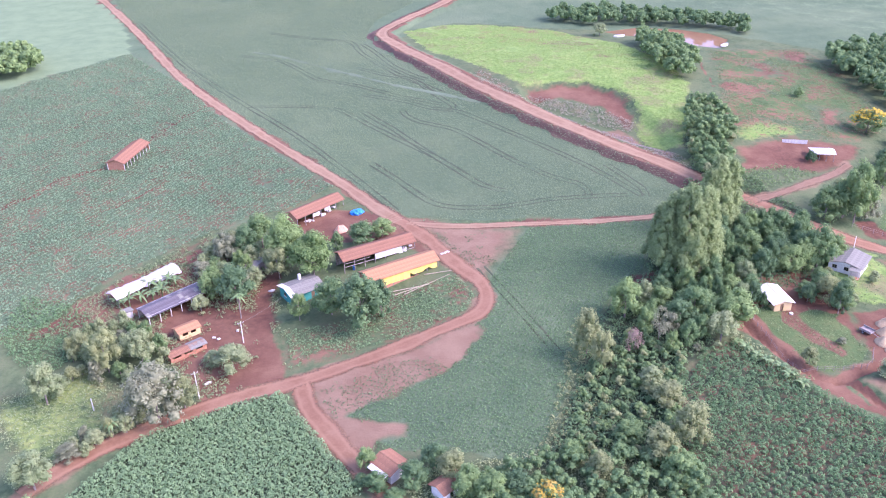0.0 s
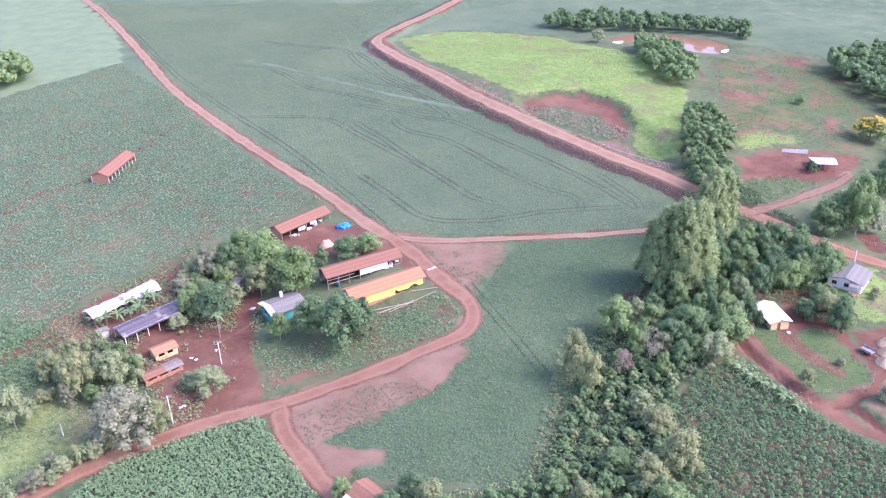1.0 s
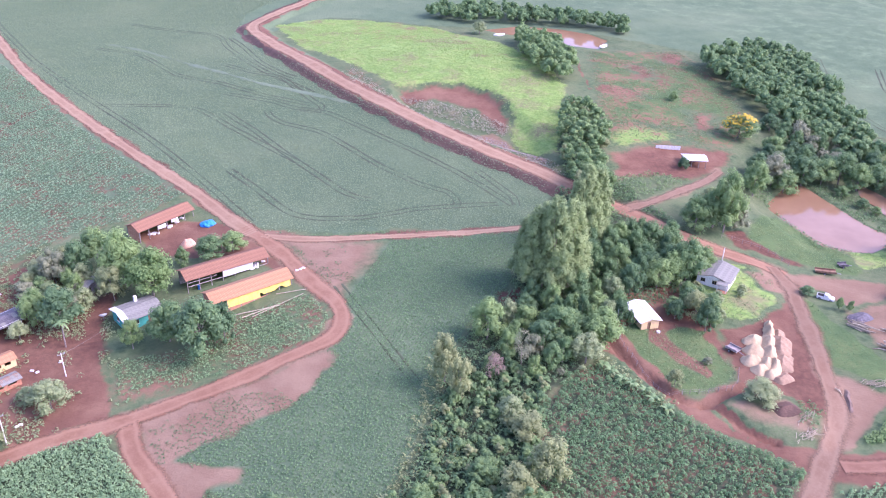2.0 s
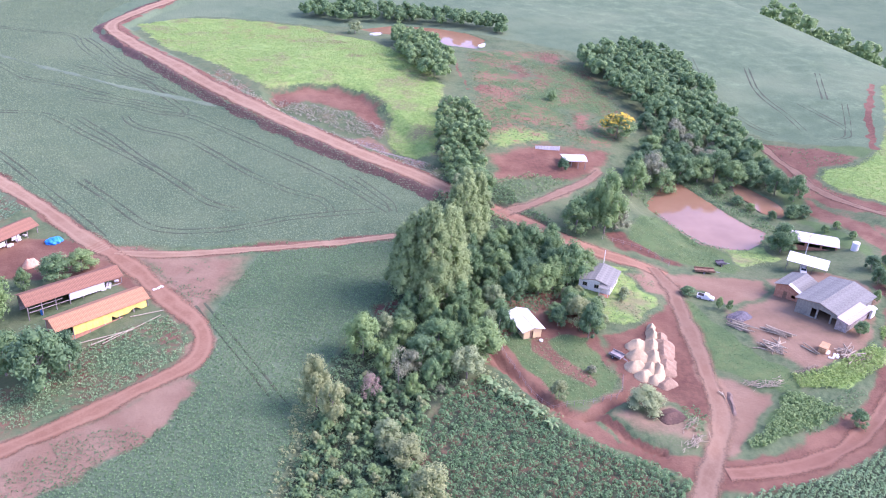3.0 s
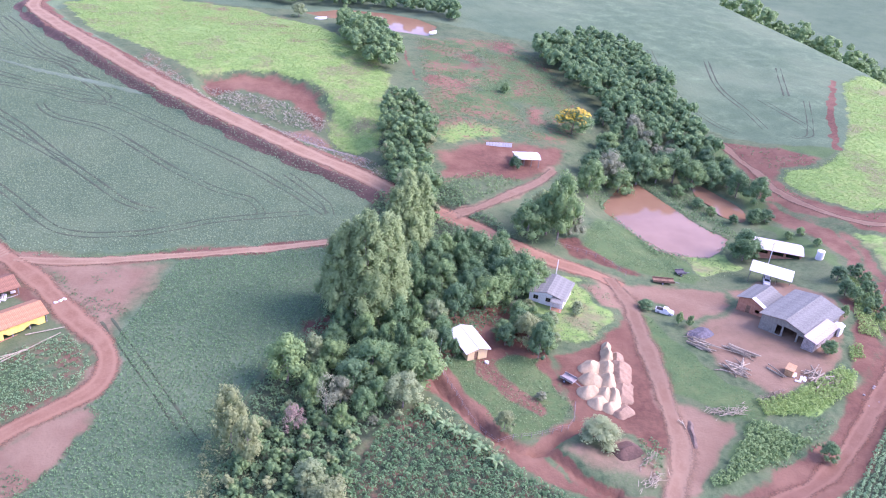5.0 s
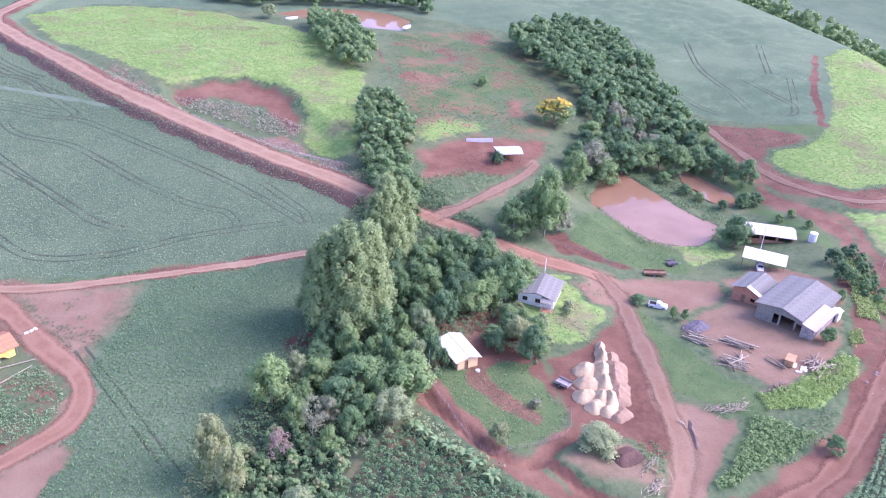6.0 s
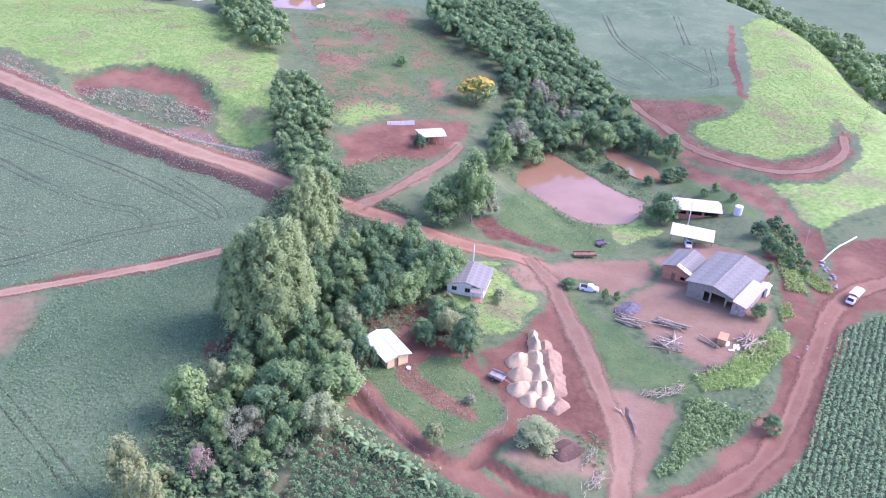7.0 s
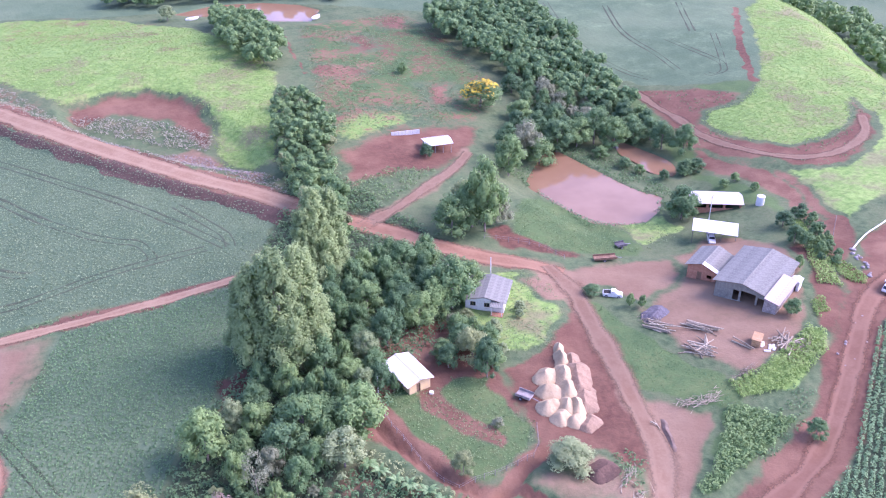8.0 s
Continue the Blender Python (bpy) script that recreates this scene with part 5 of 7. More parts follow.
def cards(rnd, blobs, count, size, fill=0.35, flat=0.0, lean=0.36):
    """Many small leaf sprays set over a cluster of rounded clumps: corners and faces of kite-shaped pieces."""
    w = np.array([b[3] * b[3] for b in blobs])
    pick = rnd.choice(len(blobs), count, p=w / w.sum())
    b = np.array(blobs)[pick]
    d = rnd.normal(size=(count, 3))
    d /= np.linalg.norm(d, axis=1)[:, None]
    d[:, 2] = np.where(d[:, 2] < -0.45, -d[:, 2], d[:, 2])
    r = b[:, 3] * (1 - fill * rnd.random(count) ** 2) * (1 + 0.10 * rnd.normal(size=count))
    p = b[:, :3] + d * r[:, None] * np.array([1, 1, 1])
    p[:, 2] += (b[:, 4] - 1) * d[:, 2] * r
    n = d + rnd.normal(size=(count, 3)) * lean + np.array([0, 0, 0.35 + flat])
    n /= np.linalg.norm(n, axis=1)[:, None]
    t = np.cross(n, rnd.normal(size=(count, 3)))
    t /= np.linalg.norm(t, axis=1)[:, None]
    u = np.cross(n, t)
    s = (size * rnd.uniform(0.6, 1.35, count))[:, None]
    v = np.stack([p - t * s - u * s * 0.7, p + t * s * 1.35 + n * s * 0.2, p - t * s * 0.7 + u * s * 0.75 + n * s * 0.15], 1).reshape(-1, 3)
    f = np.arange(count * 3).reshape(-1, 3)
    return v, f


def cards_mesh(name, v, f, material):
    """Separate flat pieces as one mesh."""
    mesh = bpy.data.meshes.new(name)
    mesh.vertices.add(len(v))
    mesh.vertices.foreach_set("co", np.asarray(v, np.float32).ravel())
    mesh.loops.add(f.size)
    mesh.loops.foreach_set("vertex_index", f.ravel().astype(np.int32))
    mesh.polygons.add(len(f))
    mesh.polygons.foreach_set("loop_start", np.arange(0, f.size, f.shape[1], dtype=np.int32))
    mesh.update(calc_edges=True)
    mesh.materials.append(material)
    return mesh


def ball():
    """Corners and faces of a many-sided lump, for the hearts of leaf clumps."""
    bm = bmesh.new()
    bmesh.ops.create_icosphere(bm, subdivisions=1, radius=1.0)
    v, f = np.array([q.co[:] for q in bm.verts]), np.array([[q.index for q in p.verts] for p in bm.faces])
    bm.free()
    return v, f


BALL_V, BALL_F = ball()


def hearts(rnd, blobs, size=0.64):
    """The dense, shaded inside of each leaf clump: a rough many-sided lump."""
    rng, n = np.random.default_rng(rnd.randrange(10 ** 6)), len(BALL_V)
    b = np.array(blobs)
    v = BALL_V[None] * (b[:, 3] * size)[:, None, None] * rng.uniform(0.75, 1.15, (len(b), n, 1))
    v[:, :, 2] *= b[:, 4][:, None]
    v += b[:, None, :3]
    return v.reshape(-1, 3), (BALL_F[None] + np.arange(len(b))[:, None, None] * n).reshape(-1, 3)


def crown_mesh(name, v, f, hv, hf, material):
    """Leaf sprays and the hearts of their clumps as one crown."""
    k, v = len(v), np.concatenate([np.asarray(v, float), np.asarray(hv, float)])
    hf = np.asarray(hf) + k
    mesh = bpy.data.meshes.new(name)
    mesh.vertices.add(len(v))
    mesh.vertices.foreach_set("co", v.astype(np.float32).ravel())
    mesh.loops.add(f.size + hf.size)
    mesh.loops.foreach_set("vertex_index", np.concatenate([f.ravel(), hf.ravel()]).astype(np.int32))
    mesh.polygons.add(len(f) + len(hf))
    mesh.polygons.foreach_set("loop_start", np.arange(0, f.size + hf.size, 3).astype(np.int32))
    mesh.update(calc_edges=True)
    mesh.materials.append(material)
    return mesh


def clumps(rnd, h, r, n, low=0.4, column=False, stretch=1.0):
    out = []
    for i in range(n):
        if column:
            k = (i + 0.5) / n
            z = h * (low + (0.97 - low) * k)
            reach = r * (0.9 - 0.68 * k ** 1.5)
            a = i * 2.4 + rnd.uniform(-0.5, 0.5)
            q = reach * math.sqrt(rnd.uniform(0.2, 1))
            out.append((q * math.cos(a), q * math.sin(a), z, r * rnd.uniform(0.2, 0.34) * (1.1 - 0.5 * k), stretch))
        else:
            a, k = i * 2.4 + rnd.uniform(-0.4, 0.4), math.sqrt((i + 0.5) / n)
            q = r * 0.7 * k * rnd.uniform(0.8, 1.12)
            z = h * (low + (0.84 - low) * math.sqrt(max(0.0, 1 - (0.95 * k) ** 2)) * (1.0 if i % 3 else rnd.uniform(0.15, 0.75)) * rnd.uniform(0.85, 1.08))
            out.append((q * math.cos(a), q * math.sin(a), z, r * rnd.uniform(0.19, 0.36), stretch))
    return out


def trunk_bm(rnd, h, thick, blobs, bare=0.35):
    bm = bmesh.new()
    top = Vector((rnd.uniform(-0.3, 0.3), rnd.uniform(-0.3, 0.3), h * 0.62))
    fork = Vector((top.x * 0.4, top.y * 0.4, h * bare))
    rod(bm, (0, 0, -0.6), fork, thick, thick * 0.75)
    rod(bm, fork, top, thick * 0.72, thick * 0.35)
    for b in list(blobs)[::max(1, len(blobs) // 6)]:
        rod(bm, fork.lerp(top, rnd.uniform(0, 0.7)), (b[0], b[1], b[2]), thick * 0.34, thick * 0.08, 5)
    return bm


KINDS = {  # leaves, clumps, sprays, spray size, lowest leaves, column, stretch, trunk
    "mid": (L_MID, 30, 3000, 0.19, 0.12, False, 0.95, 0.2), "deep": (L_DEEP, 30, 3000, 0.19, 0.10, False, 0.95, 0.2), "olive": (L_OLIVE, 26, 2700, 0.18, 0.14, False, 0.95, 0.18),
    "bright": (L_BRIGHT, 30, 4600, 0.19, 0.16, False, 0.9, 0.22), "grey": (L_GREY, 28, 2900, 0.165, 0.12, False, 0.95, 0.16), "dark": (L_DEEP, 28, 4600, 0.18, 0.10, False, 1.0, 0.2),
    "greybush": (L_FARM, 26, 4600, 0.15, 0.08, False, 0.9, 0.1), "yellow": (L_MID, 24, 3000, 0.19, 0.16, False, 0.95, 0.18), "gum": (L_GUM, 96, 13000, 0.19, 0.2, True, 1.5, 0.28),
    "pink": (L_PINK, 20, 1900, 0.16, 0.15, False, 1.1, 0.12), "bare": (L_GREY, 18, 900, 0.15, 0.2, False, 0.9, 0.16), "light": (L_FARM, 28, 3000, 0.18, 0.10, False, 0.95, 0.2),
}
PLAIN = {"mid": "leafy mid-green broadleaved tree", "deep": "dense dark green broadleaved tree", "olive": "olive-green tree with thin upper leaves", "bright": "broad bright green shade tree", "grey": "pale grey-green flowering tree", "dark": "round dark green mango-like tree",
         "greybush": "wide light green bush on red earth", "yellow": "spreading tree in full yellow blossom", "gum": "tall pale-barked gum tree with drooping leaves", 
         "light": "leafy light green broadleaved tree", "pink": "small tree with pinkish dry leaves", "bare": "half-bare grey tree with open branches"}
STEMS = {}


def tree_stem(kind, variant):
    """The first tree of its kind and variant; later ones are copies of it. 9 m tall and 4.5 m in radius (gum: 26 m, 5 m)."""
    key = (kind, variant)
    if key in STEMS:
        return STEMS[key]
    leaves, n, count, size, low, column, stretch, thick = KINDS[kind]
    h, r = (26, 5) if column else (9, 4.5)
    pr, rnd = random.Random(str(key)), np.random.default_rng(sum(map(ord, kind)) * 7 + variant)
    blobs = clumps(pr, h, r, n, low, column, stretch)
    v, f = cards(rnd, blobs, count, size)
    crown = cards_mesh("crown", v, f, leaves) if kind in ("bare", "pink") else crown_mesh("crown", v, f, *hearts(pr, blobs), leaves)
    STEMS[key] = (mesh_of("trunk", trunk_bm(pr, h, thick, blobs, 0.45 if column else 0.3), M_GUMBARK if column else M_BARK), crown, h, r)
    if kind == "yellow":
        top = [b for b in blobs if b[2] > h * 0.5]
        v, f = cards(rnd, [(x, y, z + 0.25, q, s) for x, y, z, q, s in top], 560, 0.32)
        STEMS[key] += (cards_mesh("blossom", v, f, L_YELLOW),)
    return STEMS[key]


def plant_tree(x, y, h, r, kind, rnd, group, name="tree"):
    stem = tree_stem(kind, rnd.randrange(3))
    m = at(x, y, rnd.uniform(0, 360)) @ Matrix.Diagonal((r / stem[3], r / stem[3], h / stem[2], 1))
    label = PLAIN[kind]
    if h < 3.2 and kind not in ("greybush", "pink"):
        name, label = "shrub", PLAIN[kind].replace("tree", "shrub").replace("tall ", "")
    ob = new(name)
    ob.empty_display_size = 0.2
    ob.matrix_world = m
    tagged(ob, label + (" beside the farm buildings" if group == "farm trees" else ""), "shrub" if name == "shrub" else "tree", group)
    for key, mesh in zip(("trunk", "crown", "blossom"), (stem[0], stem[1], *stem[4:])):
        p = new(key, mesh)
        p.parent = ob
    return ob


rnd = random.Random(7)
planted = []
for group, rows in TREES.items():
    for x, y, h, r, kind in rows:
        plant_tree(x, y, h, r, kind, rnd, group)
        planted.append((x, y, r))


def fill_wood(area, kinds, gap, heights, radii, group, tries=900):
    """Trees through a wood, no two too close."""
    xs, ys = [q[0] for q in area], [q[1] for q in area]
    for _ in range(tries):
        x, y = rnd.uniform(min(xs), max(xs)), rnd.uniform(min(ys), max(ys))
        r = rnd.uniform(*radii)
        if within(area, np.array([x]), np.array([y]), 0.1)[0] < 0.5 or any((x - a) ** 2 + (y - b) ** 2 < (gap * (r + c)) ** 2 for a, b, c in planted):
            continue
        planted.append((x, y, r))
        plant_tree(x, y, rnd.uniform(*heights) * (0.6 + 0.4 * r / radii[1]), r, rnd.choice(kinds), rnd, group)


fill_wood(WOODS["strip_south"], ["mid", "deep", "mid", "deep", "light", "mid", "grey", "deep", "mid"], 0.6, (6, 11), (1.8, 4.0), "trees of the wooded strip")
fill_wood(WOODS["strip_middle"], ["mid", "deep", "deep", "mid", "deep", "dark"], 0.57, (7, 12), (2.4, 4.4), "trees of the wooded strip")
for key in ("farm_bush", "roadside_bush", "shed_trees", "house_trees"):
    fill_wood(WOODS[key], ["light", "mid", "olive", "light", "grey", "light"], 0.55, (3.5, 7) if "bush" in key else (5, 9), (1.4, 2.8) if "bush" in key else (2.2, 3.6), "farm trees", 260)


def far_wood(area, gap, heights, radii, label, seed, leaves, count=560, size=0.58, tries=900):
    """A distant wood as one mass of many crowns."""
    pr, rnd_np = random.Random(seed), np.random.default_rng(seed)
    xs, ys = [q[0] for q in area], [q[1] for q in area]
    spots, vs, fs, k, core_v, core_f, core_k = [], [], [], 0, [], [], 0
    for _ in range(tries):
        x, y = pr.uniform(min(xs), max(xs)), pr.uniform(min(ys), max(ys))
        r = pr.uniform(*radii)
        if within(area, np.array([x]), np.array([y]), 0.1)[0] < 0.5 or any((x - a) ** 2 + (y - b) ** 2 < (gap * (r + c)) ** 2 for a, b, c in spots):
            continue
        spots.append((x, y, r))
        h = pr.uniform(*heights)
        blobs = [(x + a, y + b, float(land(x, y)) + c, q, s) for a, b, c, q, s in clumps(pr, h, r, 9, 0.2, False, 0.9)]
        v, f = cards(rnd_np, blobs, count, size)
        vs.append(v)
        fs.append(f + k)
        k += len(v)
        core, sides = hearts(pr, blobs)
        core_f.append(np.asarray(sides) + core_k)
        core_v.append(core)
        core_k += len(core)
    mesh = crown_mesh("wood", np.concatenate(vs), np.concatenate(fs), np.concatenate(core_v), np.concatenate(core_f), leaves)
    return tagged(new("wood", mesh), label, "woodland", kind="stuff")


far_wood(WOODS["pond_wood"], 0.5, (7, 11), (3.0, 5.5), "dense dark green woodland on the slope above the pond", 21, L_MID, 620, 0.55)
fill_wood(WOODS["pond_bank_wood"], ["mid", "deep", "grey", "deep"], 0.55, (6, 10), (2.6, 4.6), "trees of the pond wood")
far_wood(WOODS["far_wood"], 0.6, (5, 9), (2.6, 4.6), "dark green trees behind the distant pond", 22, L_MID)
far_wood(WOODS["far_clump"], 0.52, (6, 11), (2.6, 4.6), "clump of dark trees beside the distant pond", 25, L_MID, 700, 0.5)
far_wood(WOODS["strip_north"], 0.6, (4.5, 13), (1.6, 3.8), "row of mid-green trees along the stream", 26, L_MID, 900, 0.36)
far_wood(WOODS["strip_north"], 1.5, (5, 8), (2.0, 3.0), "pale crowns among the stream trees", 27, L_OLIVE, 900, 0.3)
far_wood(WOODS["gully"], 0.85, (1.3, 3.0), (0.9, 2.0), "low mid-green scrub in the gully", 28, L_DEEP, 520, 0.19)
far_wood(WOODS["gully"], 1.2, (1.8, 4.6), (1.0, 2.2), "leafy green bushes in the gully", 29, L_MID, 560, 0.19)
far_wood(WOODS["gully"], 2.0, (1.6, 4.2), (0.9, 1.8), "olive bushes in the gully", 30, L_OLIVE, 460, 0.18)
plant_tree(87.3, 393.3, 6.5, 4.2, "light", rnd, "trees beside the distant pond")
plant_tree(75.2, 152.4, 4.6, 0.9, "deep", rnd, "house trees")
far_wood([(4, 101), (18, 105), (42, 103), (44, 82), (6, 84)], 0.62, (3.5, 7), (1.5, 3.2), "mixed low trees below the gully", 31, L_MID, 700, 0.24)
far_wood(WOODS["corner_wood"], 0.5, (8, 13), (4, 5.5), "dense wood at the edge of the crop field", 23, L_MID)
far_wood([(345, 340), (352, 300), (336, 270), (318, 235), (300, 205), (335, 190), (375, 250), (395, 330), (385, 420), (350, 470), (340, 420)], 0.6, (12, 17), (5, 7), "dark woodland in the valley behind the crest", 24, L_MID, 480, 0.75)
fill_wood(WOODS["edge_wood"], ["mid", "deep"], 0.7, (2.0, 3.6), (1.0, 1.7), "trees along the bank")


# ---- wheel tracks in the fields ----
M_TRACK = mottled("trodden crop", (0.042, 0.066, 0.034), (0.08, 0.094, 0.05), 0.6, world_place=True)
M_RIDGE = mottled("pale crop on a contour bank", (0.12, 0.175, 0.105), (0.16, 0.215, 0.13), 0.5, world_place=True)
M_EARTH = mottled("dark red earth", (0.075, 0.046, 0.0328), (0.135, 0.08, 0.0563), 0.8, world_place=True)


def beside(line, gap):
    pts, out = spaced(line, 2.0), []
    for i, (x, y) in enumerate(pts):
        ax, ay = pts[max(0, i - 1)]
        bx, by = pts[min(len(pts) - 1, i + 1)]
        l = math.hypot(bx - ax, by - ay) or 1
        out.append((x - (by - ay) / l * gap, y + (bx - ax) / l * gap))
    return out[::3] + [out[-1]] if len(out) > 12 else out


for key in ("a1", "a2", "a3", "a4", "a5", "a6", "a8", "e1", "e2", "e3", "e5", "e6", "m1", "m2", "m3", "west_pair", "diag"):
    for gap in (-1.0, 1.0):
        ribbon("wheel_track", 0.5, beside(LINES[key], gap), M_TRACK, "pressed wheel track through the green crop", "track", 0.07, 1.0, rag=0.2, cells=2)
ribbon("contour_bank", 1.6, LINES["contour"], M_RIDGE, "pale grassy contour bank across the field", "bank", 0.12, 1.0, rag=0.7, cells=4)


ribbon("road_bank", 3.0, beside(ROADS["main_road"][1], -5.2), M_EARTH, "steep dark red earth bank below the graded road", "bank", 0.14, 1.0, rag=1.0, cells=5)


# ---- plants with a shape of their own ----
def blade(bm, root, turn, length, wide, rise, droop, parts=5):
    """A long leaf that rises and bends over."""
    c, s = math.cos(turn), math.sin(turn)
    rows = []
    for i in range(parts + 1):
        t = i / parts
        d, z, w = length * t, rise * t - droop * t * t, wide * math.sin(math.pi * (0.12 + 0.86 * t)) * 0.5
        rows.append([bm.verts.new((root[0] + c * d - s * k * w, root[1] + s * d + c * k * w, root[2] + z - 0.12 * abs(k) * w)) for k in (-1, 0, 1)])
    for a, b in zip(rows, rows[1:]):
        for k in (0, 1):
            bm.faces.new((a[k], a[k + 1], b[k + 1], b[k]))


M_BANANA = mottled("banana leaf", (0.09, 0.17, 0.06), (0.19, 0.29, 0.11), 2.0, 0.5)


def banana(x, y, tall, seed):
    pr = random.Random(seed)
    ob = thing("banana_plant", "banana plant with broad arching green leaves", "plant", at(x, y, pr.uniform(0, 360)), "banana plants")
    part("stem", rod(bmesh.new(), (0, 0, -0.3), (0, 0, tall * 0.55), 0.16, 0.1), M_BANANA, ob)
    for i in range(9):
        bm = bmesh.new()
        blade(bm, (0, 0, tall * 0.52), i * 2.4 + pr.uniform(-0.3, 0.3), tall * pr.uniform(0.55, 0.8), 0.55, tall * pr.uniform(0.4, 0.75), tall * pr.uniform(0.4, 0.8))
        part("leaf", bm, M_BANANA, ob)


for i, (x, y) in enumerate([(-74.5, 181.1), (-71.8, 179.1), (-70.0, 183.2), (-68.2, 181.7), (-75.4, 175.0), (-77.9, 173.3), (-72.8, 176.0), (-80.8, 173.6), (-70.6, 177.2)]):
    banana(x, y, 4.2 - 0.15 * (i % 4), i)
for i, (x, y) in enumerate([(69.9, 128.8), (70.7, 126.1), (72.1, 122.6), (64.0, 137.9), (65.2, 135.8), (66.6, 132.9), (68.0, 131.2)]):
    banana(x, y, 2.4, 20 + i)


def palm(x, y, tall, seed, label):
    pr = random.Random(seed)
    ob = thing("palm_tree", label, "palm", at(x, y))
    part("trunk", rod(bmesh.new(), (0, 0, -0.4), (0.1, 0, tall), 0.17, 0.11), M_BARK, ob)
    for i in range(13):
        bm = bmesh.new()
        blade(bm, (0.1, 0, tall), i * 2.4, pr.uniform(1.7, 2.4), 0.5, pr.uniform(0.6, 1.8), pr.uniform(1.2, 2.6))
        part("frond", bm, M_BANANA, ob)


palm(-48.9, 165.6, 6.4, 1, "slender palm tree standing in the farmyard")
palm(-68.6, 124.6, 3.6, 2, "small thin palm beside the dirt road")


# ---- poles, fences and rails ----
def utility_pole(x, y, tall, label, arm=True):
    ob = thing("utility_pole", label, "pole", at(x, y, 30))
    part("shaft", rod(bmesh.new(), (0, 0, -0.6), (0, 0, tall), 0.13, 0.09, 8), M_PLASTER, ob)
    if arm:
        part("crossarm", box(bmesh.new(), -0.8, 0.8, -0.06, 0.06, tall - 0.5, tall - 0.36), M_WOOD, ob)
        for px in (-0.7, 0, 0.7):
            part("insulator", rod(bmesh.new(), (px, 0, tall - 0.36), (px, 0, tall - 0.18), 0.05), M_PLASTER, ob)
    return ob


utility_pole(-53.3, 135.4, 7.2, "pale concrete utility pole beside the dirt road")
utility_pole(-46.8, 155.4, 6.0, "leaning pale utility pole in the farmyard")
utility_pole(-75.0, 133.0, 3.2, "short pale post standing in the meadow", False)
utility_pole(171.8, 180.2, 7.4, "grey utility pole between the white-roofed sheds")
utility_pole(108.2, 176.6, 5.6, "thin antenna mast behind the white house", False)
utility_pole(72.4, 153.2, 4.2, "weathered post at the corner of the lawn", False)


def wire(a, b, sag, label):
    bm = bmesh.new()
    n = 14
    pts = [Vector(a).lerp(Vector(b), i / n) - Vector((0, 0, sag * 4 * (i / n) * (1 - i / n))) for i in range(n + 1)]
    for p, q in zip(pts, pts[1:]):
        rod(bm, p, q, 0.025, None, 4)
    solo("power_line", bm, M_FIBRE, label, "cable", Matrix())


wire((-46.8, 155.4, float(land(-46.8, 155.4)) + 5.6), (-37.5, 170.3, float(land(-34.6, 173.9)) + 2.9), 0.5, "thin pale power line to the farmhouse")


def fence(line, step, tall, label, rails=2, post=0.06, material=None):
    pts = spaced(line, step)
    ob = thing("fence", label, "fence", Matrix())
    for x, y in pts:
        z = float(land(x, y))
        part("post", rod(bmesh.new(), (x, y, z - 0.4), (x, y, z + tall), post, post * 0.85, 5), material or M_WOOD, ob)
    for k in range(rails):
        bm = bmesh.new()
        for (ax, ay), (bx, by) in zip(pts, pts[1:]):
            za, zb = float(land(ax, ay)) + tall * (0.9 - 0.4 * k), float(land(bx, by)) + tall * (0.9 - 0.4 * k)
            rod(bm, (ax, ay, za), (bx, by, zb), 0.02 if not material else 0.05, None, 4)
        part("wire" if not material else "rail", bm, material or M_WOOD, ob)


fence(LINES["lawnfence"], 1.8, 1.2, "wire fence on grey posts round the shack lawn")
fence(LINES["pondfence"], 1.9, 1.3, "post and wire fence beside the red road")
fence(LINES["redrail"], 2.2, 1.2, "wooden fence along the red bank")
wall = thing("plank_wall", "low whitewashed plank barrier beside the red field", "barrier", Matrix())
pts = spaced(LINES["whiterail"], 2.4)
for (ax, ay), (bx, by) in zip(pts, pts[1:]):
    bm = bmesh.new()
    za, zb = float(land(ax, ay)), float(land(bx, by))
    rod(bm, (ax, ay, za + 0.25), (bx, by, zb + 0.25), 0.17, None, 6)
    part("plank", bm, M_WHITE, wall)
pr = random.Random(5)
M_STONE = mottled("field stone", (0.22, 0.19, 0.18), (0.40, 0.36, 0.34), 2.0)


def stone(x, y, size, seed, label="rough grey field stone beside the track"):
    q = random.Random(seed)
    bm = bmesh.new()
    bmesh.ops.create_icosphere(bm, subdivisions=2, radius=size)
    for v in bm.verts:
        v.co *= 1 + 0.25 * noise.noise(v.co * 1.6 / size + Vector((seed, 0, 0)))
        v.co.z *= 0.65
    solo("stone", bm, M_STONE, label, "stone", at(x, y, q.uniform(0, 360), -size * 0.25), "stones along the track")


for i in range(18):
    t = i / 17
    x, y = (183.8 + (178.3 - 183.8) * t, 149.1 + (139.1 - 149.1) * t)
    stone(x + pr.uniform(-0.7, 0.7), y + pr.uniform(-0.7, 0.7), pr.uniform(0.25, 0.5), i)
for i in range(14):
    x, y = pr.uniform(150, 166), pr.uniform(121, 131)
    stone(x, y, pr.uniform(0.15, 0.35), 40 + i, "small grey stone on the red track")


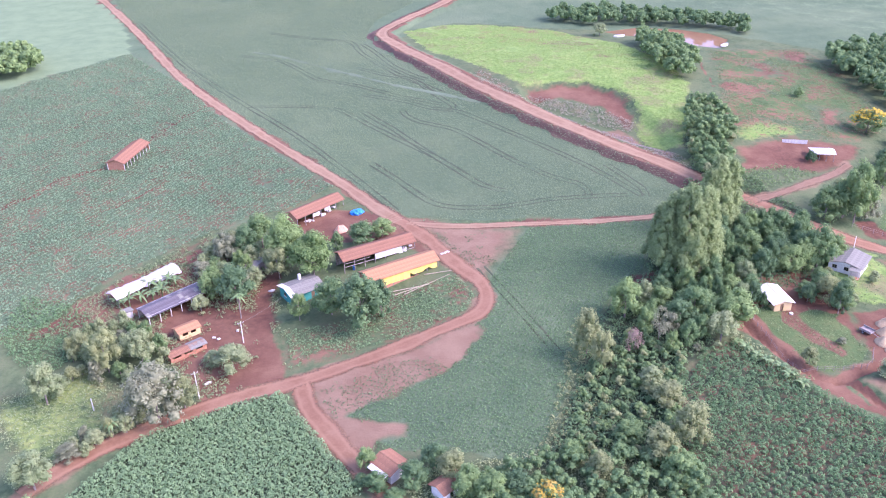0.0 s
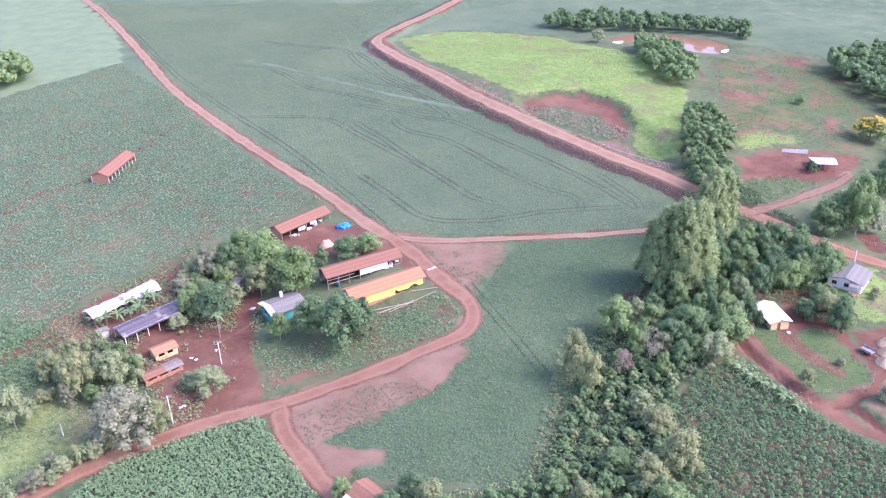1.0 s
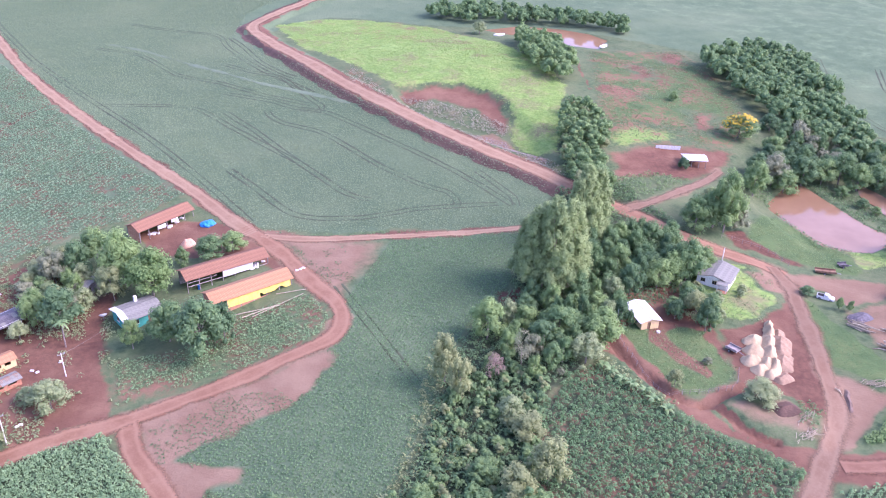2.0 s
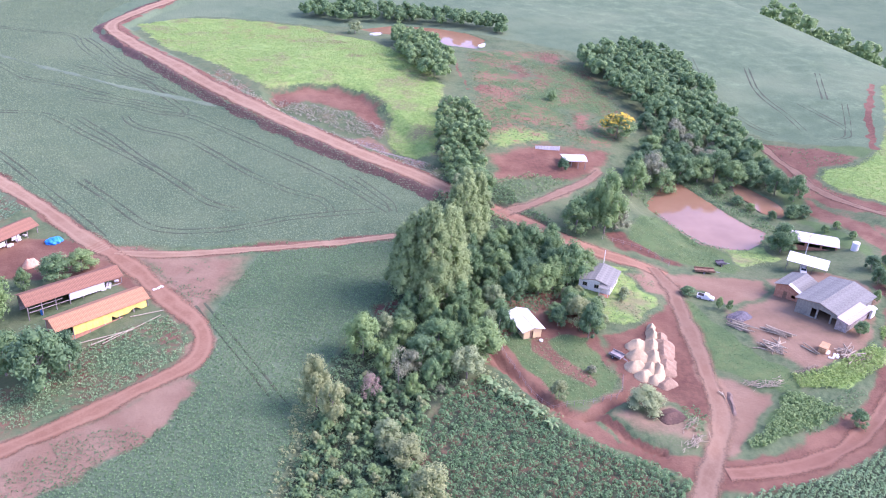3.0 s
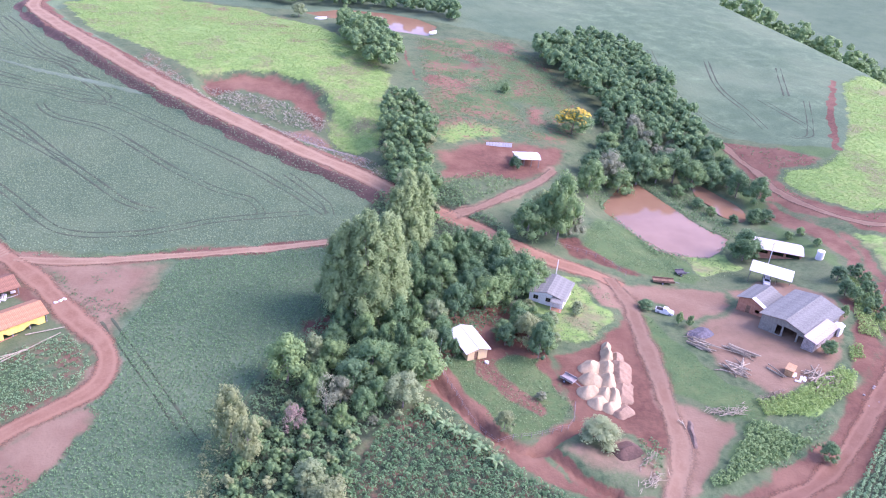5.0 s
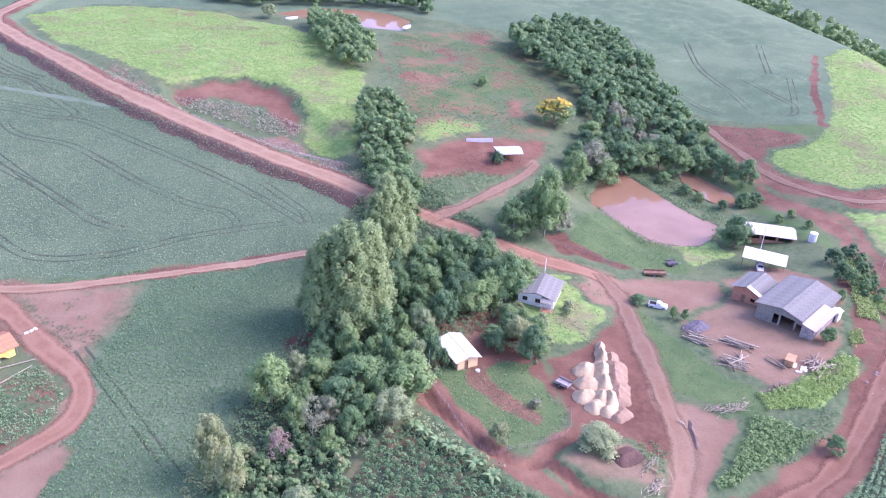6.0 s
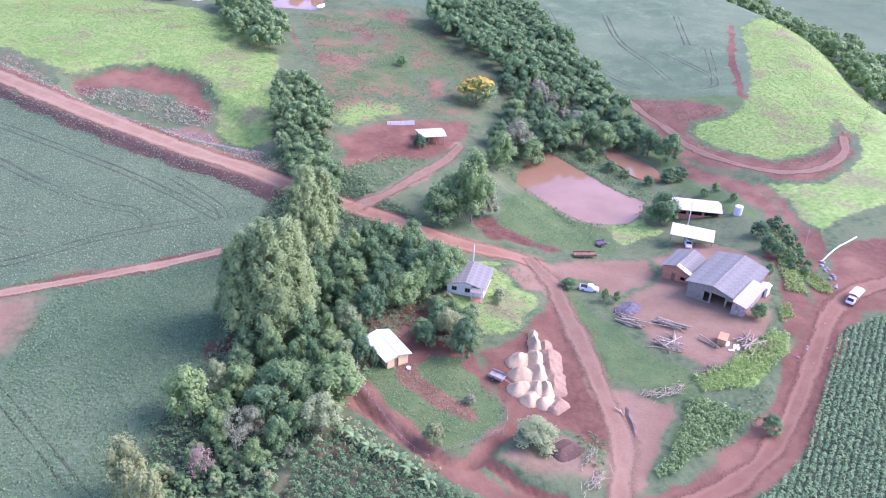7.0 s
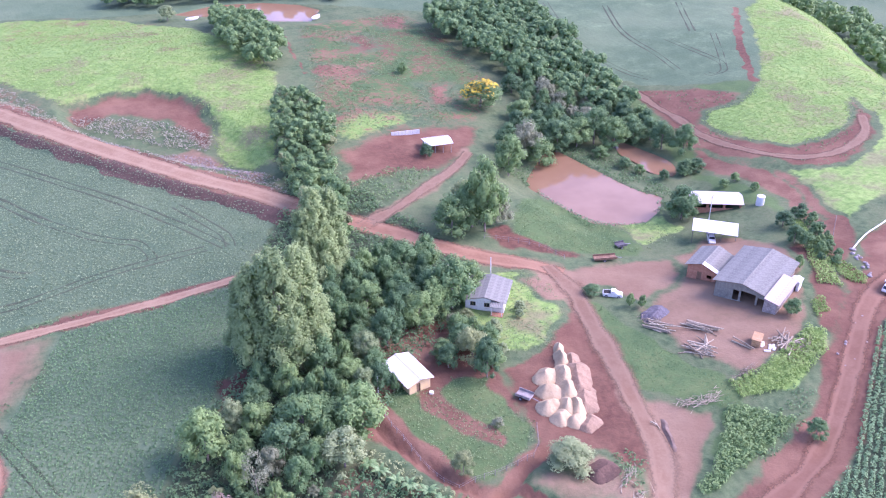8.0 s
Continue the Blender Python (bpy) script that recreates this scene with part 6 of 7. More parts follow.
# ---- sand heaps ----
def heap(x, y, turn, long, wide, tall, seed, material, label, name="sand_mound", group="dumped sand", crest=0.4, flat=0.0):
    """A dumped load: straight slopes at the angle of repose falling from a short, uneven crest."""
    bm = bmesh.new()
    n = 26
    rows = []
    for i in range(n + 1):
        rows.append([])
        for j in range(n + 1):
            px, py = (2 * i / n - 1) * long / 2, (2 * j / n - 1) * wide / 2
            wx, wy = px + 0.35 * noise.noise(Vector((px * 0.5, py * 0.5, seed))), py + 0.4 * noise.noise(Vector((px * 0.5, py * 0.5, seed + 9.0)))
            along_crest = max(0.0, abs(wx) - crest * long / 2) / ((1 - crest) * long / 2)
            a = 1 - math.hypot(along_crest, wy / (wide / 2))
            top = tall * (1 - 0.25 * (wx / long + 0.5)) * (0.92 + 0.16 * noise.noise(Vector((px * 0.6, seed * 1.7, 2.0))))
            z = top * min(max(a, 0.0), 1 - flat) + 0.05 * noise.noise(Vector((px * 2.2, py * 2.2, seed))) * min(1, max(a, 0) * 4)
            rows[-1].append(bm.verts.new((px, py, z - 0.3 * (a < 0.02))))
    for p, q in zip(rows, rows[1:]):
        for j in range(n):
            bm.faces.new((p[j], q[j], q[j + 1], p[j + 1]))
    solo(name, bm, material, label, "heap", at(x, y, turn), group)


for i, (x, y, turn, l, w, h) in enumerate([(101.2, 144.4, 20, 6.2, 5.2, 2.2), (104.2, 143.4, 58, 7.4, 4.8, 2.4), (99.6, 140.6, -25, 6.2, 5.0, 2.2), (102.6, 139.6, 58, 7.2, 4.8, 2.4), (97.4, 137.4, 10, 5.8, 5.0, 2.0),
                                             (100.0, 136.0, 50, 6.0, 4.6, 2.3), (97.8, 134.2, 20, 5.2, 4.6, 1.8), (101.4, 135.2, 62, 6.6, 4.4, 2.3), (99.6, 132.6, 20, 5.0, 4.4, 1.7), (106.4, 147.4, 62, 6.2, 3.4, 2.3), (108.0, 150.6, 62, 4.4, 2.6, 1.6)]):
    heap(x, y, turn, l * 0.92, w * 0.84, h * 1.12, i, M_SAND, "steep heap of dumped pale sand on red earth", crest=0.22, flat=0.06 if i % 3 == 0 else 0.0)
M_SANDPINK = mottled("reddish sand", (0.22, 0.145, 0.0907), (0.33, 0.23, 0.147), 1.5)
for i, (x, y, turn, l, w, h) in enumerate([(105.8, 141.4, 62, 11.0, 5.6, 1.9), (103.8, 136.6, 62, 8.0, 5.0, 1.4), (101.0, 131.0, 20, 5.0, 3.6, 1.1), (107.6, 145.6, 64, 7.0, 3.4, 1.5)]):
    heap(x, y, turn, l, w, h, 20 + i, M_SANDPINK, "low spread heap of reddish sand", crest=0.5)
heap(131.8, 151.6, 20, 7.0, 4.6, 0.9, 31, M_DARKROOF, "dark gravel heap at the edge of the yard", "dark_mound", "")
heap(-26.3, 205.0, 15, 4.2, 3.4, 2.2, 32, mottled("orange chaff", (0.50, 0.28, 0.18), (0.68, 0.42, 0.28), 1.5), "heap of orange chaff near the sheds", "chaff_heap", "")
heap(111.6, 123.4, 66, 8.5, 1.3, 0.5, 34, mottled("stony soil", (0.1, 0.064, 0.046), (0.2, 0.15, 0.115), 1.6), "low ridge of stony soil at the roadside", "soil_ridge", "", crest=0.5)
heap(96.0, 120.5, 10, 5.8, 4.6, 1.2, 33, M_EARTH, "mound of dark red earth", "earth_mound", "")


# ---- timber in the yard ----
def log(a, b, r, seed, name="log", label="weathered grey log lying in the yard", group="logs in the yard"):
    q = random.Random(seed)
    bm = bmesh.new()
    a, b = Vector(a), Vector(b)
    mid = (a + b) / 2 + Vector((q.uniform(-0.15, 0.15), q.uniform(-0.15, 0.15), 0))
    rod(bm, a, mid, r, r * 0.92, 8)
    rod(bm, mid, b, r * 0.92, r * 0.8, 8)
    solo(name, bm, M_LOG, label, "log", Matrix(), group)


def log_material():
    n = Nodes("bleached log", 0.9)
    p = n.local()
    bark = n.mix(n.step(n.noise(p, 6.0, 4), 0.35, 0.65), (0.2, 0.158, 0.105), (0.36, 0.3, 0.21))
    pale = n.mix(n.step(n.noise(p, 3.0, 4), 0.35, 0.65), (0.34, 0.285, 0.19), (0.52, 0.455, 0.325))
    n.colour(n.mix(n.step(n.random(), 0.3, 0.8), bark, pale)).bump(n.noise(p, 9.0, 4), 0.4, 0.03)
    return n.mat


M_LOG = log_material()


def pile(x, y, turn, count, long, spread, seed, tidy=8.0):
    q = random.Random(seed)
    for i in range(count):
        a = radians(turn + q.gauss(0, tidy))
        cx, cy = x + q.uniform(-1, 1) * spread * -math.sin(radians(turn)) + q.uniform(-0.5, 0.5), y + q.uniform(-1, 1) * spread * math.cos(radians(turn)) + q.uniform(-0.5, 0.5)
        l, r = long * q.uniform(0.55, 1.05) / 2, q.uniform(0.08, 0.17)
        z = 0.15 + 0.28 * (i % 3)
        ax, ay, bx, by = cx - math.cos(a) * l, cy - math.sin(a) * l, cx + math.cos(a) * l, cy + math.sin(a) * l
        log((ax, ay, float(land(ax, ay)) + z), (bx, by, float(land(bx, by)) + z), r, seed * 50 + i)


pile(135.4, 142.6, -62, 18, 6.6, 1.3, 1)
pile(130.4, 137.4, -60, 16, 6.0, 1.1, 2, 16)
pile(132.6, 138.2, 60, 7, 5.0, 0.9, 3, 25)
pile(129.0, 147.6, -62, 14, 5.6, 1.2, 4, 18)
pile(145.0, 131.0, 10, 24, 5.5, 1.9, 5, 40)
pile(138.2, 134.6, -72, 3, 5.0, 0.3, 6, 6)
pile(111.0, 126.4, 68, 2, 2.0, 0.3, 8, 20)
def brush(x, y, turn, long, wide, count, seed, label):
    """A low tangle of cut branches."""
    q = random.Random(seed)
    bm = bmesh.new()
    for _ in range(count):
        cx, cy, a = q.gauss(0, long * 0.25), q.gauss(0, wide * 0.25), q.gauss(0, 0.7)
        l, z = q.uniform(0.7, 2.0) / 2, q.uniform(0.05, 0.5)
        mid = Vector((cx, cy, z + q.uniform(0.0, 0.15)))
        one, two = Vector((cx - math.cos(a) * l, cy - math.sin(a) * l, z)), Vector((cx + math.cos(a) * l, cy + math.sin(a) * l, z + q.uniform(-0.05, 0.3)))
        rod(bm, one, mid, q.uniform(0.03, 0.07), 0.04, 5)
        rod(bm, mid, two, 0.04, 0.02, 5)
    ob = new("brush_pile", mesh_of("brush_pile", bm, M_LOG))
    ob.matrix_world = at(x, y, turn)
    tagged(ob, label, "brush", kind="stuff")


for i, (x, y, turn, l, w, n) in enumerate([(122.5, 126.6, 10, 6.5, 2.6, 60), (119.4, 127.6, -20, 4.0, 2.2, 36), (133.4, 128.6, 12, 6.0, 1.8, 44), (148.6, 129.4, 30, 6.0, 3.0, 60), (98.8, 117.6, 35, 5.5, 1.6, 34), (96.8, 112.8, 20, 6.0, 2.4, 50), (129.6, 150.2, -55, 6.0, 2.0, 46)]):
    brush(x, y, turn, l, w, n, 500 + i, "tangle of pale cut branches on the bare earth")
for i in range(9):
    q = random.Random(i + 300)
    bm = box(bmesh.new(), -q.uniform(0.4, 0.8), q.uniform(0.4, 0.8), -0.25, 0.25, 0, 0.16, 0.02)
    solo("slab", bm, M_PLASTER, "pale sawn slab beside the log pile", "timber", at(141.8 + q.uniform(-1.2, 1.2), 131.6 + q.uniform(-2.0, 2.0), q.uniform(0, 180), -0.02), "sawn slabs")


# ---- vehicles and yard things ----
M_RUBBER = mottled("tyre rubber", (0.02, 0.02, 0.02), (0.045, 0.042, 0.04), 3.0)
M_CAR = mottled("dusty white car paint", (0.62, 0.60, 0.58), (0.74, 0.72, 0.70), 1.0, 0.4, spec=0.5)
M_STEEL = mottled("painted grey steel", (0.20, 0.21, 0.23), (0.34, 0.35, 0.37), 1.5, 0.6)


def wheel(parent, x, y, r, wide=0.22):
    bm = bmesh.new()
    bmesh.ops.create_cone(bm, cap_ends=True, segments=16, radius1=r, radius2=r, depth=wide, matrix=pose(x, y, r, 90))
    bmesh.ops.bevel(bm, geom=[e for e in bm.edges if len(e.link_faces) == 2 and any(len(f.verts) > 4 for f in e.link_faces)], offset=0.04, segments=1, affect="EDGES")
    w = part("wheel", bm, M_RUBBER, parent)
    bm = bmesh.new()
    bmesh.ops.create_cone(bm, cap_ends=True, segments=12, radius1=r * 0.55, radius2=r * 0.55, depth=wide + 0.04, matrix=pose(x, y, r, 90))
    part("rim", bm, M_STEEL, w)


def hull(bm, sections):
    """A body from cross sections (x, half width, bottom, top, top half width)."""
    rows = [[bm.verts.new(v) for v in ((x, -w, a), (x, -w, (a + b) / 2), (x, -t, b), (x, t, b), (x, w, (a + b) / 2), (x, w, a))] for x, w, a, b, t in sections]
    for p, q in zip(rows, rows[1:]):
        for i in range(6):
            bm.faces.new((p[i], q[i], q[(i + 1) % 6], p[(i + 1) % 6]))
    bm.faces.new(rows[0][::-1])
    bm.faces.new(rows[-1])
    bmesh.ops.recalc_face_normals(bm, faces=bm.faces)
    return bm


def car(x, y, turn, label, pickup=False):
    ob = thing("pickup" if pickup else "car", label, "car", at(x, y, turn))
    part("body", hull(bmesh.new(), [(-2.05, 0.7, 0.45, 0.9, 0.66), (-1.9, 0.82, 0.3, 0.98, 0.78), (0.9, 0.84, 0.28, 0.98, 0.78), (1.9, 0.8, 0.3, 0.88, 0.7), (2.1, 0.68, 0.42, 0.72, 0.6)]), M_CAR, ob)
    if pickup:
        cab = part("cab", hull(bmesh.new(), [(-0.3, 0.78, 0.9, 1.5, 0.62), (0.5, 0.78, 0.9, 1.52, 0.62), (1.1, 0.78, 0.9, 1.0, 0.7)]), M_CAR, ob)
        part("bed", box(bmesh.new(), -1.85, -0.4, -0.66, 0.66, 0.86, 1.0), M_DARK, ob, "dark open load bed")
    else:
        cab = part("cab", hull(bmesh.new(), [(-1.7, 0.74, 0.92, 1.0, 0.7), (-1.2, 0.76, 0.92, 1.42, 0.58), (0.35, 0.76, 0.92, 1.45, 0.58), (1.1, 0.76, 0.92, 1.0, 0.7)]), M_CAR, ob)
    part("windscreen", hull(bmesh.new(), [(0.56, 0.62, 1.03, 1.36, 0.55), (1.06, 0.68, 1.0, 1.06, 0.66)]), M_GLASS, ob, "dark glass windscreen")
    for s in (-1, 1):
        part("side_window", box(bmesh.new(), -0.2 if pickup else -1.0, 0.45, s * 0.69 - 0.04, s * 0.69 + 0.04, 1.05, 1.35), M_GLASS, ob)
        part("headlight", box(bmesh.new(), 1.98, 2.08, s * 0.5 - 0.14, s * 0.5 + 0.14, 0.58, 0.72, 0.02), M_WHITE, ob)
        for wx in (-1.25, 1.3):
            wheel(ob, wx, s * 0.76, 0.32)


car(164.6, 171.6, -125, "dusty white car parked under the white carport")
car(129.2, 162.2, -38, "pale pickup parked beside a dark shrub", True)
truck = thing("farm_truck", "farm truck with a white canopy over its bed", "truck", at(177.6, 134.6, 200) @ Matrix.Scale(0.85, 4))
part("chassis", box(bmesh.new(), -3.0, 2.6, -0.5, 0.5, 0.55, 0.8), M_DARK, truck)
cab = part("cab", hull(bmesh.new(), [(1.0, 0.95, 0.7, 2.1, 0.85), (2.2, 0.95, 0.7, 2.1, 0.82), (2.75, 0.95, 0.7, 1.4, 0.9), (2.95, 0.9, 0.7, 1.3, 0.85)]), M_CAR, truck)
part("windscreen", hull(bmesh.new(), [(2.26, 0.8, 1.5, 2.02, 0.74), (2.78, 0.84, 1.36, 1.42, 0.82)]), M_GLASS, cab)
part("bed", box(bmesh.new(), -3.1, 0.8, -1.1, 1.1, 0.8, 1.3, 0.03), M_BROWNWOOD, truck, "brown timber load bed")
for px in (-2.9, 0.6):
    for py in (-1.0, 1.0):
        part("canopy_post", rod(bmesh.new(), (px, py, 1.2), (px, py, 2.4), 0.05), M_STEEL, truck)
bm = bmesh.new()
for i in range(9):
    a = -1.25 + 2.5 * i / 8
    for px in (-3.4, 1.1):
        bm.verts.new((px, a, 2.4 + 0.35 * (1 - (a / 1.25) ** 2)))
bm.verts.ensure_lookup_table()
for i in range(8):
    bm.faces.new((bm.verts[2 * i], bm.verts[2 * i + 1], bm.verts[2 * i + 3], bm.verts[2 * i + 2]))
canopy = part("canopy", bm, M_WHITE, truck, "taut white canopy")
canopy.modifiers.new("thick", "SOLIDIFY").thickness = 0.05
for wx in (-2.0, 2.0):
    for s in (-1, 1):
        wheel(truck, wx, s * 0.9, 0.45, 0.28)


def trailer(x, y, turn, long, label, wood):
    ob = thing("farm_trailer", label, "trailer", at(x, y, turn))
    part("deck", box(bmesh.new(), -long / 2, long / 2, -0.9, 0.9, 0.6, 0.75), wood, ob)
    for s in (-1, 1):
        part("side_board", box(bmesh.new(), -long / 2, long / 2, s * 0.88 - 0.04, s * 0.88 + 0.04, 0.75, 1.15), wood, ob)
        wheel(ob, -0.3, s * 0.98, 0.36)
    part("drawbar", rod(bmesh.new(), (long / 2, 0, 0.62), (long / 2 + 1.4, 0, 0.35), 0.06), M_STEEL, ob)


trailer(138.0, 176.6, -20, 5.2, "long flat brown farm trailer beside the road", M_BROWNWOOD)
trailer(94.9, 141.6, -58, 2.8, "small grey farm cart near the sand heaps", M_WOOD)
trailer(145.2, 180.2, -5, 2.4, "small dark cart on the grass by the road", M_DARKROOF)
M_CRATE = mottled("new timber", (0.36, 0.21, 0.10), (0.5, 0.32, 0.17), 2.0)
cabin = thing("timber_crate", "small orange-brown timber crate stack in the yard", "crate", at(140.8, 133.8, 35))
for k in range(4):
    part("board", box(bmesh.new(), -1.3, 1.3, -0.8, 0.8, 0.0 + k * 0.35, 0.31 + k * 0.35, 0.03), M_CRATE, cabin)
part("lid", box(bmesh.new(), -1.4, 1.4, -0.9, 0.9, 1.4, 1.5, 0.02), M_CRATE, cabin, "pale orange lid")
tank = thing("water_tank", "white round water tank on the grass", "tank", at(185.6, 177.8))
part("barrel", rod(bmesh.new(), (0, 0, -0.2), (0, 0, 2.3), 1.0, 0.95, 24), M_WHITE, tank)
part("lid", rod(bmesh.new(), (0, 0, 2.3), (0, 0, 2.5), 1.03, 0.5, 24), M_PLASTER, tank)
for i, (x, y) in enumerate([(102.2, 178.2), (103.8, 178.8)]):
    bm = rod(bmesh.new(), (0, 0, -0.2), (0, 0, 1.5), 0.6, 0.55, 16)
    solo("water_barrel", bm, M_WHITE, "white water barrel behind the house", "barrel", at(x, y), "water barrels")
bm = bmesh.new()
bmesh.ops.create_icosphere(bm, subdivisions=4, radius=1.0)
for v in bm.verts:
    v.co = Vector((v.co.x * 2.1, v.co.y * 1.5, max(-0.1, v.co.z) * 1.2))
    v.co *= 1 + 0.22 * noise.noise(v.co * 1.4) + 0.08 * noise.noise(v.co * 4.0)
solo("tarp_heap", bm, mottled("blue tarpaulin", (0.01, 0.17, 0.50), (0.03, 0.30, 0.72), 1.5, 0.45), "bright blue tarpaulin thrown over a heap", "tarpaulin", at(-22.0, 214.4, 20))
dish = thing("satellite_dish", "white satellite dish beside the teal farmhouse", "dish", at(-42.3, 174.2, 200))
bm = bmesh.new()
bmesh.ops.create_uvsphere(bm, u_segments=18, v_segments=10, radius=1.2)
bmesh.ops.delete(bm, geom=[v for v in bm.verts if v.co.z > -0.55], context="VERTS")
bowl = part("bowl", bm, M_WHITE, dish, m=pose(0, 0, 2.6, 40))
bowl.modifiers.new("thick", "SOLIDIFY").thickness = 0.03
part("mast", rod(bmesh.new(), (0, 0, -0.3), (0, 0.3, 1.8), 0.06), M_STEEL, dish)
well = rod(bmesh.new(), (0, 0, -0.2), (0, 0, 0.35), 0.45, 0.42, 14)
solo("wash_tub", well, M_PLASTER, "pale round washing tub beside the shack", "tub", at(80.9, 149.6))
tub = box(bmesh.new(), -1.0, 1.0, -0.8, 0.8, -0.5, 2.0, 0.03)
hutch = thing("tool_hutch", "tiny grey-roofed tool hutch beside the bananas", "hut", at(-77.1, 168.6, 40))
part("wall", tub, M_PLASTER, hutch)
part("roof", box(bmesh.new(), -1.3, 1.3, -1.1, 1.1, 2.0, 2.12), M_FIBRE, hutch)
rails = [((-13.2, 170.0), (-2.6, 171.6)), ((-8.7, 168.5), (3.0, 175.4)), ((-3.4, 176.6), (3.6, 177.0)), ((-11.0, 168.6), (-3.0, 172.0))]
for i, ((ax, ay), (bx, by)) in enumerate(rails):
    bm = bmesh.new()
    rod(bm, (ax, ay, float(land(ax, ay)) + 0.3), (bx, by, float(land(bx, by)) + 0.3), 0.12, 0.1, 6)
    solo("garden_rail", bm, M_LOG, "bleached timber rail edging the garden beds", "rail", Matrix(), "garden rails")
q = random.Random(77)
M_SACK = mottled("white sacks", (0.62, 0.61, 0.58), (0.78, 0.77, 0.74), 2.0)


def sack(x, y, size, lift=0.0, label="white feed sack lying at the shed"):
    bm = box(bmesh.new(), -size * 0.6, size * 0.6, -size * 0.4, size * 0.4, 0, size * 0.45, size * 0.12)
    solo("sack", bm, M_SACK, label, "sack", at(x, y, q.uniform(0, 180), -lift), "feed sacks")


def along(x, y, turn, u, v):
    c, s = math.cos(radians(turn)), math.sin(radians(turn))
    return x + u * c - v * s, y + u * s + v * c


for i in range(16):
    sack(*along(-34.4, 216.1, 43.8, q.uniform(-5, 6), q.uniform(-2.6, -0.8)), q.uniform(0.6, 1.1))
for i in range(7):
    sack(*along(-16.1, 189.0, 27.0, q.uniform(6, 10), q.uniform(-3.0, -1.0)), q.uniform(0.6, 1.0))
for i, (x, y) in enumerate([(2.5, 186.6), (3.2, 187.0), (1.6, 186.2), (-52.8, 140.4), (-52.2, 140.9), (-54.2, 158.0), (-53.0, 157.4), (-49.0, 160.4)]):
    sack(x, y, 0.7, label="scrap of white sacking on the red earth")
drum = rod(bmesh.new(), (0, 0, -0.1), (0, 0, 1.0), 0.35, 0.35, 14)
solo("blue_drum", drum, mottled("blue plastic", (0.02, 0.14, 0.42), (0.04, 0.22, 0.55), 1.0, 0.4), "blue plastic drum under the open shed", "drum", at(*along(-16.1, 189.0, 27.0, -7.5, -2.2)))
# added white solids in place of bright glinting patches at the far pond
for i, (x, y) in enumerate([(96.2, 391.0), (140.0, 370.0)]):
    bm = hull(bmesh.new(), [(-2.6, 0.3, 0.1, 0.5, 0.3), (-1.5, 1.0, 0, 0.7, 1.0), (1.5, 1.0, 0, 0.7, 1.0), (2.8, 0.2, 0.2, 0.8, 0.2)])
    solo("white_shelter", bm, M_WHITE, "small white shape standing in for a glinting patch near the distant pond", "shelter", at(x, y, 10 + 30 * i, -0.2))
bm = bmesh.new()
for i in range(8):
    box(bm, i * 1.0, i * 1.0 + 0.95, 0, 0.08, -0.3, 1.0)
solo("board_fence", bm, M_PLASTER, "low pale board fence on the red earth", "fence", at(118.4, 249.5, -14))


# ---- crops and grass ----
def scatter(name, label, category, area, row, gap, turn, tall, spread, count, size, leaves, keep=1.0, patch=9.0, seed=1, edge=0.0, lean=0.5, skip=(), clear=()):
    """Low plants in rows over an area, as one mass of leaves."""
    rng = np.random.default_rng(seed)
    a = np.array(area)
    c, s = math.cos(radians(turn)), math.sin(radians(turn))
    mid = a.mean(0)
    q = a - mid
    u, v = q[:, 0] * c + q[:, 1] * s, q[:, 1] * c - q[:, 0] * s
    U, V = np.meshgrid(np.arange(u.min(), u.max(), gap), np.arange(v.min(), v.max(), row))
    U, V = U.ravel() + rng.normal(size=U.size) * gap * 0.22, V.ravel() + rng.normal(size=U.size) * row * 0.1
    x, y = mid[0] + U * c - V * s, mid[1] + U * s + V * c
    ok = within(area, x, y, 0.2) > 0.5
    ok &= (0.5 + 0.5 * grain(x, y, patch, seed) + 0.25 * grain(x, y, patch / 4, seed + 3) + rng.normal(size=x.size) * 0.08) < keep * 1.25
    if edge:
        ok &= rng.random(x.size) < away([*area, area[0]], x, y) / edge
    for other in skip:
        ok &= within(AREA[other], x, y, 0.2) < 0.5
    for wide, line in ROADS.values():
        ok &= away(line, x, y) > wide / 2 + 0.3
    for line in clear:
        d = away(line, x, y)
        ok &= (d < 0.7) | (d > 1.35)
    x, y = x[ok], y[ok]
    grow = rng.uniform(0.7, 1.2, len(x)) * (1 + 0.25 * grain(x, y, patch * 2, seed + 5))
    X, Y, G = np.repeat(x, count), np.repeat(y, count), np.repeat(grow, count)
    n = len(X)
    d = rng.normal(size=(n, 3))
    d /= np.linalg.norm(d, axis=1)[:, None]
    d[:, 2] = np.abs(d[:, 2])
    p = np.column_stack([X + d[:, 0] * spread * G, Y + d[:, 1] * spread * G, np.repeat(land(x, y), count) + tall * G * (0.25 + 0.75 * d[:, 2])])
    nn = d * 0.8 + rng.normal(size=(n, 3)) * lean + np.array([0, 0, 0.6])
    nn /= np.linalg.norm(nn, axis=1)[:, None]
    t = np.cross(nn, rng.normal(size=(n, 3)))
    t /= np.linalg.norm(t, axis=1)[:, None]
    w = np.cross(nn, t)
    k = (size * rng.uniform(0.65, 1.3, n))[:, None]
    verts = np.stack([p - t * k - w * k * 0.6, p + t * k * 1.3, p - t * k * 0.5 + w * k * 0.75], 1).reshape(-1, 3)
    mesh = cards_mesh(name, verts, np.arange(n * 3).reshape(-1, 3), leaves)
    return tagged(new(name, mesh), label, category, kind="stuff")


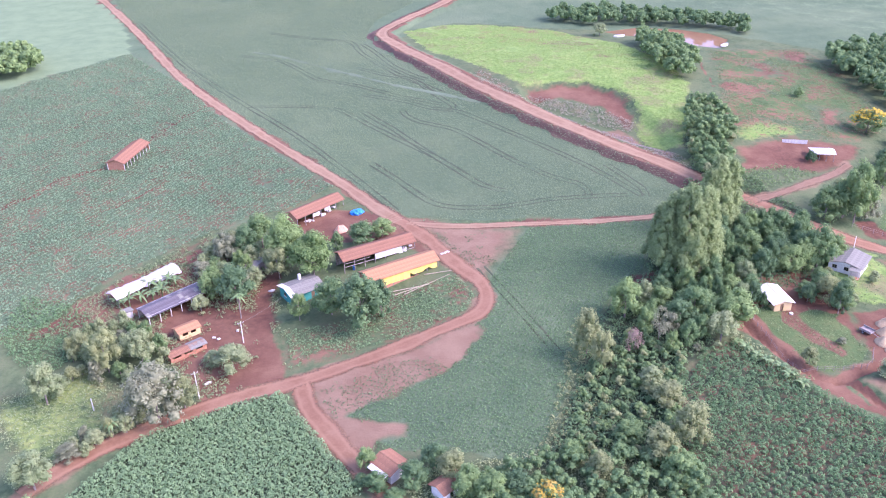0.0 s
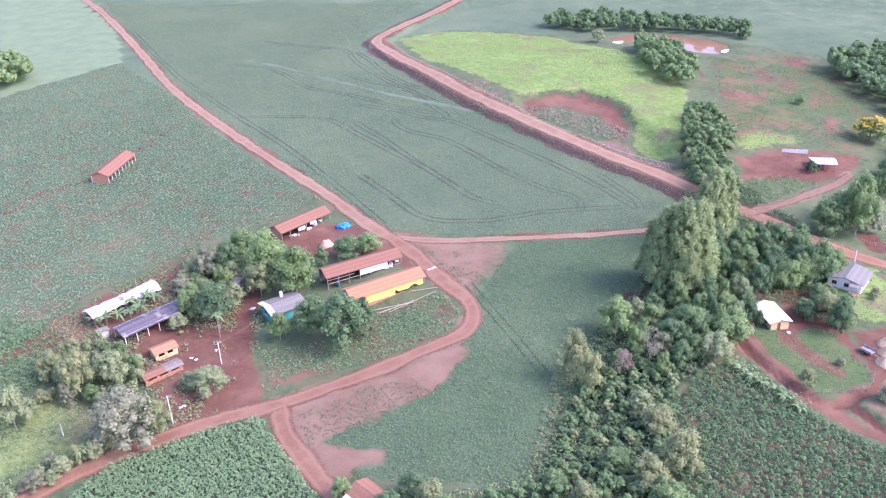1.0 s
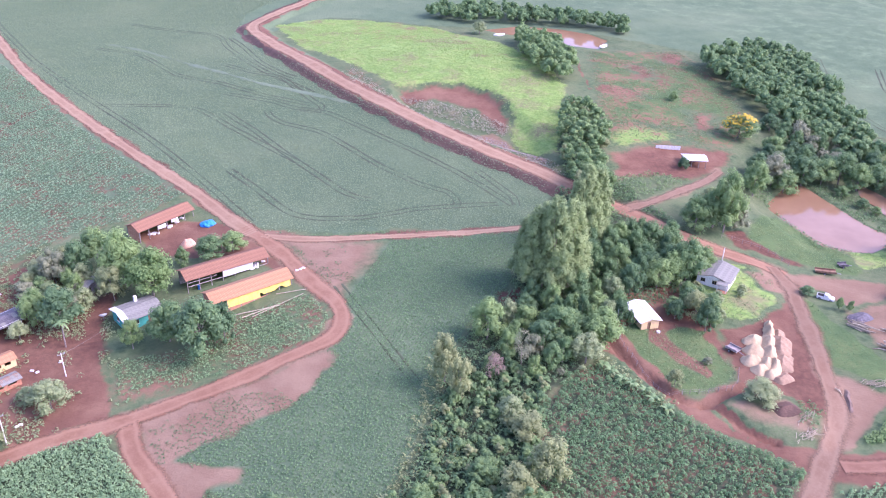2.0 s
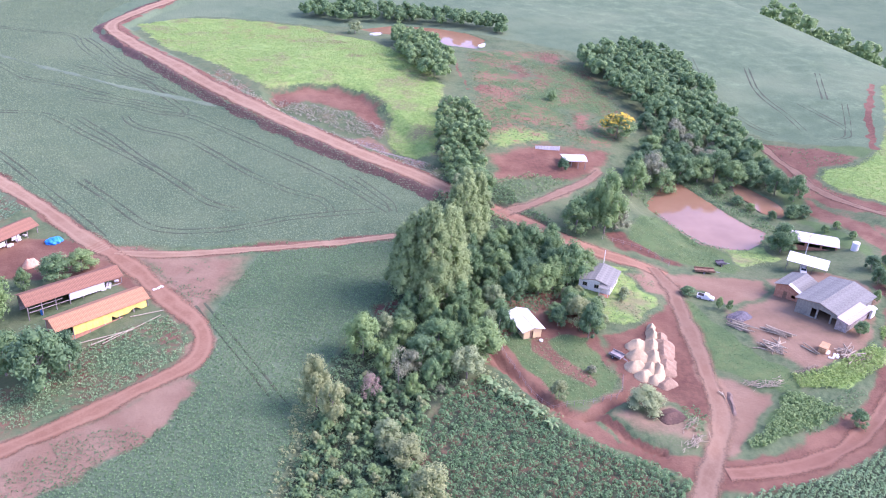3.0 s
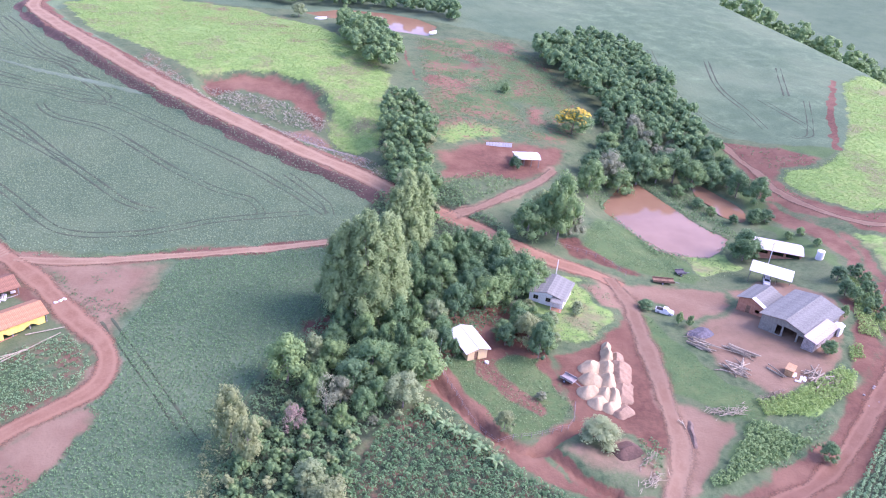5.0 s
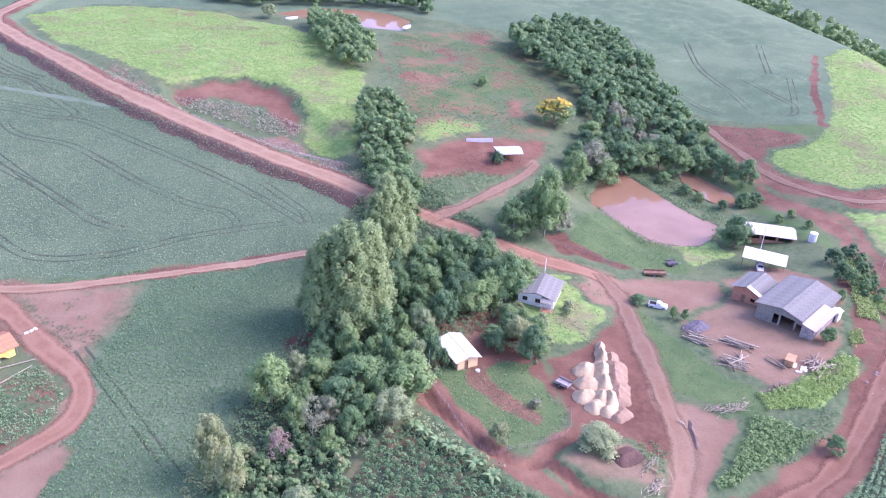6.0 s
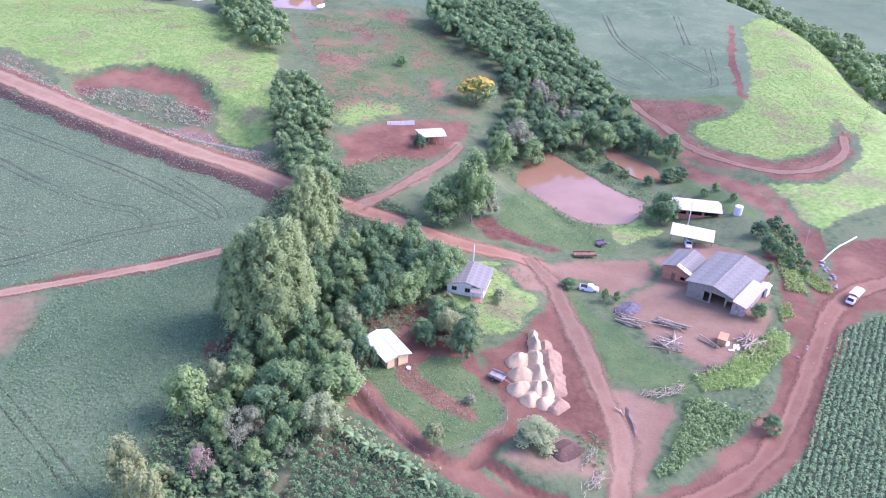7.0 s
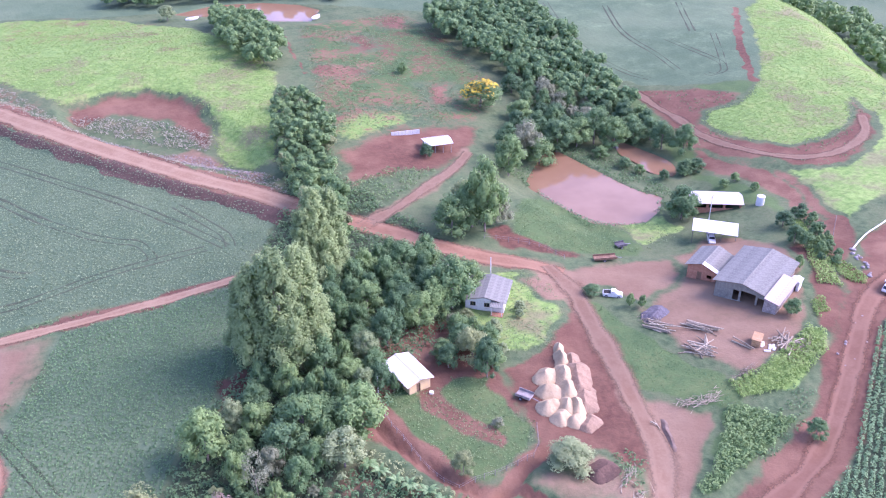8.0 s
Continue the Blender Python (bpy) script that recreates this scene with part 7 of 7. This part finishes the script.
scatter("cassava_crop", "dense waist-high cassava crop beside the dirt road", "crop", AREA["cassava_a"], 0.98, 0.9, 35, 1.5, 0.62, 30, 0.19, L_CASSAVA, 1.4, seed=31)
scatter("cassava_crop", "leafy cassava crop in rows with gaps of red soil", "crop", AREA["cassava_b"], 1.55, 1.25, -52, 1.3, 0.68, 44, 0.18, L_CROP, 0.82, 10, seed=32)
scatter("row_crop", "green row crop beyond the red track", "crop", AREA["right_crop"], 1.15, 0.62, 35, 0.8, 0.42, 13, 0.2, L_CASSAVA, 1.3, seed=33)
scatter("leafy_crop", "patch of big-leaved vegetables beside the track", "crop", AREA["leafy_patch"], 1.0, 0.9, 20, 0.9, 0.5, 20, 0.2, L_BRIGHT, 0.95, seed=34)
scatter("vegetable_garden", "weedy vegetable garden beside the yellow barn", "garden", AREA["garden"], 1.1, 0.8, 28, 0.55, 0.45, 14, 0.15, L_CASSAVA, 0.62, 6, seed=35)
scatter("soy_crop", "low green soy crop with thin patches", "crop", AREA["east_field"], 0.8, 0.7, 62, 0.4, 0.36, 8, 0.15, L_SOY, 0.86, 11, seed=36, skip=("pale_strip", "junction", "bare_slope"))
scatter("soy_crop", "young crop in sparse rows on red soil", "crop", AREA["west_field"], 1.45, 0.62, 62, 0.55, 0.34, 7, 0.23, L_FIELD, 0.84, 12, seed=37)
scatter("soy_crop", "low even green crop over the big rolling field", "crop", AREA["middle_field"], 0.8, 0.75, 56, 0.16, 0.36, 4, 0.19, L_MEADOW, 0.92, 14, seed=65, lean=0.3, edge=3.0, clear=[LINES[k] for k in ("a1", "a2", "a3", "a4", "a5", "a6", "a8", "m1", "m2", "m3", "west_pair")])
scatter("pasture_grass", "bright tufted pasture grass on the hill", "grass", AREA["hill_grass"], 1.3, 1.2, 10, 0.16, 0.7, 6, 0.2, L_LUSH, 0.7, 12, seed=38, lean=0.2, skip=("cliff",))
scatter("pasture_grass", "bright grass on the terraced hillside", "grass", AREA["lush_hill"], 1.3, 1.2, 10, 0.16, 0.7, 6, 0.2, L_LUSH, 0.7, 10, seed=39, lean=0.2)
scatter("tall_grass", "tall bright grass along the yard bank", "grass", AREA["bank_bright"], 0.7, 0.6, 10, 0.9, 0.4, 16, 0.17, L_LUSH, 1.0, seed=40)
scatter("lawn_grass", "rough bright lawn round the white house", "grass", AREA["house_lawn"], 1.0, 0.9, 10, 0.2, 0.5, 7, 0.13, L_GRASS, 0.6, 5, seed=41)
scatter("pond_grass", "green grass on the pond dam", "grass", AREA["pond_bank"], 1.1, 1.0, 30, 0.22, 0.5, 7, 0.14, L_GRASS, 0.5, 7, seed=42, skip=("pond",))
scatter("meadow_grass", "rough green meadow with tall weeds", "grass", AREA["meadow"], 1.1, 1.0, 30, 0.4, 0.6, 7, 0.2, L_FARM, 0.75, 7, seed=43)
scatter("undergrowth", "dense shrubs and vines beneath the trees", "undergrowth", AREA["forest_floor"], 1.7, 1.6, 20, 1.5, 1.0, 24, 0.25, L_DEEP, 0.9, 8, seed=44)
scatter("undergrowth", "rough green growth below the wooded gully", "undergrowth", [(-12, 103), (4, 107), (20, 109), (42, 105), (46, 80), (-8, 80)], 1.5, 1.4, 20, 0.9, 0.8, 18, 0.22, L_FARM, 0.85, 7, seed=66)
scatter("undergrowth", "pale olive scrub at the wood's edge", "undergrowth", [(15, 106), (24, 104), (34, 128), (33, 152), (29, 150), (24, 130)], 1.6, 1.5, 20, 1.0, 0.8, 20, 0.2, L_OLIVE, 0.7, 6, seed=45)
scatter("weeds", "patchy weeds and small shrubs on the old pasture", "scrub", AREA["sparse_pasture"], 1.7, 1.5, 20, 0.22, 0.7, 7, 0.2, L_GRASS, 0.46, 16, seed=46)
scatter("weeds", "dry weeds on the road verge below the hill", "scrub", AREA["verge"], 1.4, 1.3, 20, 0.5, 0.6, 7, 0.2, L_DRY, 0.5, 7, seed=47)
scatter("weeds", "green weeds on the slope below the yard", "grass", AREA["yard_slope"], 1.2, 1.1, 20, 0.1, 0.5, 6, 0.12, L_SOY, 0.6, 7, seed=48)
scatter("weeds", "weeds round the farm sheds", "scrub", AREA["farmyard"], 1.1, 1.0, 20, 0.7, 0.6, 12, 0.2, L_FARM, 0.42, 11, seed=49)
scatter("rubble", "pale broken stones along the road verge", "rubble", [(45, 285), (54, 272), (69, 262), (80, 242), (78, 236), (66, 252), (50, 268), (42, 280)], 0.9, 0.8, 20, 0.3, 0.5, 5, 0.17, M_STONE, 0.7, 5, seed=51)
scatter("reeds", "rough grass and reeds round the pond edge", "reeds", [(145, 190), (176, 190), (178, 232), (142, 232)], 1.2, 1.1, 15, 0.8, 0.5, 10, 0.2, L_MID, 0.55, 5, seed=52, skip=("pond",))
scatter("weeds", "tufts of weeds on the red terrace", "scrub", AREA["terrace_soil"], 2.2, 2.0, 15, 0.4, 0.7, 6, 0.22, L_SOY, 0.45, 8, seed=53)
scatter("weeds", "weeds and low shrubs round the red field shelter", "scrub", [(95, 212), (110, 220), (122, 228), (110, 232), (96, 228), (90, 216)], 1.4, 1.3, 15, 0.9, 0.6, 12, 0.2, L_MID, 0.7, 6, seed=54)
scatter("weeds", "brush along the lower track bank", "scrub", [(112, 110), (128, 112), (140, 119), (138, 122), (126, 116), (110, 113)], 1.3, 1.2, 15, 0.6, 0.6, 9, 0.2, L_MID, 0.6, 6, seed=55)
scatter("weeds", "bushy weeds on the mound of spoil", "scrub", [(98, 113), (104, 119), (103, 124), (100, 123), (97, 117)], 1.2, 1.1, 15, 0.7, 0.5, 10, 0.2, L_MID, 0.8, 6, seed=56)
scatter("hedge", "tangled hedge plants along the lawn ditch", "hedge", [(66, 143), (70, 134), (75, 125), (72, 122), (66, 132), (62, 140)], 1.4, 1.2, 50, 1.2, 0.6, 12, 0.24, L_OLIVE, 0.6, 4, seed=57)
scatter("scrub", "pale dry scrub on the broken cliff foot", "scrub", [(39.0, 303.0), (52.0, 296.0), (66.0, 284.0), (74.0, 272.0), (69.9, 262.8), (60.3, 273.0), (45.1, 289.9)], 1.2, 1.1, 20, 0.7, 0.6, 9, 0.22, L_DRY, 0.55, 7, seed=58)
for k, strip in enumerate(([(176.5, 156.0), (178.5, 152.3), (173.6, 145.1), (169.6, 139.8), (166.5, 142.7), (171.0, 149.0)], [(158.5, 137.6), (163.0, 139.0), (160.4, 134.6), (156.6, 134.0)],
                           [(177.8, 150.5), (178.4, 145.9), (177.6, 140.0), (175.0, 138.0), (172.8, 141.3), (174.6, 147.0)], [(186.0, 166.0), (181.0, 156.0), (178.4, 150.0), (176.6, 152.0), (180.0, 160.0), (183.4, 168.0)])):
    scatter("tall_grass", "bright grass strip on the bank above the track", "grass", strip, 0.7, 0.6, 10, 0.7, 0.4, 14, 0.18, L_LUSH, 1.0, 5, seed=70 + k)
scatter("weeds", "young weeds in the garden beds", "scrub", AREA["garden_beds"], 1.6, 0.6, 28, 0.35, 0.3, 9, 0.13, L_MID, 0.6, 5, seed=60)
scatter("lawn_grass", "uneven tufted grass of the shack lawn", "grass", AREA["shack_lawn"], 1.0, 0.9, 10, 0.2, 0.5, 7, 0.13, L_GRASS, 0.55, 5, seed=61)
scatter("soy_crop", "thin crop at the edge of the bare slope", "crop", AREA["bare_slope"], 0.9, 0.8, 62, 0.3, 0.34, 6, 0.14, L_SOY, 0.16, 9, seed=62)
scatter("soy_crop", "thin crop fading into the bare junction", "crop", AREA["junction"], 0.9, 0.8, 62, 0.3, 0.34, 6, 0.14, L_SOY, 0.12, 9, seed=63)
scatter("undergrowth", "tangled green growth between the field and the farm", "undergrowth", [(-106.7, 180.2), (-95.7, 176.8), (-86.1, 168.9), (-80.4, 159.4), (-84.1, 151.3), (-87.2, 149.6), (-93.6, 147.1), (-107.2, 161.7)], 1.4, 1.3, 20, 0.9, 0.8, 18, 0.22, L_CROP, 0.9, 8, seed=64)
